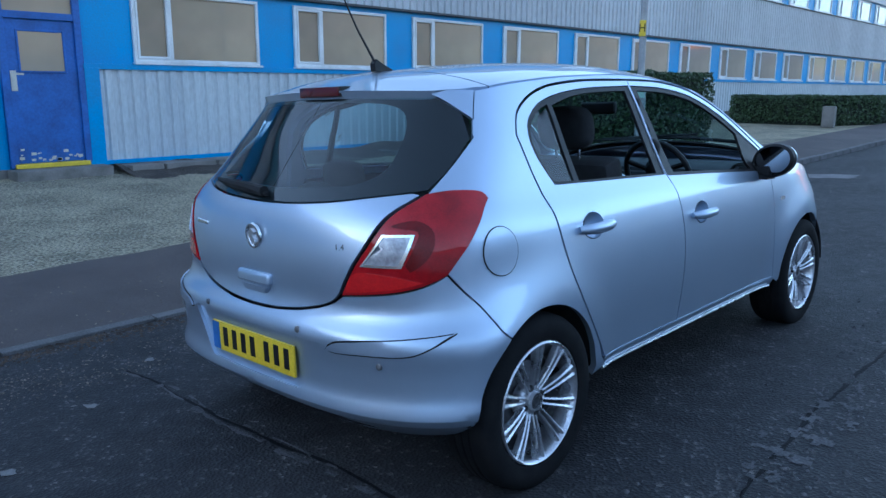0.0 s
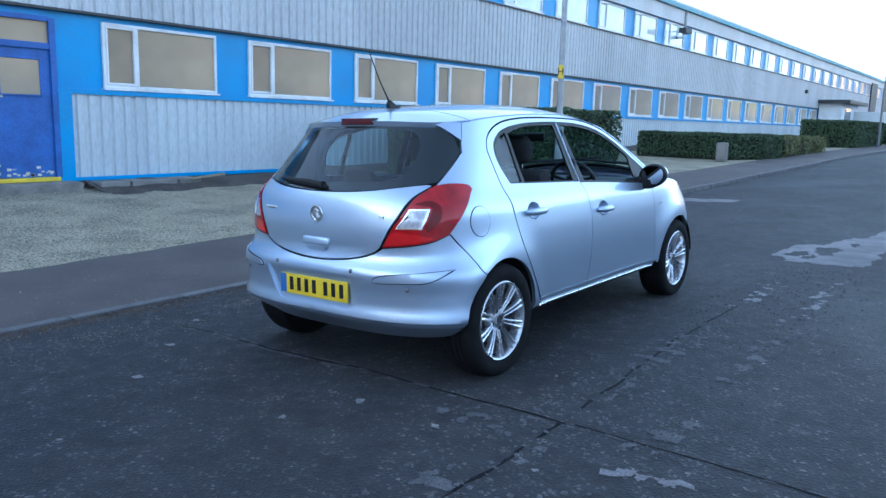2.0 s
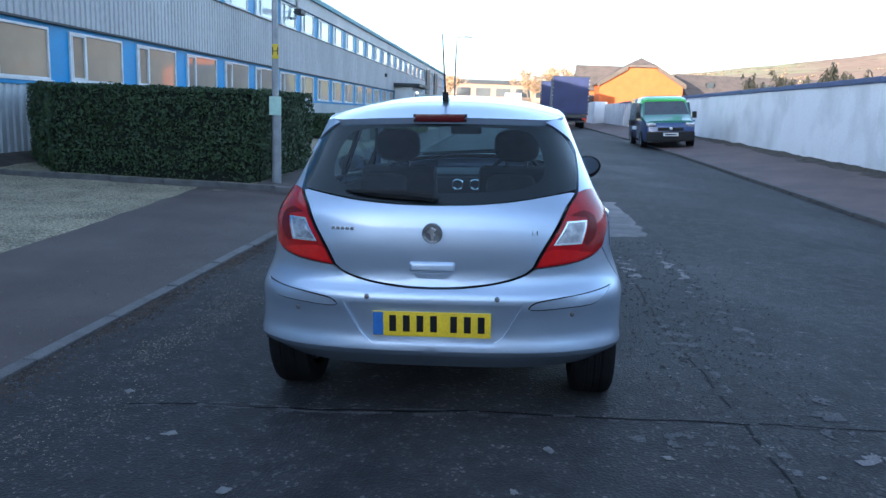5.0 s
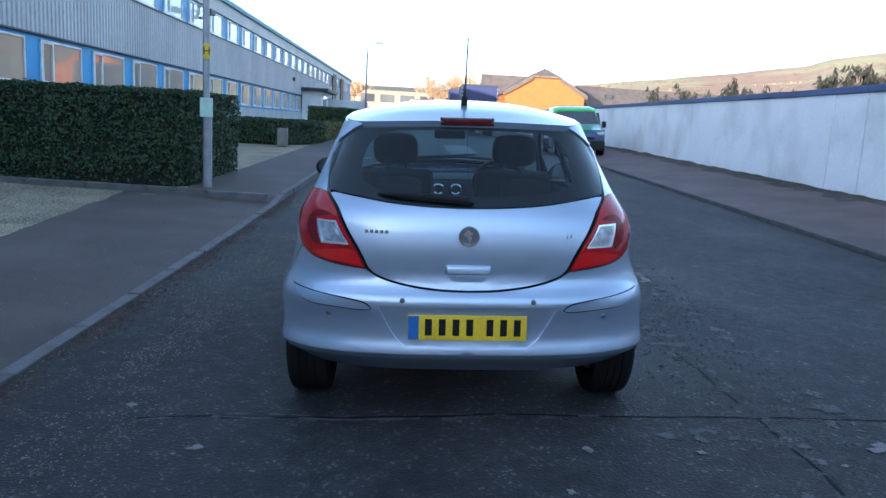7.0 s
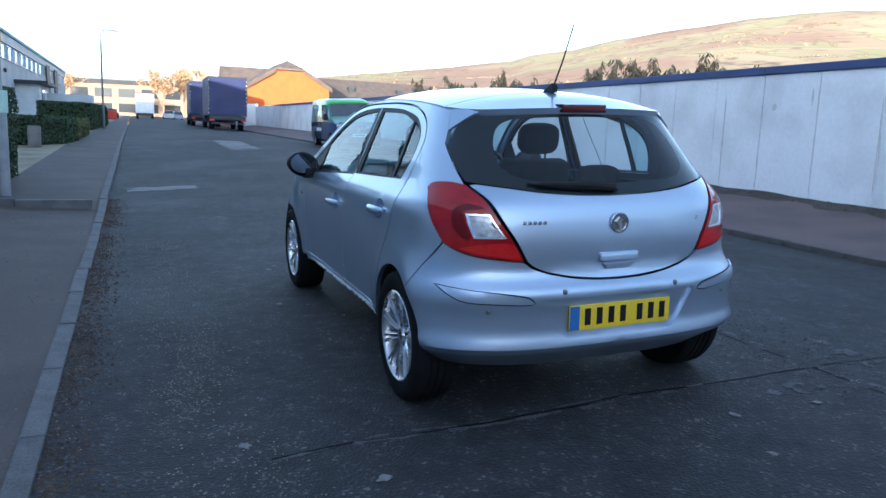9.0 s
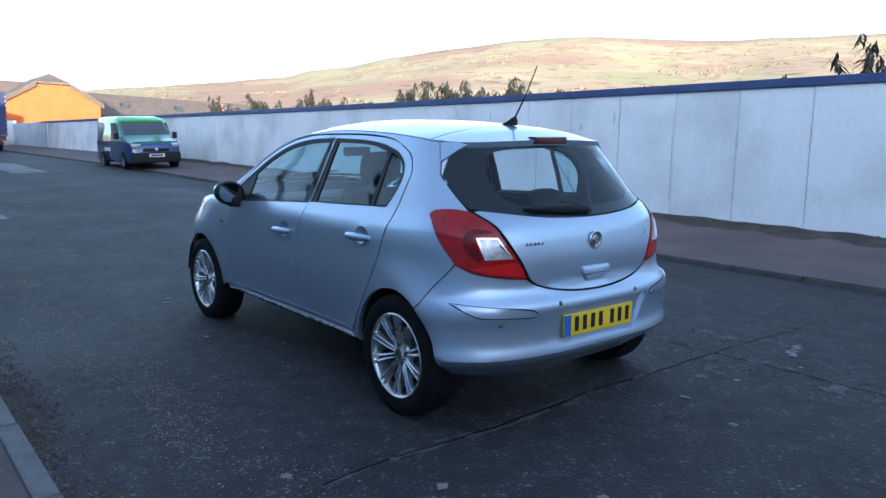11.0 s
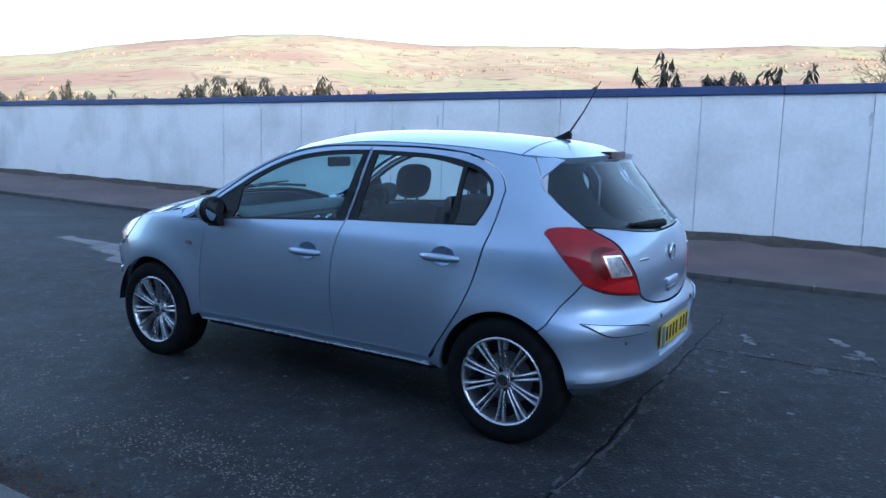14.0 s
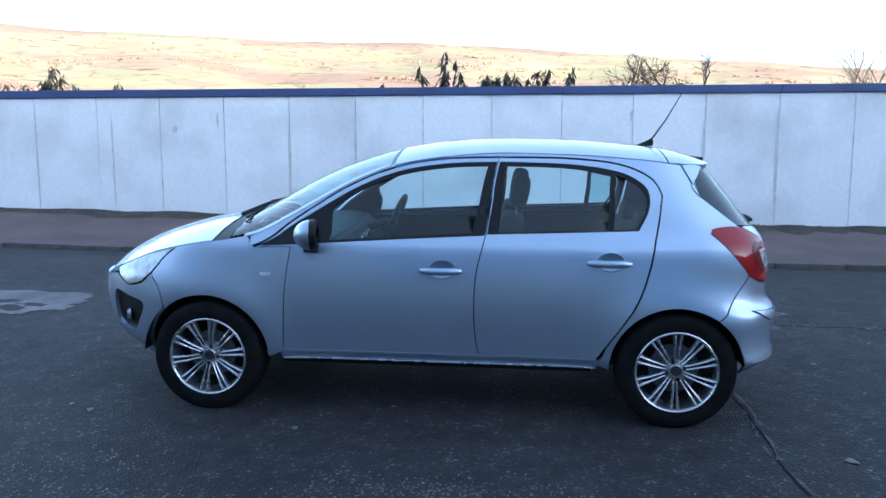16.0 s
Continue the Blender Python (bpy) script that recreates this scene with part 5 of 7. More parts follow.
bare_tree("tree", 11, 142, 1.5, 10, 20, BARK_PALE, "pale bare tree at the street's end", 0.5, 5, TWIG_HAZE)
bare_tree("tree", -14, 160, 1.5, 9, 21, BARK_PALE, "tan bare tree before the office block", 0.5, 5, TWIG_HAZE)
bare_tree("tree", 22, 58, -1, 6.5, 22, BARK_PALE, "bare pale tree before terrace roofs", 0.5, 4, TWIG_HAZE)
bare_tree("tree", 27, 56, -1, 6.0, 23, BARK_PALE, "bare pale tree before terrace roofs", 0.5, 4, TWIG_HAZE)

# ---- the silver hatchback ----
from mathutils.geometry import delaunay_2d_cdt


def curve(pairs, lo, hi, n=600):
    """Smooth curve through (t, value) pairs, as a lookup table."""
    t, v = [p[0] for p in pairs], [p[1] for p in pairs]
    k = len(t)
    d = [(v[i + 1] - v[i]) / (t[i + 1] - t[i]) for i in range(k - 1)]
    m = [d[0]] + [0 if d[i - 1] * d[i] <= 0 else 2 * d[i - 1] * d[i] / (d[i - 1] + d[i]) for i in range(1, k - 1)] + [d[-1]]
    out = []
    j = 0
    for i in range(n + 1):
        x = lo + (hi - lo) * i / n
        if x <= t[0]:
            out.append(v[0] + m[0] * (x - t[0]))
            continue
        if x >= t[-1]:
            out.append(v[-1] + m[-1] * (x - t[-1]))
            continue
        while x > t[j + 1]:
            j += 1
        h = t[j + 1] - t[j]
        s = (x - t[j]) / h
        out.append((2 * s ** 3 - 3 * s ** 2 + 1) * v[j] + (s ** 3 - 2 * s ** 2 + s) * h * m[j] + (-2 * s ** 3 + 3 * s ** 2) * v[j + 1] + (s ** 3 - s ** 2) * h * m[j + 1])
    def f(x):
        q = (x - lo) / (hi - lo) * n
        i = max(0, min(n - 1, int(q)))
        return out[i] + (out[i + 1] - out[i]) * (q - i)
    return f


rear_y = curve([(0.2, -0.47), (0.25, -0.495), (0.29, -0.540), (0.33, -0.583), (0.352, -0.604), (0.366, -0.612), (0.380, -0.611), (0.405, -0.604), (0.44, -0.598), (0.50, -0.599), (0.57, -0.606), (0.60, -0.605), (0.622, -0.594), (0.65, -0.571), (0.70, -0.557), (0.76, -0.560), (0.82, -0.559),
                (0.88, -0.551), (0.95, -0.536), (0.995, -0.514), (1.04, -0.474), (1.18, -0.362), (1.30, -0.262), (1.37, -0.212), (1.45, -0.16)], 0.15, 1.5)
front_y = curve([(0.2, 3.10), (0.28, 3.22), (0.38, 3.32), (0.5, 3.36), (0.62, 3.37), (0.72, 3.35), (0.80, 3.28), (0.9, 3.2), (1.0, 3.15), (1.5, 3.15)], 0.15, 1.5)
half_w = curve([(0.2, 0.74), (0.26, 0.772), (0.30, 0.79), (0.345, 0.808), (0.375, 0.810), (0.41, 0.812), (0.46, 0.816), (0.54, 0.822), (0.64, 0.826), (0.74, 0.823), (0.84, 0.813), (0.90, 0.803), (0.935, 0.792), (0.96, 0.777), (1.00, 0.752),
                (1.06, 0.726), (1.14, 0.694), (1.22, 0.661), (1.30, 0.628), (1.36, 0.604), (1.41, 0.580), (1.45, 0.555)], 0.15, 1.5)
tail_w = curve([(0.2, 0.74), (0.25, 0.775), (0.29, 0.808), (0.33, 0.832), (0.352, 0.844), (0.366, 0.849), (0.382, 0.848), (0.41, 0.844), (0.45, 0.841), (0.50, 0.840), (0.57, 0.843), (0.62, 0.837), (0.66, 0.826), (0.70, 0.817), (0.75, 0.807), (0.80, 0.803), (0.88, 0.800), (0.93, 0.789), (0.96, 0.777), (1.00, 0.754),
                (1.06, 0.726), (1.14, 0.694), (1.22, 0.661), (1.30, 0.628), (1.36, 0.604), (1.41, 0.580), (1.45, 0.555)], 0.15, 1.5)
rear_b = curve([(0.2, 0.50), (0.9, 0.50), (1.05, 0.50), (1.2, 0.50), (1.35, 0.48), (1.45, 0.46)], 0.15, 1.5)
rear_n = curve([(0.2, 3.1), (0.93, 3.1), (1.1, 3.0), (1.3, 3.2), (1.5, 3.3)], 0.15, 1.5)
edge_z = curve([(-0.3, 1.318), (-0.1, 1.347), (0.0, 1.364), (0.2, 1.388), (0.5, 1.408), (0.9, 1.417), (1.2, 1.397), (1.5, 1.348), (1.7, 1.272), (1.86, 1.185), (2.0, 1.105), (2.18, 1.005), (2.25, 0.975), (2.4, 0.95),
                (2.6, 0.918), (2.8, 0.872), (3.0, 0.80), (3.15, 0.735), (3.3, 0.65)], -0.4, 3.5)
crest_z = curve([(-0.3, 1.352), (-0.2, 1.382), (-0.04, 1.430), (0.14, 1.454), (0.57, 1.483), (0.88, 1.488), (1.2, 1.476), (1.54, 1.424), (1.86, 1.326), (2.06, 1.238), (2.31, 1.10), (2.42, 1.045), (2.52, 1.022), (2.63, 1.005),
                 (2.91, 0.940), (3.14, 0.850), (3.26, 0.765), (3.36, 0.66)], -0.4, 3.5)
N_F, FB = 2.5, 0.98


def flare(y, z):
    """Swollen wheel arches, fading slowly into the flank above them."""
    s = 0.0
    for yc, r in ((0.0, 0.350), (2.511, 0.360)):
        d = math.hypot(y - yc, z - 0.302)
        s += 0.024 * math.exp(-((d - r) / (0.115 if d > r else 0.07)) ** 2)
    return s


def oval(phi, n):
    """Unit superellipse at phi (0..1 of a quarter): across, along."""
    a = phi * math.pi / 2
    s, c = math.sin(a), math.cos(a)
    r = (abs(s) ** n + abs(c) ** n) ** (-1 / n)
    return s * r, c * r


def shell(u, z):
    """Body side from rear centre (u = 0) round the corner along the flank to the nose centre (4.4)."""
    w = half_w(z)
    y1, y2 = rear_y(z) + rear_b(z), front_y(z) - FB
    if u < 1:
        s, c = oval(u, rear_n(z))
        y = y1 - rear_b(z) * c
        k = min(1.0, max(0.0, (y + 0.28) / 0.5))
        w = tail_w(z) + (w - tail_w(z)) * k * k * (3 - 2 * k)
        x = w * s
    elif u <= 3.4:
        y = y1 + (u - 1) / 2.4 * (y2 - y1)
        k = min(1.0, max(0.0, (y + 0.28) / 0.5))
        x = tail_w(z) + (w - tail_w(z)) * k * k * (3 - 2 * k)
    else:
        s, c = oval(min(1, 4.4 - u), N_F)
        x, y = w * s, y2 + FB * c
    return Vector((x + flare(y, z) * min(1, x / 0.5), y, z))


def solve_u(fn, lo, hi, target):
    up = fn(hi) > fn(lo)
    for _ in range(40):
        mid = (lo + hi) / 2
        if (fn(mid) < target) == up:
            lo = mid
        else:
            hi = mid
    return (lo + hi) / 2


def dom(kind, a, z):
    """Domain point for a place given by x at the tail ('x') or by y along the flank ('y')."""
    if kind == "x":
        return (0.0 if a <= 0 else solve_u(lambda u: shell(u, z).x, 0, 1, a), z)
    if kind == "u":
        return (a, z)
    y1, y2 = rear_y(z) + rear_b(z), front_y(z) - FB
    if a < y1:
        return (solve_u(lambda u: y1 - rear_b(z) * oval(u, rear_n(z))[1], 0, 1, a), z)
    if a <= y2:
        return (1 + (a - y1) / (y2 - y1) * 2.4, z)
    return (solve_u(lambda u: y2 + FB * oval(4.4 - u, N_F)[1], 3.4, 4.4, a), z)


def cap_edge(y):
    z = edge_z(y)
    return shell(*dom("y", max(y, rear_y(z) + 0.002), z)).x


def cap(x, y):
    """Bonnet, windscreen and roof: height over (x, y)."""
    xe = max(cap_edge(y), 0.02)
    t = min(1.0, abs(x) / xe)
    return Vector((x, y, edge_z(y) + (crest_z(y) - edge_z(y)) * (1 - t ** 2.4)))


def outline(points, step=0.02):
    """Smooth closed outline; a third/fourth item 'c' marks a corner."""
    n = len(points)
    co = [Vector(p[0]) for p in points]
    corner = [p[1] for p in points]
    out = []
    for i in range(n):
        p0, p1, p2, p3 = co[i - 1], co[i], co[(i + 1) % n], co[(i + 2) % n]
        m1 = (p2 - p1) if corner[i] else (p2 - p0) * 0.5
        m2 = (p2 - p1) if corner[(i + 1) % n] else (p3 - p1) * 0.5
        L = (p2 - p1).length
        m1 = m1 if m1.length < 1e-9 else m1.normalized() * min(m1.length, L)
        m2 = m2 if m2.length < 1e-9 else m2.normalized() * min(m2.length, L)
        k = max(1, int(L / step))
        for j in range(k):
            s = j / k
            out.append((2 * s ** 3 - 3 * s ** 2 + 1) * p1 + (s ** 3 - 2 * s ** 2 + s) * m1 + (-2 * s ** 3 + 3 * s ** 2) * p2 + (s ** 3 - s ** 2) * m2)
    return out


def within(pt, poly):
    x, y = pt
    r = False
    j = len(poly) - 1
    for i in range(len(poly)):
        xi, yi = poly[i]
        xj, yj = poly[j]
        if (yi > y) != (yj > y) and x < (xj - xi) * (y - yi) / (yj - yi) + xi:
            r = not r
        j = i
    return r


def skin(poly, surf, holes=(), gap=0.0025, depth=0.014, offset=0.0, cell=0.035, mirror=False, weld_u=None):
    """A curved panel: the outline filled and laid on the surface, with its edge turned in. Returns a bmesh."""
    loops = [poly, *holes]
    verts, edges = [], []
    for lp in loops:
        b = len(verts)
        verts += [Vector((p[0], p[1])) for p in lp]
        edges += [(b + i, b + (i + 1) % len(lp)) for i in range(len(lp))]
    nb = len(verts)
    border = np.array([(v.x, v.y) for v in verts])
    lo, hi = border.min(0), border.max(0)
    for i in range(int((hi[0] - lo[0]) / cell) + 1):
        for j in range(int((hi[1] - lo[1]) / cell) + 1):
            p = (lo[0] + (i + 0.5) * cell, lo[1] + (j + 0.5) * cell)
            if within(p, poly) and not any(within(p, h) for h in holes) and np.hypot(border[:, 0] - p[0], border[:, 1] - p[1]).min() > cell * 0.45:
                verts.append(Vector(p))
    cv, ce, cf, ov, oe, of = delaunay_2d_cdt(verts, edges, [], 0, 1e-7)
    def normal(p):
        e = 0.004
        du = surf(p[0] + e, p[1]) - surf(p[0] - e, p[1])
        dv = surf(p[0], p[1] + e) - surf(p[0], p[1] - e)
        n = du.cross(dv)
        return n.normalized() if n.length > 1e-12 else Vector((0, 0, 1))
    pos = [surf(v.x, v.y) for v in cv]
    nor = [normal(v) for v in cv]
    ref = Vector((0, 1.2, 0.7))
    c = sum(pos, Vector()) / len(pos)
    if sum((nor[i].dot(pos[i] - ref) for i in range(len(pos)))) < 0:
        nor = [-n for n in nor]
    index = {}
    for i, o in enumerate(ov):
        for k in o:
            if k < nb:
                index[k] = i
    shift = {}
    b = 0
    for li, lp in enumerate(loops):
        n = len(lp)
        area = sum(lp[i][0] * lp[(i + 1) % n][1] - lp[(i + 1) % n][0] * lp[i][1] for i in range(n))
        for i in range(n):
            a, q, z = index[b + i], index[b + (i - 1) % n], index[b + (i + 1) % n]
            t = pos[z] - pos[q]
            w = nor[a].cross(t)
            if w.length > 1e-9:
                w.normalize()
                mid = (Vector(lp[(i + 1) % n]) - Vector(lp[i - 1]))
                left = Vector((-mid.y, mid.x)) * (1 if area > 0 else -1) * (1 if li == 0 else -1)
                probe = Vector(lp[i]) + left.normalized() * 1e-3 if left.length > 1e-9 else Vector(lp[i])
                d = surf(probe.x, probe.y) - surf(lp[i][0], lp[i][1])
                if w.dot(d) < 0:
                    w = -w
                shift[a] = w * gap
        b += n
    if weld_u is not None:
        for i, v in enumerate(cv):
            if abs(v.x - weld_u) < 1e-5 and i in shift:
                shift[i] = Vector((0, shift[i].y, shift[i].z)) if True else shift[i]
                pos[i].x = 0.0
                shift[i].x = 0.0
    final = [pos[i] + shift.get(i, Vector()) + nor[i] * offset for i in range(len(pos))]
    faces = []
    for f in cf:
        m = sum((cv[i] for i in f), Vector((0, 0))) / len(f)
        if within(m, poly) and not any(within(m, h) for h in holes):
            faces.append(f)
    bm = bmesh.new()
    def add(sign):
        vs = [bm.verts.new((p.x * sign, p.y, p.z)) for p in final]
        for f in faces:
            try:
                bm.faces.new([vs[i] for i in f])
            except ValueError:
                pass
        inner = {}
        b = 0
        for lp in loops:
            n = len(lp)
            for i in range(n):
                a, z = index[b + i], index[b + (i + 1) % n]
                if a == z or (weld_u is not None and abs(cv[a].x - weld_u) < 1e-5 and abs(cv[z].x - weld_u) < 1e-5):
                    continue
                for k in (a, z):
                    if k not in inner:
                        p = final[k] - nor[k] * depth
                        inner[k] = bm.verts.new((p.x * sign, p.y, p.z))
                try:
                    bm.faces.new((vs[a], vs[z], inner[z], inner[a]))
                except ValueError:
                    pass
            b += n
    add(1)
    if mirror:
        add(-1)
        bmesh.ops.remove_doubles(bm, verts=bm.verts, dist=1e-5)
    for v in [v for v in bm.verts if not v.link_faces]:
        bm.verts.remove(v)
    return bm


def mirrored(bm):
    c = bm.copy()
    for v in c.verts:
        v.co.x = -v.co.x
    return c


def P(kind, *pts):
    """Points ('y' or 'x' kind given once or per point)."""
    out = []
    for p in pts:
        k = kind
        if isinstance(p[0], str):
            k, p = p[0], p[1:]
        out.append((dom(k, p[0], p[1]), len(p) > 2))
    return out


LEAN = -1.9
car = thing("hatchback_car", pose(0.0, 0, 0.052, 0.45, LEAN, 0), "silver five-door hatchback with alloy wheels parked on the road", "car")


def put(name, bm, mat, label="", parent=None):
    return part(name, bm, mat, parent or car, label, smooth=True)


def both(name, bm, mat, label="", parent=None):
    c = mirrored(bm)
    return put(name, bm, mat, label, parent), put(name, c, mat, label, parent)


R_ARCH, F_ARCH, AX = 0.343, 0.348, 0.302
def arc(yc, r, a0, a1, n=14):
    return [(yc + r * math.cos(radians(a0 + (a1 - a0) * i / n)), AX + r * math.sin(radians(a0 + (a1 - a0) * i / n))) for i in range(n + 1)]


def dense(pts, step=0.03):
    """More points along a smooth line through (y, z) pairs."""
    out = []
    q = [pts[0], *pts, pts[-1]]
    for a, b, c, d in zip(q, q[1:], q[2:], q[3:]):
        n = max(1, int(math.hypot(c[0] - b[0], c[1] - b[1]) / step))
        for i in range(n):
            t = i / n
            out.append(tuple(0.5 * (2 * b[k] + (c[k] - a[k]) * t + (2 * a[k] - 5 * b[k] + 4 * c[k] - d[k]) * t * t + (3 * b[k] - a[k] - 3 * c[k] + d[k]) * t ** 3) for k in (0, 1)))
    return out + [pts[-1]]


# doors
split = dense([(1.022, 0.348), (1.043, 0.47), (1.050, 0.62), (1.040, 0.80), (0.993, 1.0)])
fender = dense([(2.083, 0.345), (2.076, 0.55), (2.064, 0.72), (2.035, 0.918)])
front_top = [(0.935, 1.392), (1.2, 1.383), (1.42, 1.352), (1.6, 1.297), (1.765, 1.220), (1.88, 1.150), (2.06, 1.030), (2.235, 0.912)]
front_door = outline(P("y", (2.083, 0.345, 1), (1.022, 0.345, 1), *split[1:-1], (0.993, 1.0), (0.935, 1.392, 1), *front_top[1:-1], (2.235, 0.912, 1), (2.035, 0.918, 1), *fender[::-1][1:-1]))
hole_f = outline(P("y", (2.20, 0.921, 1), (1.84, 0.943), (1.4, 0.970), (1.003, 0.992, 1), (0.945, 1.368, 1), (1.2, 1.357), (1.42, 1.326), (1.58, 1.277), (1.74, 1.203), (1.86, 1.132), (2.04, 1.022)))
glass_f = outline(P("y", (1.835, 0.955, 1), (1.4, 0.982), (1.068, 1.001, 1), (0.992, 1.350, 1), (1.2, 1.340), (1.42, 1.308), (1.58, 1.257), (1.72, 1.19), (1.825, 1.128, 1)))
rear_edge = dense([(0.084, 1.205), (0.102, 1.08), (0.128, 0.96), (0.150, 0.85), (0.181, 0.74), (0.224, 0.64), (0.285, 0.54), (0.36, 0.43)])
rear_top = [(0.935, 1.392), (0.6, 1.389), (0.36, 1.370), (0.22, 1.334), (0.125, 1.278)]
rear_door = outline(P("y", (1.022, 0.345, 1), (0.43, 0.345, 1), *[p for p in rear_edge[::-1]], *rear_top[::-1][:-1], (0.935, 1.392, 1), (0.993, 1.0), *split[::-1][1:-1]))
hole_r = outline(P("y", (0.985, 0.998, 1), (0.6, 1.012), (0.205, 1.028, 1), (0.158, 1.12), (0.147, 1.19), (0.172, 1.25), (0.26, 1.306), (0.4, 1.340), (0.6, 1.360), (0.927, 1.368, 1)))
glass_r = outline(P("y", (0.925, 1.008, 1), (0.6, 1.020), (0.362, 1.028, 1), (0.345, 1.302, 1), (0.5, 1.334), (0.65, 1.346), (0.893, 1.351, 1)))
quarter = outline(P("y", (0.330, 1.030, 1), (0.215, 1.036, 1), (0.172, 1.12), (0.163, 1.19), (0.19, 1.242), (0.255, 1.285), (0.320, 1.306, 1)))
for side in (1, -1):
    flip = (lambda b: b) if side > 0 else (lambda b: mirrored(b))
    is_open = side > 0
    for nm, skin_poly, hole, panes in (("front_door", front_door, hole_f, [glass_f]), ("rear_door", rear_door, hole_r, [glass_r, quarter])):
        yh, zh = ((1.225, 0.809) if nm == "front_door" else (0.357, 0.865))
        cup = outline([((dom("y", yh - 0.008 + 0.066 * math.cos(a), zh + 0.004 + 0.046 * math.sin(a))), False) for a in [i * math.pi / 12 for i in range(24)]], 0.02)
        d = put(nm, flip(skin(skin_poly, shell, [hole, cup], gap=0.003, depth=0.02)), SILVER)
        put("window_surround", flip(skin(hole, shell, panes, gap=0.0, depth=0.012, offset=-0.004)), BLACK_TRIM, "black window surround", d)
        for k, g in enumerate(panes):
            if is_open and k == 0:
                continue
            put("window_glass", flip(skin(g, shell, gap=-0.009, depth=0.003, offset=-0.010, cell=0.06)), GLASS, "tinted side glass", d)
        card = P("y", (2.0, 0.40, 1), (1.06, 0.40, 1), (1.04, 0.975, 1), (1.97, 0.935, 1)) if nm == "front_door" else P("y", (0.99, 0.42, 1), (0.45, 0.42, 1), (0.27, 0.65), (0.19, 1.0, 1), (0.98, 0.985, 1))
        put("door_card", flip(skin(outline(card), shell, gap=0.0, depth=0.004, offset=-0.05, cell=0.06)), DASH, "dark inner door trim", d)
        base = shell(*dom("y", yh, zh))
        bm = bmesh.new()
        rings = []
        for k in range(6):
            r = 1 - k / 5.5
            ring_v = []
            for i in range(24):
                a = i * math.pi / 12
                q = shell(*dom("y", yh - 0.008 + 0.066 * r * math.cos(a), zh + 0.004 + 0.046 * r * math.sin(a)))
                ring_v.append(bm.verts.new(q + Vector((0.001 - 0.026 * (1 - r ** 2.2), 0, 0))))
            rings.append(ring_v)
        for r0, r1 in zip(rings, rings[1:]):
            for i in range(24):
                bm.faces.new((r0[i], r0[(i + 1) % 24], r1[(i + 1) % 24], r1[i]))
        bm.faces.new(rings[-1])
        put("handle_recess", flip(bm), SILVER, "", d)
        bm = bmesh.new()
        pts = []
        for i in range(9):
            s = i / 8 * 2 - 1
            q = shell(*dom("y", yh + s * 0.108, zh))
            pts.append(q + Vector((0.006 + 0.026 * (1 - abs(s) ** 3), 0, 0)))
        tube(bm, pts, [0.012, 0.018, 0.020, 0.020, 0.020, 0.020, 0.020, 0.018, 0.012], 10)
        put("door_handle", flip(bm), SILVER, "", d)

# wing, flank, sill
wing = outline(P("y", (2.083, 0.345, 1), *fender[1:-1], (2.035, 0.918, 1), (2.235, 0.912, 1), (2.262, 0.935, 1), (2.28, edge_z(2.28) - 0.002), (2.4, edge_z(2.4) - 0.002), (2.55, edge_z(2.55) - 0.002), (2.69, edge_z(2.69) - 0.002, 1),
                 (2.76, 0.84), (2.835, 0.752, 1), (2.778, 0.664), (2.511 + F_ARCH * math.cos(radians(48)), AX + F_ARCH * math.sin(radians(48)), 1), *arc(2.511, F_ARCH, 55, 178, 16)))
both("front_wing", skin(wing, shell, gap=0.002, depth=0.03), SILVER)
flank_arc = arc(0, R_ARCH, 0, 123, 14)
lamp_top = [("y", -0.166, 1.037), ("y", -0.20, 1.046), ("y", -0.27, 1.049)]
lamp_side = [(-0.358, 0.806), (-0.288, 0.892), (-0.21, 0.972)]
flank = outline(P("y", (2.262, 0.915, 1), *[(y + 0.004, z + 0.006) for y, z in front_top[::-1][1:-1]], (0.935, 1.397), *[(y, z + 0.006) for y, z in rear_top[1:]], *[(y - 0.005, z) for y, z in rear_edge], (0.425, 0.33, 1), (0.34, 0.30, 1),
                  *[(a, b) for a, b in flank_arc[1:-1]], (-0.193, 0.588, 1), (-0.246, 0.652), (-0.30, 0.732), (-0.358, 0.808, 1), *lamp_side[1:], (-0.155, 1.018, 1), *lamp_top, ("x", 0.637, 1.043, 1),
                  ("y", -0.225, 1.115), (-0.105, 1.205, 1), (-0.064, 1.28), (-0.022, edge_z(-0.022) - 0.003, 1), (0.15, edge_z(0.15) - 0.003), (0.5, edge_z(0.5) - 0.003), (0.9, edge_z(0.9) - 0.003), (1.2, edge_z(1.2) - 0.003),
                  (1.5, edge_z(1.5) - 0.003), (1.7, edge_z(1.7) - 0.003), (1.86, edge_z(1.86) - 0.003), (2.0, edge_z(2.0) - 0.003), (2.18, edge_z(2.18) - 0.003), (2.262, 0.965, 1)))
flanks = both("body_side", skin(flank, shell, gap=0.0015, depth=0.025), SILVER)
bm = bmesh.new()
rows = []
for i in range(57):
    y = 0.405 + 1.69 * i / 56
    rows.append([bm.verts.new(shell(*dom("y", y, z)) - Vector((inset, 0, 0))) for z, inset in ((0.357, 0.016), (0.3565, -0.0015), (0.345, -0.002), (0.325, 0.004), (0.302, 0.006), (0.298, 0.06))])
for r0, r1 in zip(rows, rows[1:]):
    for k in range(5):
        bm.faces.new((r0[k], r0[k + 1], r1[k + 1], r1[k]))
both("sill", bm, SILVER)
bm = tube(bmesh.new(), [shell(*dom("y", 0.42 + 1.66 * i / 30, 0.306)) + Vector((0.000, 0, 0)) for i in range(31)], 0.0055, 8)
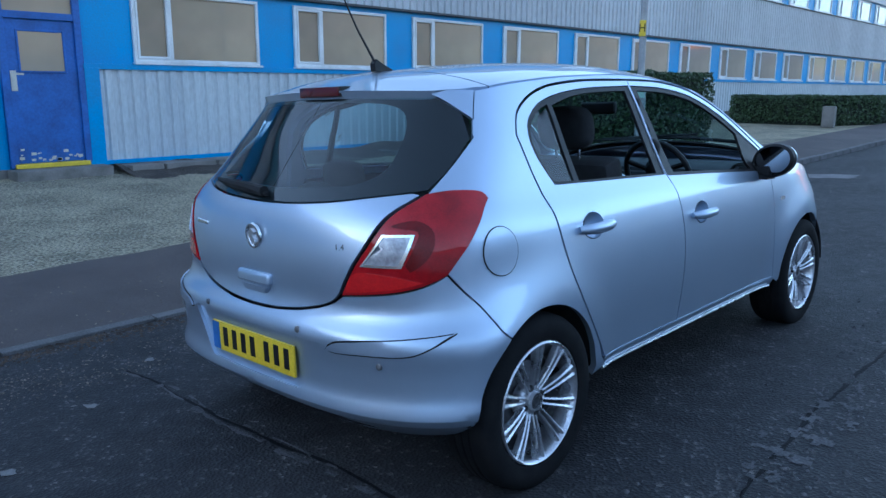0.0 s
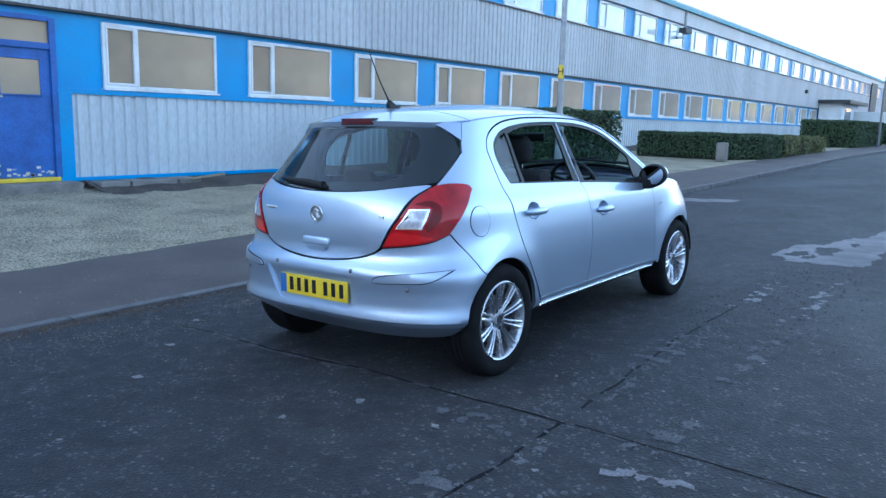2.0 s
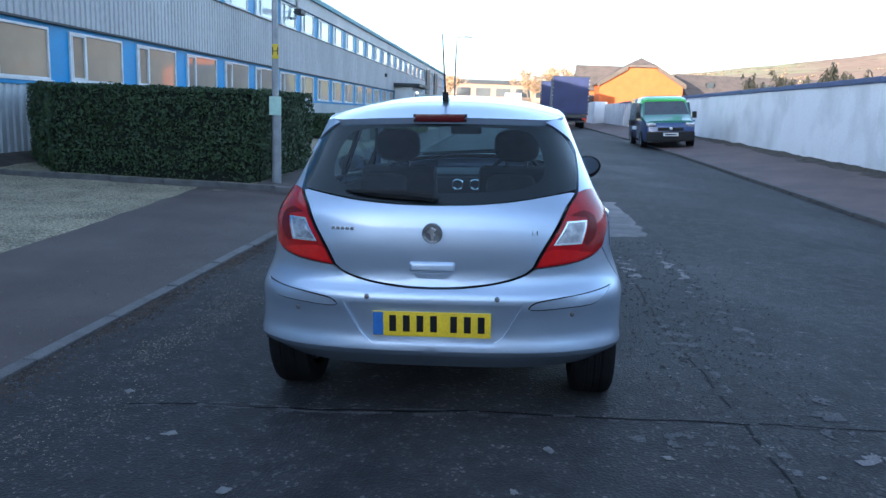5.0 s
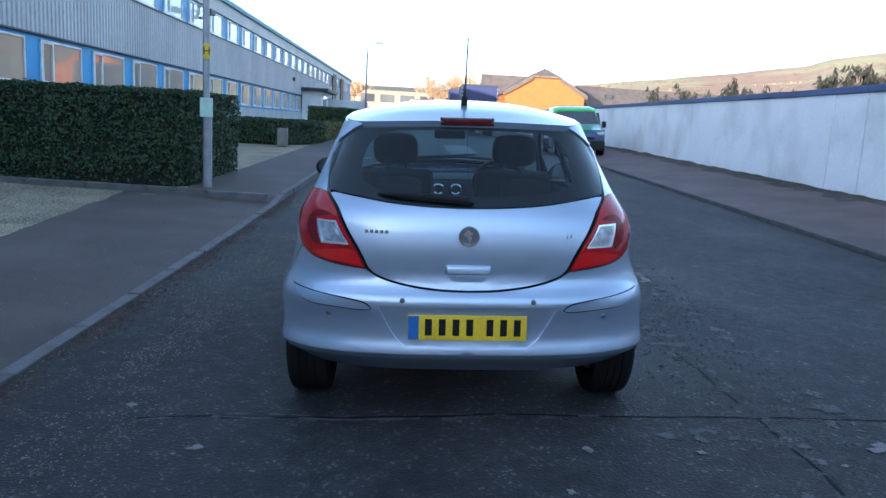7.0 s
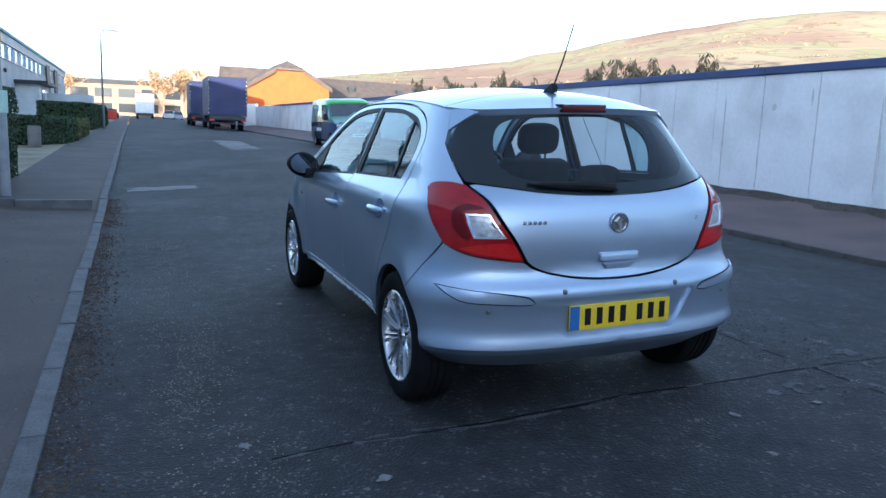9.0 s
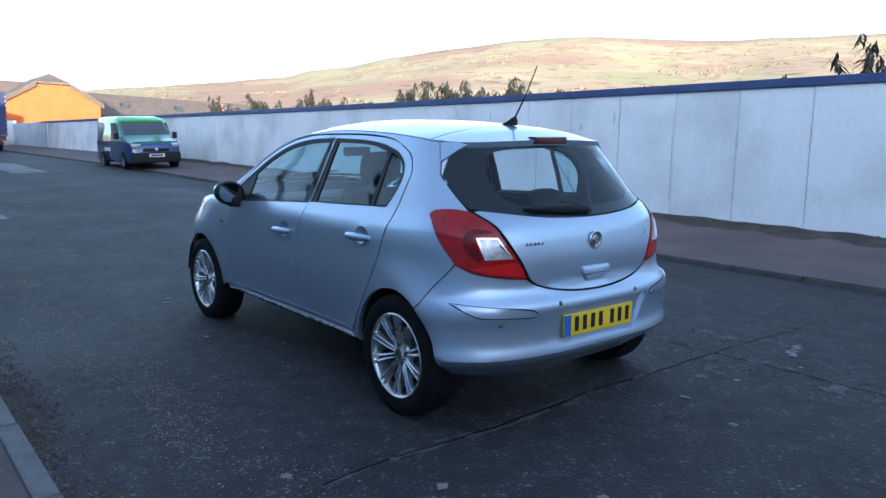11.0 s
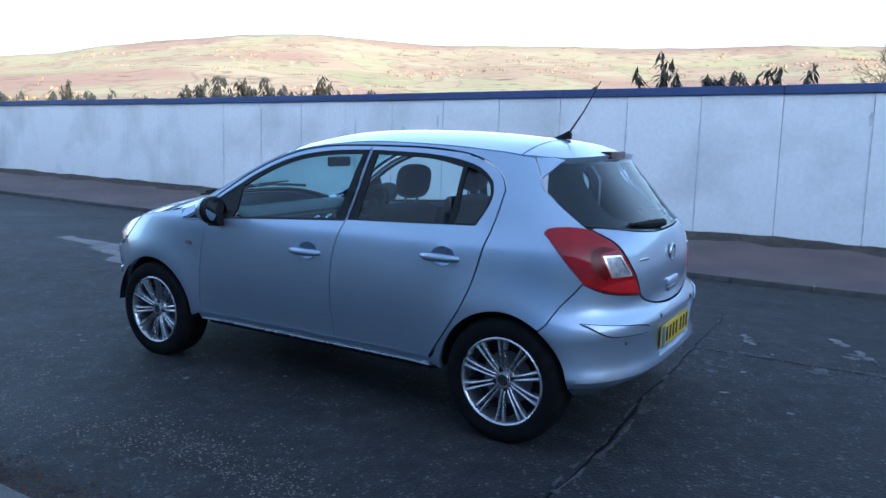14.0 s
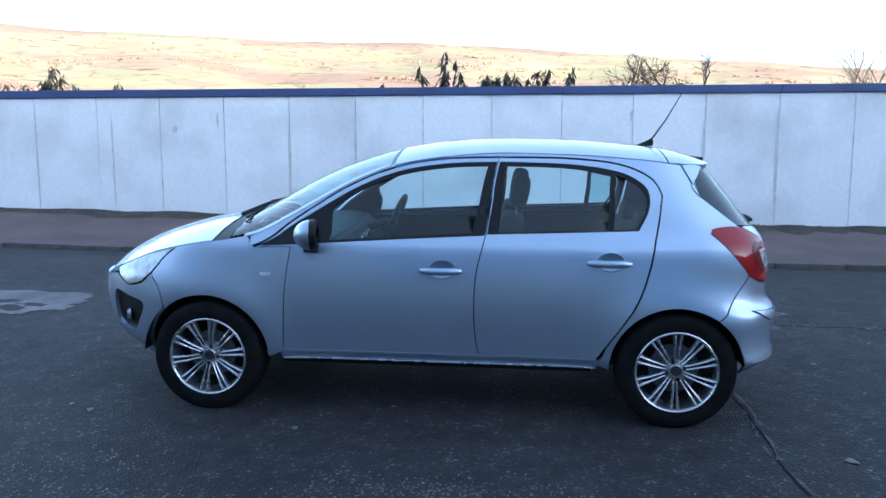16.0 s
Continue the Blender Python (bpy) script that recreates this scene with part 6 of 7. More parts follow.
both("sill_strip", bm, ALLOY, "bright sill strip")

# fuel flap on the right flank, repeater badges on the wings
ring = lambda y, z, r, k=1.0: outline([(dom("y", y + r * math.cos(a), z + r * k * math.sin(a)), False) for a in [i * math.pi / 10 for i in range(20)]], 0.01)
put("fuel_flap_gap", skin(ring(-0.167, 0.855, 0.0765, 1.04), shell, [ring(-0.167, 0.855, 0.073, 1.04)], gap=0, depth=0.002, offset=0.002), BLACK_TRIM, "dark gap round the fuel flap")
put("fuel_flap", skin(ring(-0.167, 0.855, 0.073, 1.04), shell, gap=0, depth=0.002, offset=0.0035, cell=0.025), SILVER)
both("wing_badge", skin(outline(P("y", (2.14, 0.782, 1), (2.20, 0.782, 1), (2.20, 0.762, 1), (2.14, 0.762, 1))), shell, gap=0, depth=0.003, offset=0.004, cell=0.03), CHROME, "small chrome wing badge")

# tail lamps
lamp = outline(P("y", (-0.155, 1.018, 1), *lamp_top, ("x", 0.634, 1.040, 1), ("x", 0.582, 0.970), ("x", 0.520, 0.856), ("x", 0.449, 0.731, 1), ("x", 0.56, 0.744), ("x", 0.64, 0.757), ("x", 0.70, 0.775), (-0.358, 0.806, 1), *lamp_side[1:]), 0.015)
clear = outline(P("x", (0.668, 0.929, 1), (0.580, 0.928, 1), (0.521, 0.829, 1), (0.646, 0.829, 1)), 0.015)
clear_in = outline(P("x", (0.659, 0.921, 1), (0.585, 0.920, 1), (0.533, 0.837, 1), (0.638, 0.837, 1)), 0.012)
for flip in ((lambda b: b), mirrored):
    l = put("tail_lamp", flip(skin(lamp, shell, [clear], gap=0.0005, depth=0.03, offset=0.003, cell=0.025)), TAIL_RED, "red tail lamp with clear reversing light")
    # black sheet under the lamp, put there as the shade in its gap
    put("lamp_gap_shade", flip(skin(lamp, shell, gap=-0.004, depth=0.02, offset=-0.004, cell=0.03)), BLACK_TRIM, "black sheet darkening the gap round the lamp", l)
    put("lamp_rim", flip(skin(clear, shell, [clear_in], gap=0, depth=0.004, offset=0.006, cell=0.03)), CHROME, "pale rim round the clear lens", l)
    put("clear_lens", flip(skin(clear_in, shell, gap=0, depth=0.004, offset=0.002, cell=0.02)), LENS_CLEAR, "clear ribbed reversing lens", l)
    low = outline(P("x", (0.50, 0.806), (0.462, 0.741, 1), (0.56, 0.753), (0.64, 0.766), (0.70, 0.785, 1), (0.60, 0.806)), 0.015)
    put("fog_lens", flip(skin(low, shell, gap=0, depth=0.002, offset=0.0050, cell=0.03)), LENS_BRIGHT, "bright red lower lens", l)
    swirl = outline(P("x", (0.60, 0.952), (0.655, 0.968), (0.70, 0.945), (0.716, 0.90), (0.704, 0.852), (0.668, 0.818), (0.656, 0.836), (0.674, 0.90), (0.672, 0.937)), 0.012)
    put("inner_reflector", flip(skin(swirl, shell, gap=0, depth=0.002, offset=0.0045, cell=0.03)), LENS_DARK, "dark red housing inside the lamp", l)

# tailgate
gate = outline(P("x", (0.0, 0.643, 1), (0.12, 0.647), (0.24, 0.660), (0.35, 0.683), (0.410, 0.708), (0.436, 0.731, 1), (0.505, 0.856), (0.567, 0.970), (0.622, 1.040, 1), (0.60, 1.046), (0.50, 1.034), (0.35, 1.014), (0.18, 1.001), (0.0, 0.996, 1)))
tailgate = put("tailgate", skin(gate, shell, gap=0.003, depth=0.02, mirror=True, weld_u=0.0), SILVER)
rglass = outline(P("x", (0.0, 1.0, 1), (0.18, 1.005), (0.35, 1.018), (0.50, 1.038), (0.630, 1.055, 1), ("y", -0.228, 1.113), ("y", -0.116, 1.202, 1), (0.590, 1.272), (0.555, 1.322), (0.48, 1.346), (0.40, 1.360), (0.25, 1.370), (0.0, 1.376, 1)))
put("rear_window", skin(rglass, shell, gap=0.001, depth=0.012, offset=-0.002, mirror=True, weld_u=0.0), GLASS_DARK, "dark tinted rear window", tailgate)


def band(poly_out, poly_in):
    return skin(poly_out, shell, [poly_in], gap=0.004, depth=0.002, offset=-0.006, mirror=True, weld_u=0.0)


frit_in = outline(P("x", (0.003, 1.05, 1), (0.25, 1.058), (0.40, 1.075), (0.475, 1.12), (0.47, 1.22), (0.42, 1.295), (0.32, 1.322), (0.003, 1.332, 1)))
put("window_border", band(rglass, frit_in), BLACK_TRIM, "black printed glass border", tailgate)
wedge = outline(P("y", (-0.109, 1.205, 1), (-0.068, 1.28), (-0.026, edge_z(-0.026) - 0.004, 1), ("x", 0.42, 1.362, 1), ("x", 0.50, 1.338), ("x", 0.565, 1.297), ("x", 0.620, 1.246)), 0.012)
def tail_y(x):
    return rear_y(1.36) - 0.02 + rear_b(1.36) * (1 - (1 - min(0.999, x / (half_w(1.36) + 0.01)) ** rear_n(1.36)) ** (1 / rear_n(1.36)))
sp = [((x, tail_y(x)), i in (0,)) for i, x in enumerate((0.0, 0.12, 0.24, 0.34, 0.42, 0.49))] + [((cap_edge(-0.07) - 0.002, -0.07), True), ((cap_edge(0.04) - 0.004, 0.040), True), ((0.3, 0.040), False), ((0.0, 0.040), True)]
_tip = cap_edge(0.04)


def spoil(x, y):
    """Roof spoiler: the roof's section carried on to the trailing edge."""
    t = min(1.0, abs(x) / _tip)
    return Vector((x, y, edge_z(y) + (crest_z(y) - edge_z(y)) * (1 - t ** 2.4)))


spoiler = put("spoiler", skin(outline(sp), spoil, gap=0.0015, depth=0.030, mirror=True, weld_u=0.0), SILVER, "", tailgate)
for flip in ((lambda b: b), mirrored):
    put("spoiler_side", flip(skin(wedge, shell, gap=0.001, depth=0.012, offset=0.006, cell=0.02)), SILVER, "", spoiler)
bm = boxed(-0.115, 0.115, rear_y(1.36) - 0.024, rear_y(1.36) + 0.03, 1.352, 1.386, 0.006)
put("brake_light", bm, BRAKE_RED, "dark red high brake light", tailgate)
put("brake_housing", boxed(-0.125, 0.125, rear_y(1.36) - 0.016, rear_y(1.36) + 0.03, 1.349, 1.387, 0.006), BLACK_TRIM, "", tailgate)


def on_tail(x, z, lift=0.0):
    u, zz = dom("x", abs(x), z)
    p = shell(u, zz)
    return Vector((math.copysign(p.x, x) if x else 0, p.y - lift, zz))


# chrome badge with plain relief, handle, rear wiper
bm = bmesh.new()
lathe(bm, [(0.0001, 0.006), (0.036, 0.006), (0.037, 0.010), (0.044, 0.010), (0.047, 0.006), (0.047, 0.0)], 32, pose(0, -0.553, 0.880, 0, 3, -90))
badge = put("round_badge", bm, CHROME, "round chrome badge", tailgate)
bm = bmesh.new()
prism(bm, [(-0.024, 0.006), (-0.004, 0.026), (0.016, 0.014), (0.002, 0.004), (0.020, -0.020), (0.000, -0.030), (-0.010, -0.004)], "y", -0.567, -0.559, pose(0, 0, 0.880))
put("badge_relief", bm, ALLOY, "plain raised shape", badge)
bm = boxed(-0.100, 0.100, -0.584, -0.545, 0.715, 0.754, 0.013, 3)
for v in bm.verts:
    v.co.y += 0.9 * v.co.x ** 2 + (v.co.z - 0.735) * 0.12
put("tailgate_handle", bm, SILVER, "", tailgate)
bm = bmesh.new()
prism(bm, [(-0.086, 0.710), (0.086, 0.710), (0.066, 0.681), (-0.066, 0.681)], "y", -0.570, -0.545)
bmesh.ops.bevel(bm, geom=bm.edges[:], offset=0.005, segments=2, affect="EDGES")
put("handle_cup", bm, SILVER, "pale grip hollow", tailgate)
for i in range(5):
    x = -0.445 + i * 0.022
    q = on_tail(x, 0.892, 0.002)
    put("name_bar", boxed(q.x - 0.0085, q.x + 0.0085, q.y - 0.002, q.y + 0.006, 0.884, 0.900, 0.002, 1), CHROME, "plain chrome bar in place of a name", tailgate)
q = on_tail(0.44, 0.882, 0.003)
lettering("1.4", 0.028, Matrix.Translation(q) @ pose(0, 0, 0, 90, 0, 28), CHROME, tailgate, "engine_size", "chrome figures", 0.002)
bm = bmesh.new()
pts = [on_tail(x, z, 0.020) for x, z in ((0.0, 1.030), (-0.12, 1.040), (-0.25, 1.046), (-0.36, 1.050))]
tube(bm, pts, [0.020, 0.017, 0.013, 0.008], 8)
pts = [on_tail(x, z, 0.012) for x, z in ((0.02, 1.022), (-0.12, 1.031), (-0.25, 1.038), (-0.40, 1.052))]
tube(bm, pts, [0.008, 0.014, 0.013, 0.006], 6)
put("rear_wiper", bm, BLACK_MATT, "black rear wiper", tailgate)

# bumper
bumper_pts = P("x", (0.0, 0.637, 1), (0.12, 0.641), (0.24, 0.654), (0.35, 0.677), (0.415, 0.702), (0.449, 0.726, 1), (0.56, 0.738), (0.64, 0.751), (0.70, 0.769), ("y", -0.360, 0.802, 1), ("y", -0.303, 0.730), ("y", -0.249, 0.650), ("y", -0.197, 0.586, 1),
               *[("y", a, b) for a, b in arc(0, R_ARCH, 127, 171, 8)], ("y", -0.343, 0.335, 1), ("x", 0.70, 0.335), ("x", 0.5, 0.335), ("x", 0.25, 0.335), (0.0, 0.335, 1), (0.0, 0.396, 1), (0.268, 0.400, 1), (0.313, 0.435), (0.357, 0.505), (0.393, 0.575, 1), (0.0, 0.574, 1))
rear_bumper = put("rear_bumper", skin(outline(bumper_pts), shell, gap=0.0012, depth=0.014, cell=0.02, mirror=True, weld_u=0.0), SILVER)


def tuck(u, z):
    """Lower edge of the bumper, turned in under the tail."""
    p = shell(u, z)
    k = max(0.0, 0.336 - z)
    return Vector((p.x * (1 - 0.3 * k), p.y + 0.28 * k, z))


valance = outline(P("x", (0.0, 0.336, 1), (0.25, 0.336), (0.5, 0.336), (0.70, 0.336), ("y", -0.338, 0.336, 1), ("y", -0.345, 0.275, 1), (0.68, 0.262), (0.4, 0.252), (0.0, 0.25, 1)))
put("valance", skin(valance, tuck, gap=0.0, depth=0.01, cell=0.025, mirror=True, weld_u=0.0), SILVER, "tucked lower edge of the bumper", rear_bumper)
rec2 = outline(P("x", (0.0, 0.574, 1), (0.393, 0.575, 1), (0.357, 0.505), (0.313, 0.435), (0.268, 0.400, 1), (0.0, 0.396, 1)))
put("plate_recess", skin(rec2, shell, gap=-0.003, depth=0.004, offset=-0.014, mirror=True, weld_u=0.0), SILVER, "", rear_bumper)
rub = outline(P("x", (0.42, 0.562), (0.45, 0.588), (0.54, 0.604), (0.66, 0.616), (0.72, 0.623), ("y", -0.368, 0.632, 1), (0.755, 0.596), (0.70, 0.569), (0.57, 0.561), (0.46, 0.555)), 0.012)
for flip in ((lambda b: b), mirrored):
    put("strip_groove", flip(skin(rub, shell, gap=-0.0022, depth=0.002, offset=0.0015, cell=0.02)), BLACK_TRIM, "dark groove round the strip", rear_bumper)
    put("bumper_strip", flip(skin(rub, shell, gap=0.004, depth=0.010, offset=0.008, cell=0.02)), SILVER, "", rear_bumper)
for x, z in ((-0.285, 0.602), (0.285, 0.602), (-0.61, 0.530), (0.61, 0.530)):
    q = on_tail(x, z, 0.0)
    bm = lathe(bmesh.new(), [(0.0001, 0.004), (0.008, 0.004), (0.011, 0.002), (0.012, -0.004)], 16, Matrix.Translation(q) @ pose(0, 0, 0, 0, 0, -90))
    put("parking_sensor", bm, ALLOY_DARK, "", rear_bumper)

# number plate with plain bars
plate = put("number_plate", boxed(-0.26, 0.26, -0.602, -0.592, 0.428, 0.539, 0.004), PLATE_Y, "yellow plate with plain dark bars")
put("plate_band", boxed(-0.258, -0.212, -0.6035, -0.601, 0.431, 0.536), PLATE_B, "blue end band", plate)
for i in range(7):
    x = -0.170 + i * 0.060 + (0.028 if i > 3 else 0)
    put("plate_bar", boxed(x - 0.015, x + 0.015, -0.6035, -0.601, 0.449, 0.523, 0.0008, 1), BLACK_TRIM, "plain black bar", plate)

# bonnet, screen, roof
def strip_outline(ya, yb, inset, n=9, front_bow=0.0):
    pts = [((0.0, ya), True)]
    xa = cap_edge(ya) - inset
    pts += [((xa * k / 4, ya + front_bow * (k / 4) ** 2), k == 4) for k in range(1, 5)]
    for i in range(1, n):
        y = ya + front_bow + (yb - ya) * i / n * (1 - front_bow / max(1e-6, yb - ya))
        pts.append(((cap_edge(y) - inset, y), False))
    xb = cap_edge(yb) - inset
    pts += [((xb * k / 4, yb), k in (4, 0)) for k in range(4, -1, -1)]
    return outline(pts)


put("roof", skin(strip_outline(0.045, 1.50, 0.004), cap, gap=0.002, depth=0.02, mirror=True, weld_u=0.0, cell=0.05), SILVER)
screen = put("windscreen", skin(strip_outline(1.52, 2.38, 0.03), cap, gap=0.002, depth=0.006, offset=-0.003, mirror=True, weld_u=0.0, cell=0.05), GLASS, "tinted windscreen")
put("scuttle", skin(strip_outline(2.385, 2.47, 0.006), cap, gap=0.001, depth=0.01, offset=-0.006, mirror=True, weld_u=0.0, cell=0.04), BLACK_TRIM, "black scuttle panel")
put("bonnet", skin(strip_outline(2.475, 3.24, 0.004), cap, gap=0.003, depth=0.02, mirror=True, weld_u=0.0, cell=0.045), SILVER)
for y0, y1, xo in ((1.52, 2.30, 0.0),):
    pts = [((cap_edge(y0 + (y1 - y0) * i / 8) - 0.001, y0 + (y1 - y0) * i / 8), i in (0, 8)) for i in range(9)] + [((cap_edge(y0 + (y1 - y0) * i / 8) - 0.032, y0 + (y1 - y0) * i / 8), i in (0, 8)) for i in range(8, -1, -1)]
    both("pillar_trim", skin(outline(pts), cap, gap=0, depth=0.012, cell=0.03), SILVER)
bm = bmesh.new()
tube(bm, [cap(-0.45, 2.42) + Vector((0, 0, 0.03)), cap(-0.1, 2.40) + Vector((0, 0, 0.02)), cap(0.25, 2.34) + Vector((0, 0, 0.02))], [0.012, 0.01, 0.006], 6)
tube(bm, [cap(0.5, 2.40) + Vector((0, 0, 0.03)), cap(0.15, 2.43) + Vector((0, 0, 0.03)), cap(-0.55, 2.36) + Vector((0, 0, 0.02))], [0.012, 0.01, 0.006], 6)
put("front_wiper", bm, BLACK_MATT)

# headlamps, front bumper, grille
head = outline(P("y", (2.70, edge_z(2.70) - 0.004, 1), (2.85, edge_z(2.85) - 0.004), (3.0, edge_z(3.0) - 0.004), (3.10, edge_z(3.10) - 0.006, 1), (3.06, 0.70), (3.0, 0.672, 1), (2.90, 0.70), (2.838, 0.755, 1), (2.765, 0.84)))
for flip in ((lambda b: b), mirrored):
    h = put("headlamp", flip(skin(head, shell, gap=0.003, depth=0.03, offset=0.002)), HEAD_LENS, "clear headlamp")
fb = outline(P("y", (2.835, 0.748, 1), (2.90, 0.693), (3.0, 0.665, 1), (3.06, 0.693), (3.105, 0.722, 1), ("u", 4.0, 0.70), ("u", 4.4, 0.68, 1), ("u", 4.4, 0.25, 1), ("u", 4.0, 0.25), (2.92, 0.262), (2.84, 0.27, 1), *arc(2.511, F_ARCH, -3, 42, 8), (2.511 + F_ARCH * math.cos(radians(47)), AX + F_ARCH * math.sin(radians(47)), 1), (2.778, 0.66)))
fog = outline(P("y", (3.12, 0.62), (3.0, 0.605), (2.90, 0.58), (2.91, 0.52), (2.97, 0.42), (3.05, 0.40), (3.12, 0.43)))
front_bumper = put("front_bumper", skin(fb, shell, [fog], gap=0.002, depth=0.02, mirror=True, weld_u=4.4), SILVER)
for flip in ((lambda b: b), mirrored):
    put("fog_surround", flip(skin(fog, shell, gap=0, depth=0.004, offset=-0.02)), BLACK_TRIM, "black fog lamp surround", front_bumper)
    q = shell(*dom("y", 3.04, 0.49))
    bm = lathe(bmesh.new(), [(0.0001, 0.02), (0.025, 0.018), (0.034, 0.0)], 18, Matrix.Translation(q) @ pose(0, 0, 0, 0, 0, 60) @ Matrix.Translation((-0.02, 0, 0)))
    put("fog_lamp", flip(bm), LENS_CLEAR, "", front_bumper)
grille = outline([((4.15, 0.50), True), ((4.4, 0.50), True), ((4.4, 0.34), True), ((4.18, 0.35), True)])
put("grille", skin(grille, shell, gap=0, depth=0.004, offset=0.004, mirror=True, weld_u=4.4), BLACK_TRIM, "black lower grille", front_bumper)

# mirrors
for s in (1, -1):
    bm = bmesh.new()
    bmesh.ops.create_uvsphere(bm, u_segments=20, v_segments=12, radius=1)
    for v in bm.verts:
        x, y, z = v.co
        v.co = Vector((x * 0.106, (y * 0.092 if y > 0 else y * 0.004), z * 0.082 + 0.012 * x))
    mir = put("door_mirror", bm, SILVER)
    mir.matrix_local = pose(s * 0.872, 1.90, 0.992, 0, 0, -10 * s) @ Matrix.Diagonal((s, 1, 1, 1))
    rim = bmesh.new()
    n = 24
    a = [rim.verts.new((0.109 * math.cos(i * 2 * math.pi / n), -0.024, 0.084 * math.sin(i * 2 * math.pi / n) + 0.012 * math.cos(i * 2 * math.pi / n))) for i in range(n)]
    b = [rim.verts.new((0.110 * math.cos(i * 2 * math.pi / n), 0.003, 0.0835 * math.sin(i * 2 * math.pi / n) + 0.012 * math.cos(i * 2 * math.pi / n))) for i in range(n)]
    c = [rim.verts.new((0.096 * math.cos(i * 2 * math.pi / n), -0.034, 0.071 * math.sin(i * 2 * math.pi / n) + 0.012 * math.cos(i * 2 * math.pi / n))) for i in range(n)]
    for i in range(n):
        k = (i + 1) % n
        rim.faces.new((a[i], a[k], b[k], b[i]))
        rim.faces.new((c[i], c[k], a[k], a[i]))
    put("mirror_rim", rim, BLACK_TRIM, "black mirror housing", mir)
    g = bmesh.new()
    g.faces.new([g.verts.new((0.097 * math.cos(i * 2 * math.pi / n), -0.022 - 0.014 * math.sin(i * 2 * math.pi / n), 0.072 * math.sin(i * 2 * math.pi / n) + 0.012 * math.cos(i * 2 * math.pi / n))) for i in range(n)])
    put("mirror_glass", g, MIRROR, "", mir)
    arm = bmesh.new()
    prism(arm, [(-0.03, -0.095), (0.045, -0.095), (0.04, -0.03), (-0.02, -0.03)], "x", -0.095, -0.02)
    put("mirror_foot", arm, BLACK_MATT, "black mirror foot", mir)

# aerial
bm = bmesh.new()
prism(bm, [(0.14, 1.446), (0.03, 1.446), (0.028, 1.475), (0.04, 1.492), (0.07, 1.475)], "x", -0.014, 0.014)
aer = put("aerial_base", bm, BLACK_TRIM)
put("aerial_rod", tube(bmesh.new(), [(0, 0.045, 1.475), (0, -0.04, 1.60), (0, -0.125, 1.755)], [0.0055, 0.0038, 0.0028], 8), BLACK_TRIM, "", aer)

# inner tub, wheel housings, floor
bm = bmesh.new()
us = [i * 0.05 for i in range(89)]
zs = [0.33 + i * 0.035 for i in range(18)]
vs = {}
for i, u in enumerate(us):
    for j, z in enumerate(zs):
        p = shell(u, z)
        k = 0.93
        vs[i, j] = Vector((p.x * k - 0.02, 1.35 + (p.y - 1.35) * 0.96, z))
keep = {}
for i in range(len(us) - 1):
    for j in range(len(zs) - 1):
        q = [vs[i, j], vs[i + 1, j], vs[i + 1, j + 1], vs[i, j + 1]]
        c = sum(q, Vector()) / 4
        if any(math.hypot(c.y - yc, c.z - AX) < 0.38 for yc in (0, 2.511)) and c.x > 0.4:
            continue
        if c.z > edge_z(c.y) - 0.03 and c.y > 2.2:
            continue
        for s in (1, -1):
            ps = [bm.verts.new((max(v.x, 0) * s, v.y, v.z)) for v in q]
            bm.faces.new(ps)
bmesh.ops.remove_doubles(bm, verts=bm.verts, dist=1e-4)
put("inner_tub", bm, BLACK_MATT, "dark inner body")
put("floor_pan", boxed(-0.52, 0.52, -0.40, 2.95, 0.24, 0.30, 0.02), BLACK_MATT)
# unseen panel added to keep daylight off the ground under the tail
put("underside_blocker", boxed(-0.50, 0.50, -0.45, -0.34, 0.29, 0.32, 0.01), BLACK_MATT)
put("side_floor", boxed(-0.74, 0.74, 0.42, 2.1, 0.26, 0.31, 0.02), BLACK_MATT)
for yc, r in ((0.0, R_ARCH), (2.511, F_ARCH)):
    for s in (1, -1):
        bm = bmesh.new()
        prev = None
        for i in range(25):
            a = radians(4 + 172 * i / 24)
            cur = [bm.verts.new((s * x, yc + (r + 0.012) * math.cos(a), AX + (r + 0.012) * math.sin(a))) for x in (0.52, 0.825)]
            if prev:
                bm.faces.new((prev[0], prev[1], cur[1], cur[0]))
            prev = cur
        c = [v for v in bm.verts if abs(abs(v.co.x) - 0.52) < 1e-4]
        bm.faces.new(c)
        put("wheel_housing", bm, BLACK_MATT)
both("roof_lining", skin(strip_outline(0.06, 1.48, 0.03), cap, gap=0.0, depth=0.004, offset=-0.03, cell=0.12), LINER)

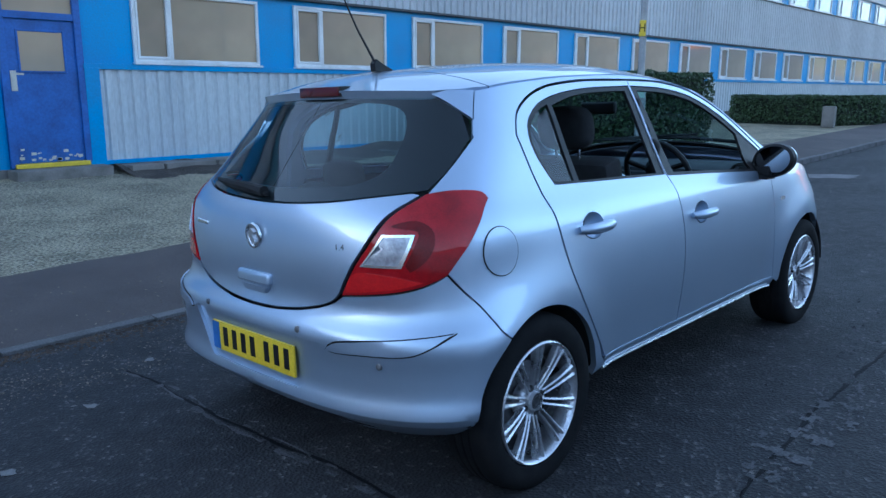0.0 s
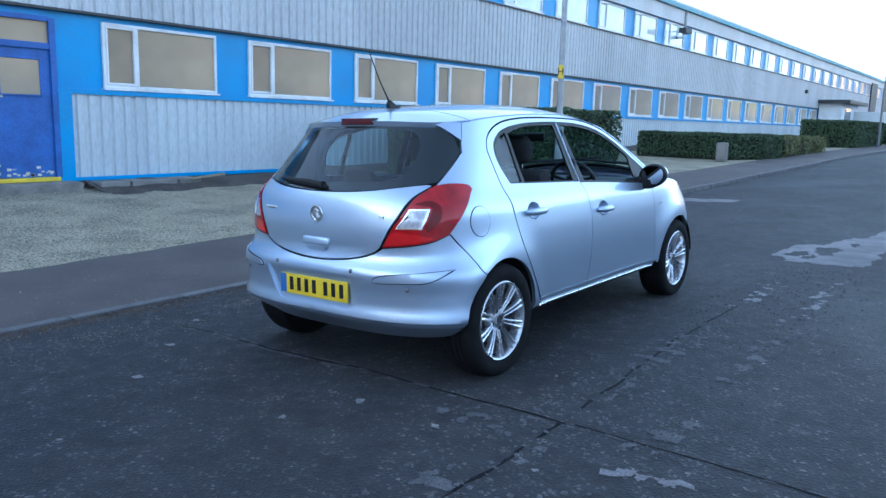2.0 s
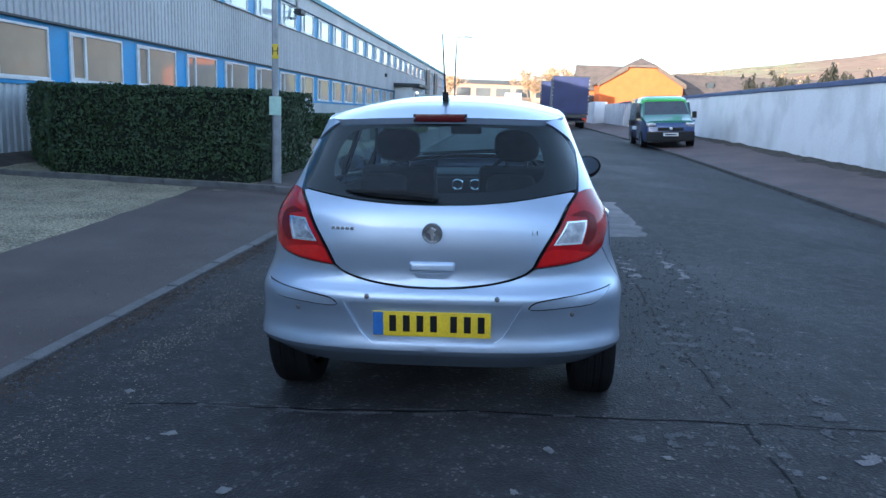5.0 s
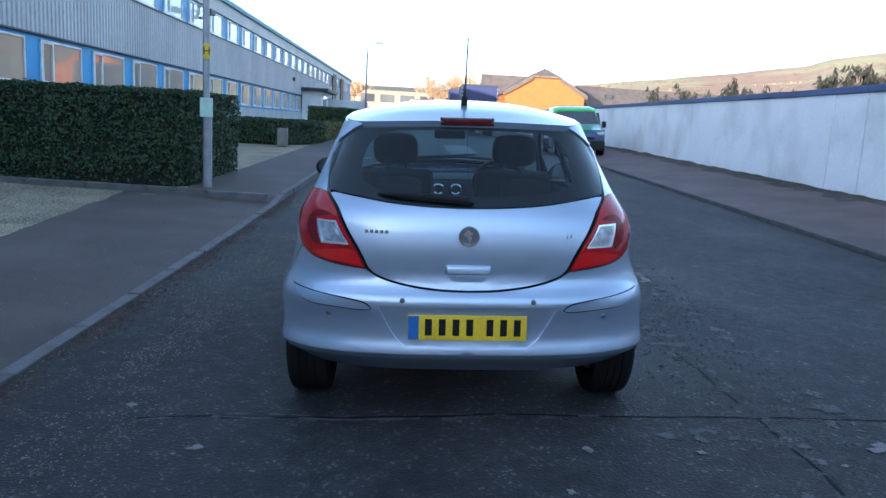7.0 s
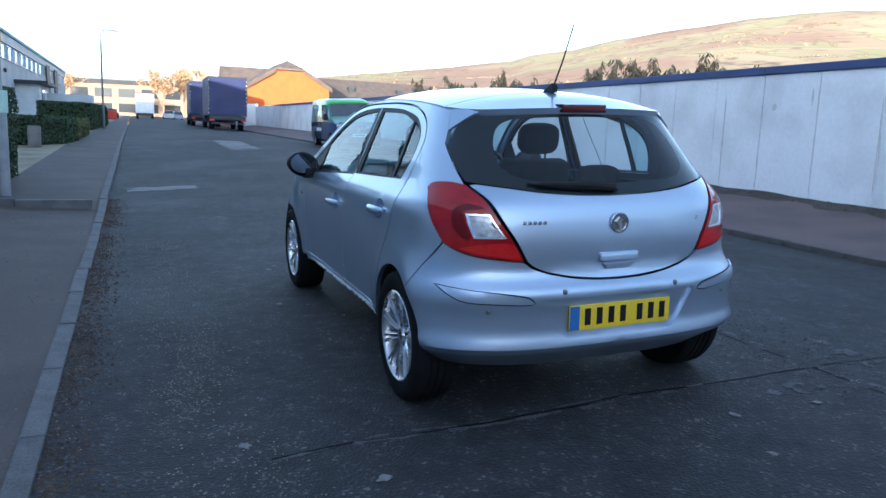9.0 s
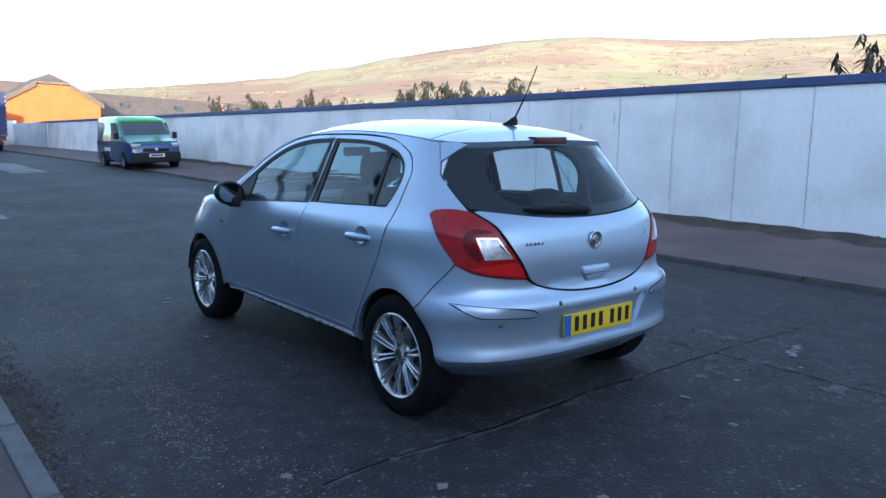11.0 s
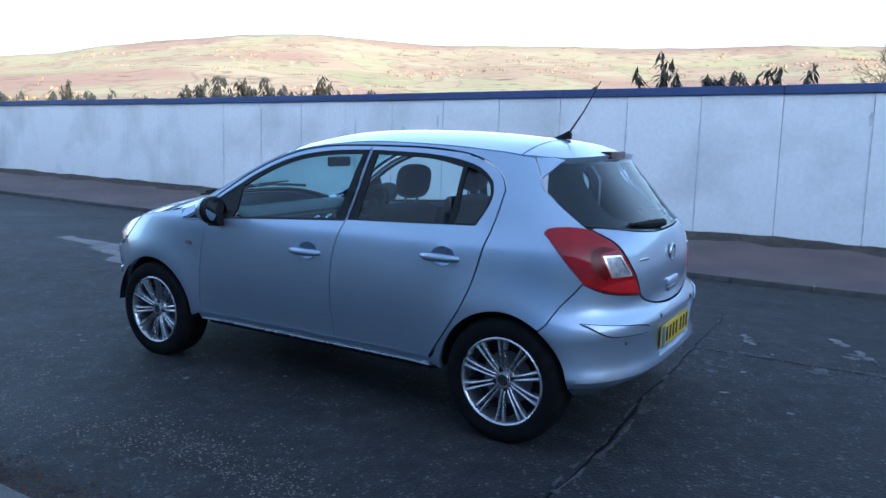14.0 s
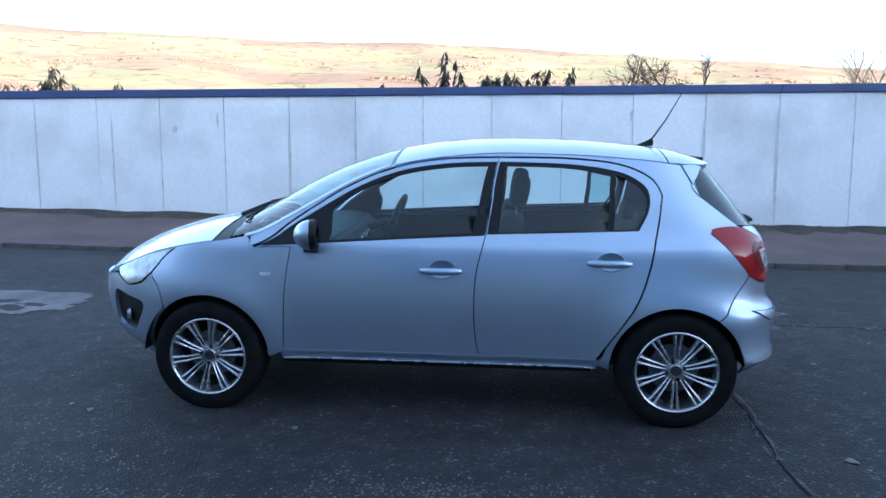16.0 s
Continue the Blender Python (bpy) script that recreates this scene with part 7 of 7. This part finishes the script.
# wheels
def wheel_meshes():
    t = bmesh.new()
    lathe(t, [(0.212, 0.082), (0.222, 0.096), (0.250, 0.104), (0.280, 0.100), (0.298, 0.090), (0.306, 0.072), (0.309, 0.040), (0.303, 0.036), (0.303, 0.030), (0.3095, 0.027), (0.3095, 0.006), (0.303, 0.003), (0.303, -0.003), (0.3095, -0.006),
              (0.3095, -0.027), (0.303, -0.030), (0.303, -0.036), (0.309, -0.040), (0.306, -0.072), (0.296, -0.092), (0.25, -0.102), (0.212, -0.085)], 72)
    r = bmesh.new()
    lathe(r, [(0.216, 0.086), (0.216, 0.094), (0.211, 0.098), (0.205, 0.094), (0.200, 0.080), (0.196, 0.02), (0.190, -0.08)], 72)
    sp = bmesh.new()
    n = 10
    for i in range(n):
        for s in (-1, 1):
            # one rib of a pair, from hub to rim, bowed outward
            pts = []
            for k in range(8):
                q = k / 7
                rad = 0.040 + q * 0.166
                off = (0.0078 + 0.0065 * q + 0.009 * max(0.0, q - 0.55) ** 1.5) * s
                x = 0.070 + 0.022 * q ** 0.7 - 0.012 * (1 - q) ** 2
                w = 0.0052 + 0.0026 * q + 0.014 * max(0.0, q - 0.5) ** 1.4
                pts.append((rad, off, x, w))
            a0 = 2 * math.pi * (i + 0.5) / n
            ca, sa = math.cos(a0), math.sin(a0)
            rows = []
            for rad, off, x, w in pts:
                row = []
                for d, xx in ((-w, x - 0.022), (-w * 0.7, x - 0.002), (0, x + 0.002), (w * 0.7, x - 0.002), (w, x - 0.022)):
                    yy, zz = rad, off + d
                    row.append(sp.verts.new((xx, yy * ca - zz * sa, yy * sa + zz * ca)))
                rows.append(row)
            for r0, r1 in zip(rows, rows[1:]):
                for k in range(4):
                    sp.faces.new((r0[k], r0[k + 1], r1[k + 1], r1[k]))
    hub = bmesh.new()
    lathe(hub, [(0.0001, 0.060), (0.027, 0.060), (0.029, 0.074), (0.032, 0.074), (0.035, 0.062), (0.060, 0.058), (0.070, 0.046), (0.072, 0.02)], 40)
    capm = bmesh.new()
    lathe(capm, [(0.0001, 0.070), (0.012, 0.070), (0.014, 0.073), (0.018, 0.073), (0.020, 0.069), (0.026, 0.068), (0.027, 0.060)], 28)
    disc = bmesh.new()
    lathe(disc, [(0.06, 0.012), (0.13, 0.012), (0.13, 0.0), (0.06, 0.0)], 40)
    # flat black disc that stands for the shade behind the spokes
    back_disc = bmesh.new()
    lathe(back_disc, [(0.0001, -0.02), (0.195, -0.02)], 40)
    out = {}
    for nm, b in (("tyre", t), ("rim", r), ("spokes", sp), ("hub", hub), ("centre_cap", capm), ("brake_disc", disc), ("dark_barrel", back_disc)):
        for v in [v for v in b.verts if not v.link_faces]:
            b.verts.remove(v)
        bmesh.ops.recalc_face_normals(b, faces=b.faces)
        me = bpy.data.meshes.new(nm)
        b.to_mesh(me)
        b.free()
        out[nm] = me
    return out


WHEEL = wheel_meshes()
_b = lathe(bmesh.new(), [(0.0001, 0.0), (0.011, 0.0), (0.0125, -0.003), (0.0125, -0.014)], 14)
BOLT = bpy.data.meshes.new("bolt")
_b.to_mesh(BOLT)
_b.free()
for y in (0.0, 2.511):
    for s in (1, -1):
        w = link_part("wheel", WHEEL["tyre"], RUBBER, car, "alloy wheel with black tyre", smooth=True)
        w.matrix_local = pose(s * 0.742, y - 0.004, AX + 0.002, 25 * y, 0, 0 if s > 0 else 180)
        for nm, mat in (("rim", ALLOY), ("spokes", ALLOY), ("hub", ALLOY), ("centre_cap", DARKMETAL), ("brake_disc", ALLOY_DARK), ("dark_barrel", BLACK_MATT)):
            link_part(nm, WHEEL[nm], mat, w, smooth=True)
        for i in range(4):
            a = math.pi * i / 2 + 0.3
            link_part("bolt", BOLT, BLACK_MATT, w, "dark recessed wheel bolt", m=pose(0.0635, 0.050 * math.cos(a), 0.050 * math.sin(a)))


# cabin
def padded(rx, ry, rz, m):
    """A soft rounded block."""
    bm = bmesh.new()
    bmesh.ops.create_uvsphere(bm, u_segments=24, v_segments=14, radius=1)
    for v in bm.verts:
        q = [math.copysign(abs(c) ** 0.62, c) for c in v.co]
        v.co = m @ Vector((q[0] * rx, q[1] * ry, q[2] * rz))
    return bm


def cushion(bm, x0, x1, y0, y1, z0, z1, bevel, m=None):
    box(bm, x0, x1, y0, y1, z0, z1, bevel, 4, m)
    return bm


for s in (1, -1):
    seat = put("front_seat", cushion(bmesh.new(), s * 0.36 - 0.24, s * 0.36 + 0.24, 1.0, 1.5, 0.42, 0.56, 0.06), SEAT, "dark cloth seat")
    put("backrest", cushion(bmesh.new(), -0.23, 0.23, -0.07, 0.07, 0, 0.58, 0.06, pose(s * 0.36, 0.99, 0.50, 14, 0, 0)), SEAT, "", seat)
    put("headrest", padded(0.135, 0.055, 0.095, pose(s * 0.36, 0.82, 1.195, 10, 0, 0)), SEAT, "", seat)
    bm = bmesh.new()
    for k in (-0.06, 0.06):
        tube(bm, [(s * 0.36 + k, 0.845, 1.02), (s * 0.36 + k, 0.83, 1.14)], 0.007, 8)
    put("headrest_posts", bm, CHROME, "", seat)
    put("rear_headrest", padded(0.125, 0.045, 0.06, pose(s * 0.33, 0.12, 1.02, 8, 0, 0)), SEAT)
put("rear_bench", cushion(bmesh.new(), -0.62, 0.62, -0.07, 0.07, 0, 0.52, 0.06, pose(0, 0.20, 0.46, 12, 0, 0)), SEAT, "dark cloth rear bench")
put("rear_cushion", cushion(bmesh.new(), -0.62, 0.62, 0.22, 0.72, 0.40, 0.53, 0.06), SEAT)
put("parcel_shelf", boxed(-0.60, 0.60, -0.44, 0.08, 0.925, 0.945, 0.008), DASH)
bm = bmesh.new()
prism(bm, [(1.80, 0.60), (1.78, 0.78), (1.86, 0.925), (1.98, 0.965), (2.30, 0.95), (2.36, 0.6)], "x", -0.66, 0.66)
bmesh.ops.bevel(bm, geom=bm.edges[:], offset=0.02, segments=2, affect="EDGES")
put("dashboard", bm, DASH)
for x in (-0.07, 0.06):
    bm = lathe(bmesh.new(), [(0.030, 0.0), (0.036, 0.012), (0.043, 0.012), (0.047, 0.0)], 24, Matrix.Translation((x, 1.80, 0.86)) @ pose(0, 0, 0, 0, 20, -90))
    put("air_vent", bm, CHROME)
bm = bmesh.new()
n = 36
m = Matrix.Translation((0.36, 1.66, 0.93)) @ pose(0, 0, 0, 0, 24, -90)
prof = [(0.178 + 0.015 * math.cos(a), 0.015 * math.sin(a)) for a in [i * math.pi / 4 for i in range(8)]]
lathe(bm, prof, n, m, close=True)
wheel_s = put("steering_wheel", bm, DASH)
bm = bmesh.new()
lathe(bm, [(0.0001, 0.02), (0.06, 0.015), (0.075, -0.01)], 20, m)
for a in (20, 160, 270):
    ca, sa = math.cos(radians(a)), math.sin(radians(a))
    tube(bm, [m @ Vector((0, 0.06 * ca, 0.06 * sa)), m @ Vector((0, 0.175 * ca, 0.175 * sa))], 0.014, 8)
put("steering_hub", bm, DASH, "", wheel_s)
tube_bm = tube(bmesh.new(), [(0.36, 1.70, 0.92), (0.36, 1.9, 0.86)], 0.03, 10)
put("steering_column", tube_bm, DASH)
put("rear_view_mirror", boxed(-0.11, 0.11, 1.64, 1.67, 1.235, 1.30, 0.02, 3), BLACK_TRIM)

# ---- other vehicles ----
def small_wheel(r, w):
    a, b = bmesh.new(), bmesh.new()
    lathe(a, [(r * 0.62, w / 2), (r * 0.9, w / 2), (r, w * 0.36), (r, -w * 0.36), (r * 0.9, -w / 2), (r * 0.6, -w / 2)], 28)
    lathe(b, [(0.001, w * 0.35), (r * 0.2, w * 0.4), (r * 0.5, w * 0.3), (r * 0.62, w * 0.48)], 28)
    out = []
    for nm, q in (("wheel", a), ("rim", b)):
        me = bpy.data.meshes.new(nm)
        q.to_mesh(me)
        q.free()
        out.append(me)
    return out


def add_wheels(parent, places, r, w, mat=ALLOY_DARK):
    t, rim = small_wheel(r, w)
    for x, y in places:
        o = link_part("wheel", t, RUBBER, parent, smooth=True)
        o.matrix_local = pose(x, y, r, 0, 0, 0 if x > 0 else 180)
        link_part("rim", rim, mat, o, smooth=True)


def tapered(bm, sections):
    """Hull through rounded sections (y, [(x, z)...]) given for one half, mirrored."""
    rings = []
    for y, pts in sections:
        full = [(x, z) for x, z in pts] + [(-x, z) for x, z in pts[::-1]]
        rings.append([bm.verts.new((x, y, z)) for x, z in full])
    n = len(rings[0])
    for a, b in zip(rings, rings[1:]):
        for k in range(n):
            bm.faces.new((a[k], a[(k + 1) % n], b[(k + 1) % n], b[k]))
    bm.faces.new(rings[0])
    bm.faces.new(rings[-1][::-1])
    return bm


def van(m):
    """Panel van facing its own -y, green above and dark blue below."""
    ob = thing("van", m, "green and dark blue panel van parked half on the pavement", "van")
    k = 1.02
    lo = bmesh.new()
    sec = lambda w, z0, z1: [(w * 0.93, z0), (w, z0 + 0.12), (w, z1)]
    tapered(lo, [(0.0, sec(0.72, 0.35, 0.80)), (0.08, sec(0.84, 0.28, 0.92)), (0.35, sec(0.91, 0.25, 1.0)), (1.1, sec(0.92, 0.25, 1.02)), (4.3, sec(0.92, 0.25, 1.02)), (4.38, sec(0.89, 0.28, 1.0))])
    part("body", lo, VAN_BLUE, ob, "dark blue lower body", smooth=True)
    up = bmesh.new()
    us = lambda w, z0, z1, wt: [(w, z0), (wt + 0.06, z1 - 0.16), (wt, z1 - 0.05), (wt - 0.12, z1)]
    tapered(up, [(0.95, us(0.915, 1.01, 1.25, 0.84)), (1.62, us(0.918, 1.01, 1.76, 0.80)), (1.95, us(0.918, 1.01, 1.84, 0.79)), (4.2, us(0.918, 1.01, 1.86, 0.79)), (4.36, us(0.89, 1.0, 1.80, 0.76))])
    part("upper_body", up, VAN_TEAL, ob, "dark teal upper body", smooth=True)
    bo = bmesh.new()
    tapered(bo, [(0.10, us(0.83, 0.90, 1.0, 0.80)), (0.75, us(0.90, 0.99, 1.14, 0.86)), (0.96, us(0.912, 1.01, 1.25, 0.84))])
    part("bonnet", bo, VAN_TEAL, ob, "teal bonnet", smooth=True)
    rf = bmesh.new()
    tapered(rf, [(1.50, [(0.80, 1.60), (0.78, 1.72), (0.60, 1.77)]), (1.70, [(0.86, 1.62), (0.81, 1.80), (0.62, 1.86)]), (2.0, [(0.86, 1.68), (0.81, 1.84), (0.62, 1.90)]), (4.2, [(0.86, 1.70), (0.81, 1.86), (0.62, 1.92)]), (4.38, [(0.84, 1.66), (0.78, 1.80), (0.6, 1.85)])])
    part("roof", rf, VAN_GREEN, ob, "bright green roof", smooth=True)
    ws = bmesh.new()
    ws.faces.new([ws.verts.new(p) for p in ((-0.80, 0.93, 1.20), (0.80, 0.93, 1.20), (0.72, 1.55, 1.70), (-0.72, 1.55, 1.70))])
    for v in ws.verts:
        v.co.y -= 0.03
        v.co.z += 0.02
    part("windscreen", ws, FARPANE, ob, "dark windscreen")
    for s in (1, -1):
        sw = bmesh.new()
        prism(sw, [(1.15, 1.10), (2.05, 1.10), (2.05, 1.68), (1.62, 1.66)], "x", s * 0.865, s * 0.935)
        part("side_window", sw, FARPANE, ob)
        part("headlamp", boxed(s * 0.52, s * 0.84, -0.02, 0.25, 0.78, 0.93, 0.05), LENS_CLEAR, ob)
        part("mirror", boxed(s * 0.94, s * 1.10, 1.0, 1.12, 1.08, 1.32, 0.04), BLACK_TRIM, ob)
        part("fog_lamp", boxed(s * 0.55, s * 0.65, -0.03, 0.05, 0.42, 0.5, 0.02), LENS_CLEAR, ob)
        part("side_lettering", boxed(s * 0.915, s * 0.926, 2.4, 3.2, 0.66, 0.78), WHITEBOX, ob, "plain pale bars in place of writing")
    part("bumper", boxed(-0.84, 0.84, -0.06, 0.12, 0.26, 0.62, 0.06), BLACK_TRIM, ob)
    part("grille", boxed(-0.45, 0.45, -0.03, 0.05, 0.64, 0.76, 0.02), BLACK_TRIM, ob)
    part("number_plate", boxed(-0.26, 0.26, -0.08, -0.06, 0.46, 0.57, 0.004), WHITEBOX, ob, "white plate with plain bar")
    part("plate_bar", boxed(-0.2, 0.2, -0.085, -0.08, 0.49, 0.54), BLACK_TRIM, ob)
    lathe_b = lathe(bmesh.new(), [(0.0001, 0.02), (0.05, 0.018), (0.06, 0.0)], 18, pose(0, -0.03, 0.72, 0, 0, -90))
    part("round_badge", lathe_b, CHROME, ob)
    part("roof_bars", boxed(-0.6, 0.6, 2.2, 2.26, 1.90, 1.93, 0.01), DARKMETAL, ob)
    add_wheels(ob, [(0.84, 0.78), (-0.84, 0.78), (0.84, 3.55), (-0.84, 3.55)], 0.32, 0.2)
    ob.scale = (k, k, k)
    return ob


_vz = (road_z(5.2, 25) + right_z(6.4, 25)) / 2
van(pose(5.98, 24.6, _vz - 0.02, 0, -3, -1))


def curtain_truck(m, n_label):
    """Curtain-sided lorry seen from behind; its rear faces -y."""
    ob = thing("lorry", m, n_label, "lorry", "blue lorries")
    body = boxed(-1.25, 1.25, 0, 6.2, 1.0, 3.55, 0.03)
    part("curtain_body", body, CURTAIN, ob, "dark blue curtain-sided body")
    for x in (-1.26, 1.26):
        part("corner_post", boxed(x - 0.04, x + 0.04, -0.03, 0.08, 0.95, 3.6, 0.01), DARKMETAL, ob)
    part("roof_rail", boxed(-1.28, 1.28, -0.03, 6.22, 3.54, 3.62, 0.02), DARKMETAL, ob)
    _rnd = random.Random(3)
    for i in range(9):
        part("buckle", boxed(1.23, 1.27, -0.045, -0.02, 1.15 + i * 0.27, 1.22 + i * 0.27), WHITEBOX, ob)
        part("buckle", boxed(-1.27, -1.23, -0.045, -0.02, 1.15 + i * 0.27, 1.22 + i * 0.27), WHITEBOX, ob)
    part("chassis", boxed(-0.9, 0.9, 0.1, 8.0, 0.65, 1.0, 0.03), DARKMETAL, ob)
    part("tail_lift", boxed(-1.2, 1.2, -0.12, 0.02, 0.72, 0.98, 0.02), DARKMETAL, ob)
    for x in (-1.05, 1.05):
        part("tail_lamp", boxed(x - 0.16, x + 0.16, -0.14, -0.1, 0.62, 0.74, 0.01), REDPLASTIC, ob)
    part("underrun_bar", boxed(-1.1, 1.1, -0.05, 0.05, 0.42, 0.54, 0.02), DARKMETAL, ob)
    part("cab", boxed(-1.15, 1.15, 6.3, 8.0, 0.5, 2.7, 0.12, 3), CURTAIN, ob)
    add_wheels(ob, [(1.0, 1.4), (-1.0, 1.4), (1.05, 6.9), (-1.05, 6.9)], 0.42, 0.34)
    return ob


truck = curtain_truck(pose(4.07, 51, road_z(4.07, 51) - 0.02, 0, 0, -1), "dark blue curtain-sided lorry parked by the kerb")
copy_thing(truck, pose(3.62, 62, road_z(3.62, 62), 0, 0, -1))
box_truck = thing("box_lorry", pose(-0.3, 120, road_z(-0.3, 120) - 0.1), "white box lorry at the street's far end", "lorry")
part("box_body", boxed(-1.3, 1.3, 0, 7, 0.95, 3.9, 0.05), WHITEBOX, box_truck)
part("rear_door", boxed(-1.1, -0.03, -0.04, 0, 1.1, 3.7, 0.01), WHITEBOX, box_truck)
part("rear_door", boxed(0.03, 1.1, -0.04, 0, 1.1, 3.7, 0.01), WHITEBOX, box_truck)
part("frame", boxed(-1.34, 1.34, -0.02, 0.1, 3.8, 3.95, 0.01), DARKMETAL, box_truck)
part("chassis", boxed(-1.0, 1.0, 0, 7.5, 0.5, 0.95), DARKMETAL, box_truck)
add_wheels(box_truck, [(1.05, 1.2), (-1.05, 1.2)], 0.45, 0.35)


def parked_car(x, y, yaw, mat, label):
    ob = thing("parked_car", pose(x, y, road_z(x, y), 0, 0, yaw), label, "car", "far parked cars")
    b = bmesh.new()
    s = lambda w, z1: [(w * 0.9, 0.2), (w, 0.45), (w * 0.97, z1)]
    tapered(b, [(0, s(0.72, 0.75)), (0.25, s(0.85, 0.88)), (3.6, s(0.85, 0.86)), (4.2, s(0.7, 0.7))])
    part("body", b, mat, ob, smooth=True)
    c = bmesh.new()
    tapered(c, [(0.15, [(0.75, 0.86), (0.7, 0.9)]), (0.55, [(0.75, 0.86), (0.58, 1.38)]), (2.0, [(0.75, 0.86), (0.58, 1.42)]), (2.9, [(0.75, 0.86), (0.7, 0.9)])])
    part("cabin", c, FARPANE, ob)
    add_wheels(ob, [(0.76, 0.7), (-0.76, 0.7), (0.76, 3.3), (-0.76, 3.3)], 0.31, 0.2)
    return ob


parked_car(3.4, 128, 0, WHITEBOX, "white car parked far up the street")
parked_car(5.2, 132, 20, SILVER, "silver car parked far up the street")
parked_car(-5.6, 82, 0, SILVER, "pale car parked beside the hall")
parked_car(-5.4, 96, 0, BLACK_TRIM, "dark car parked beside the hall")
parked_car(-4.6, 106, 0, BLACK_TRIM, "dark car parked beside the hall")
cone = thing("traffic_barrier", pose(-4.2, 92, left_z(-4.2, 92)), "red plastic barrier on the pavement", "barrier")
part("barrier_body", boxed(-0.5, 0.5, -0.1, 0.1, 0, 1.0, 0.08), REDPLASTIC, cone)
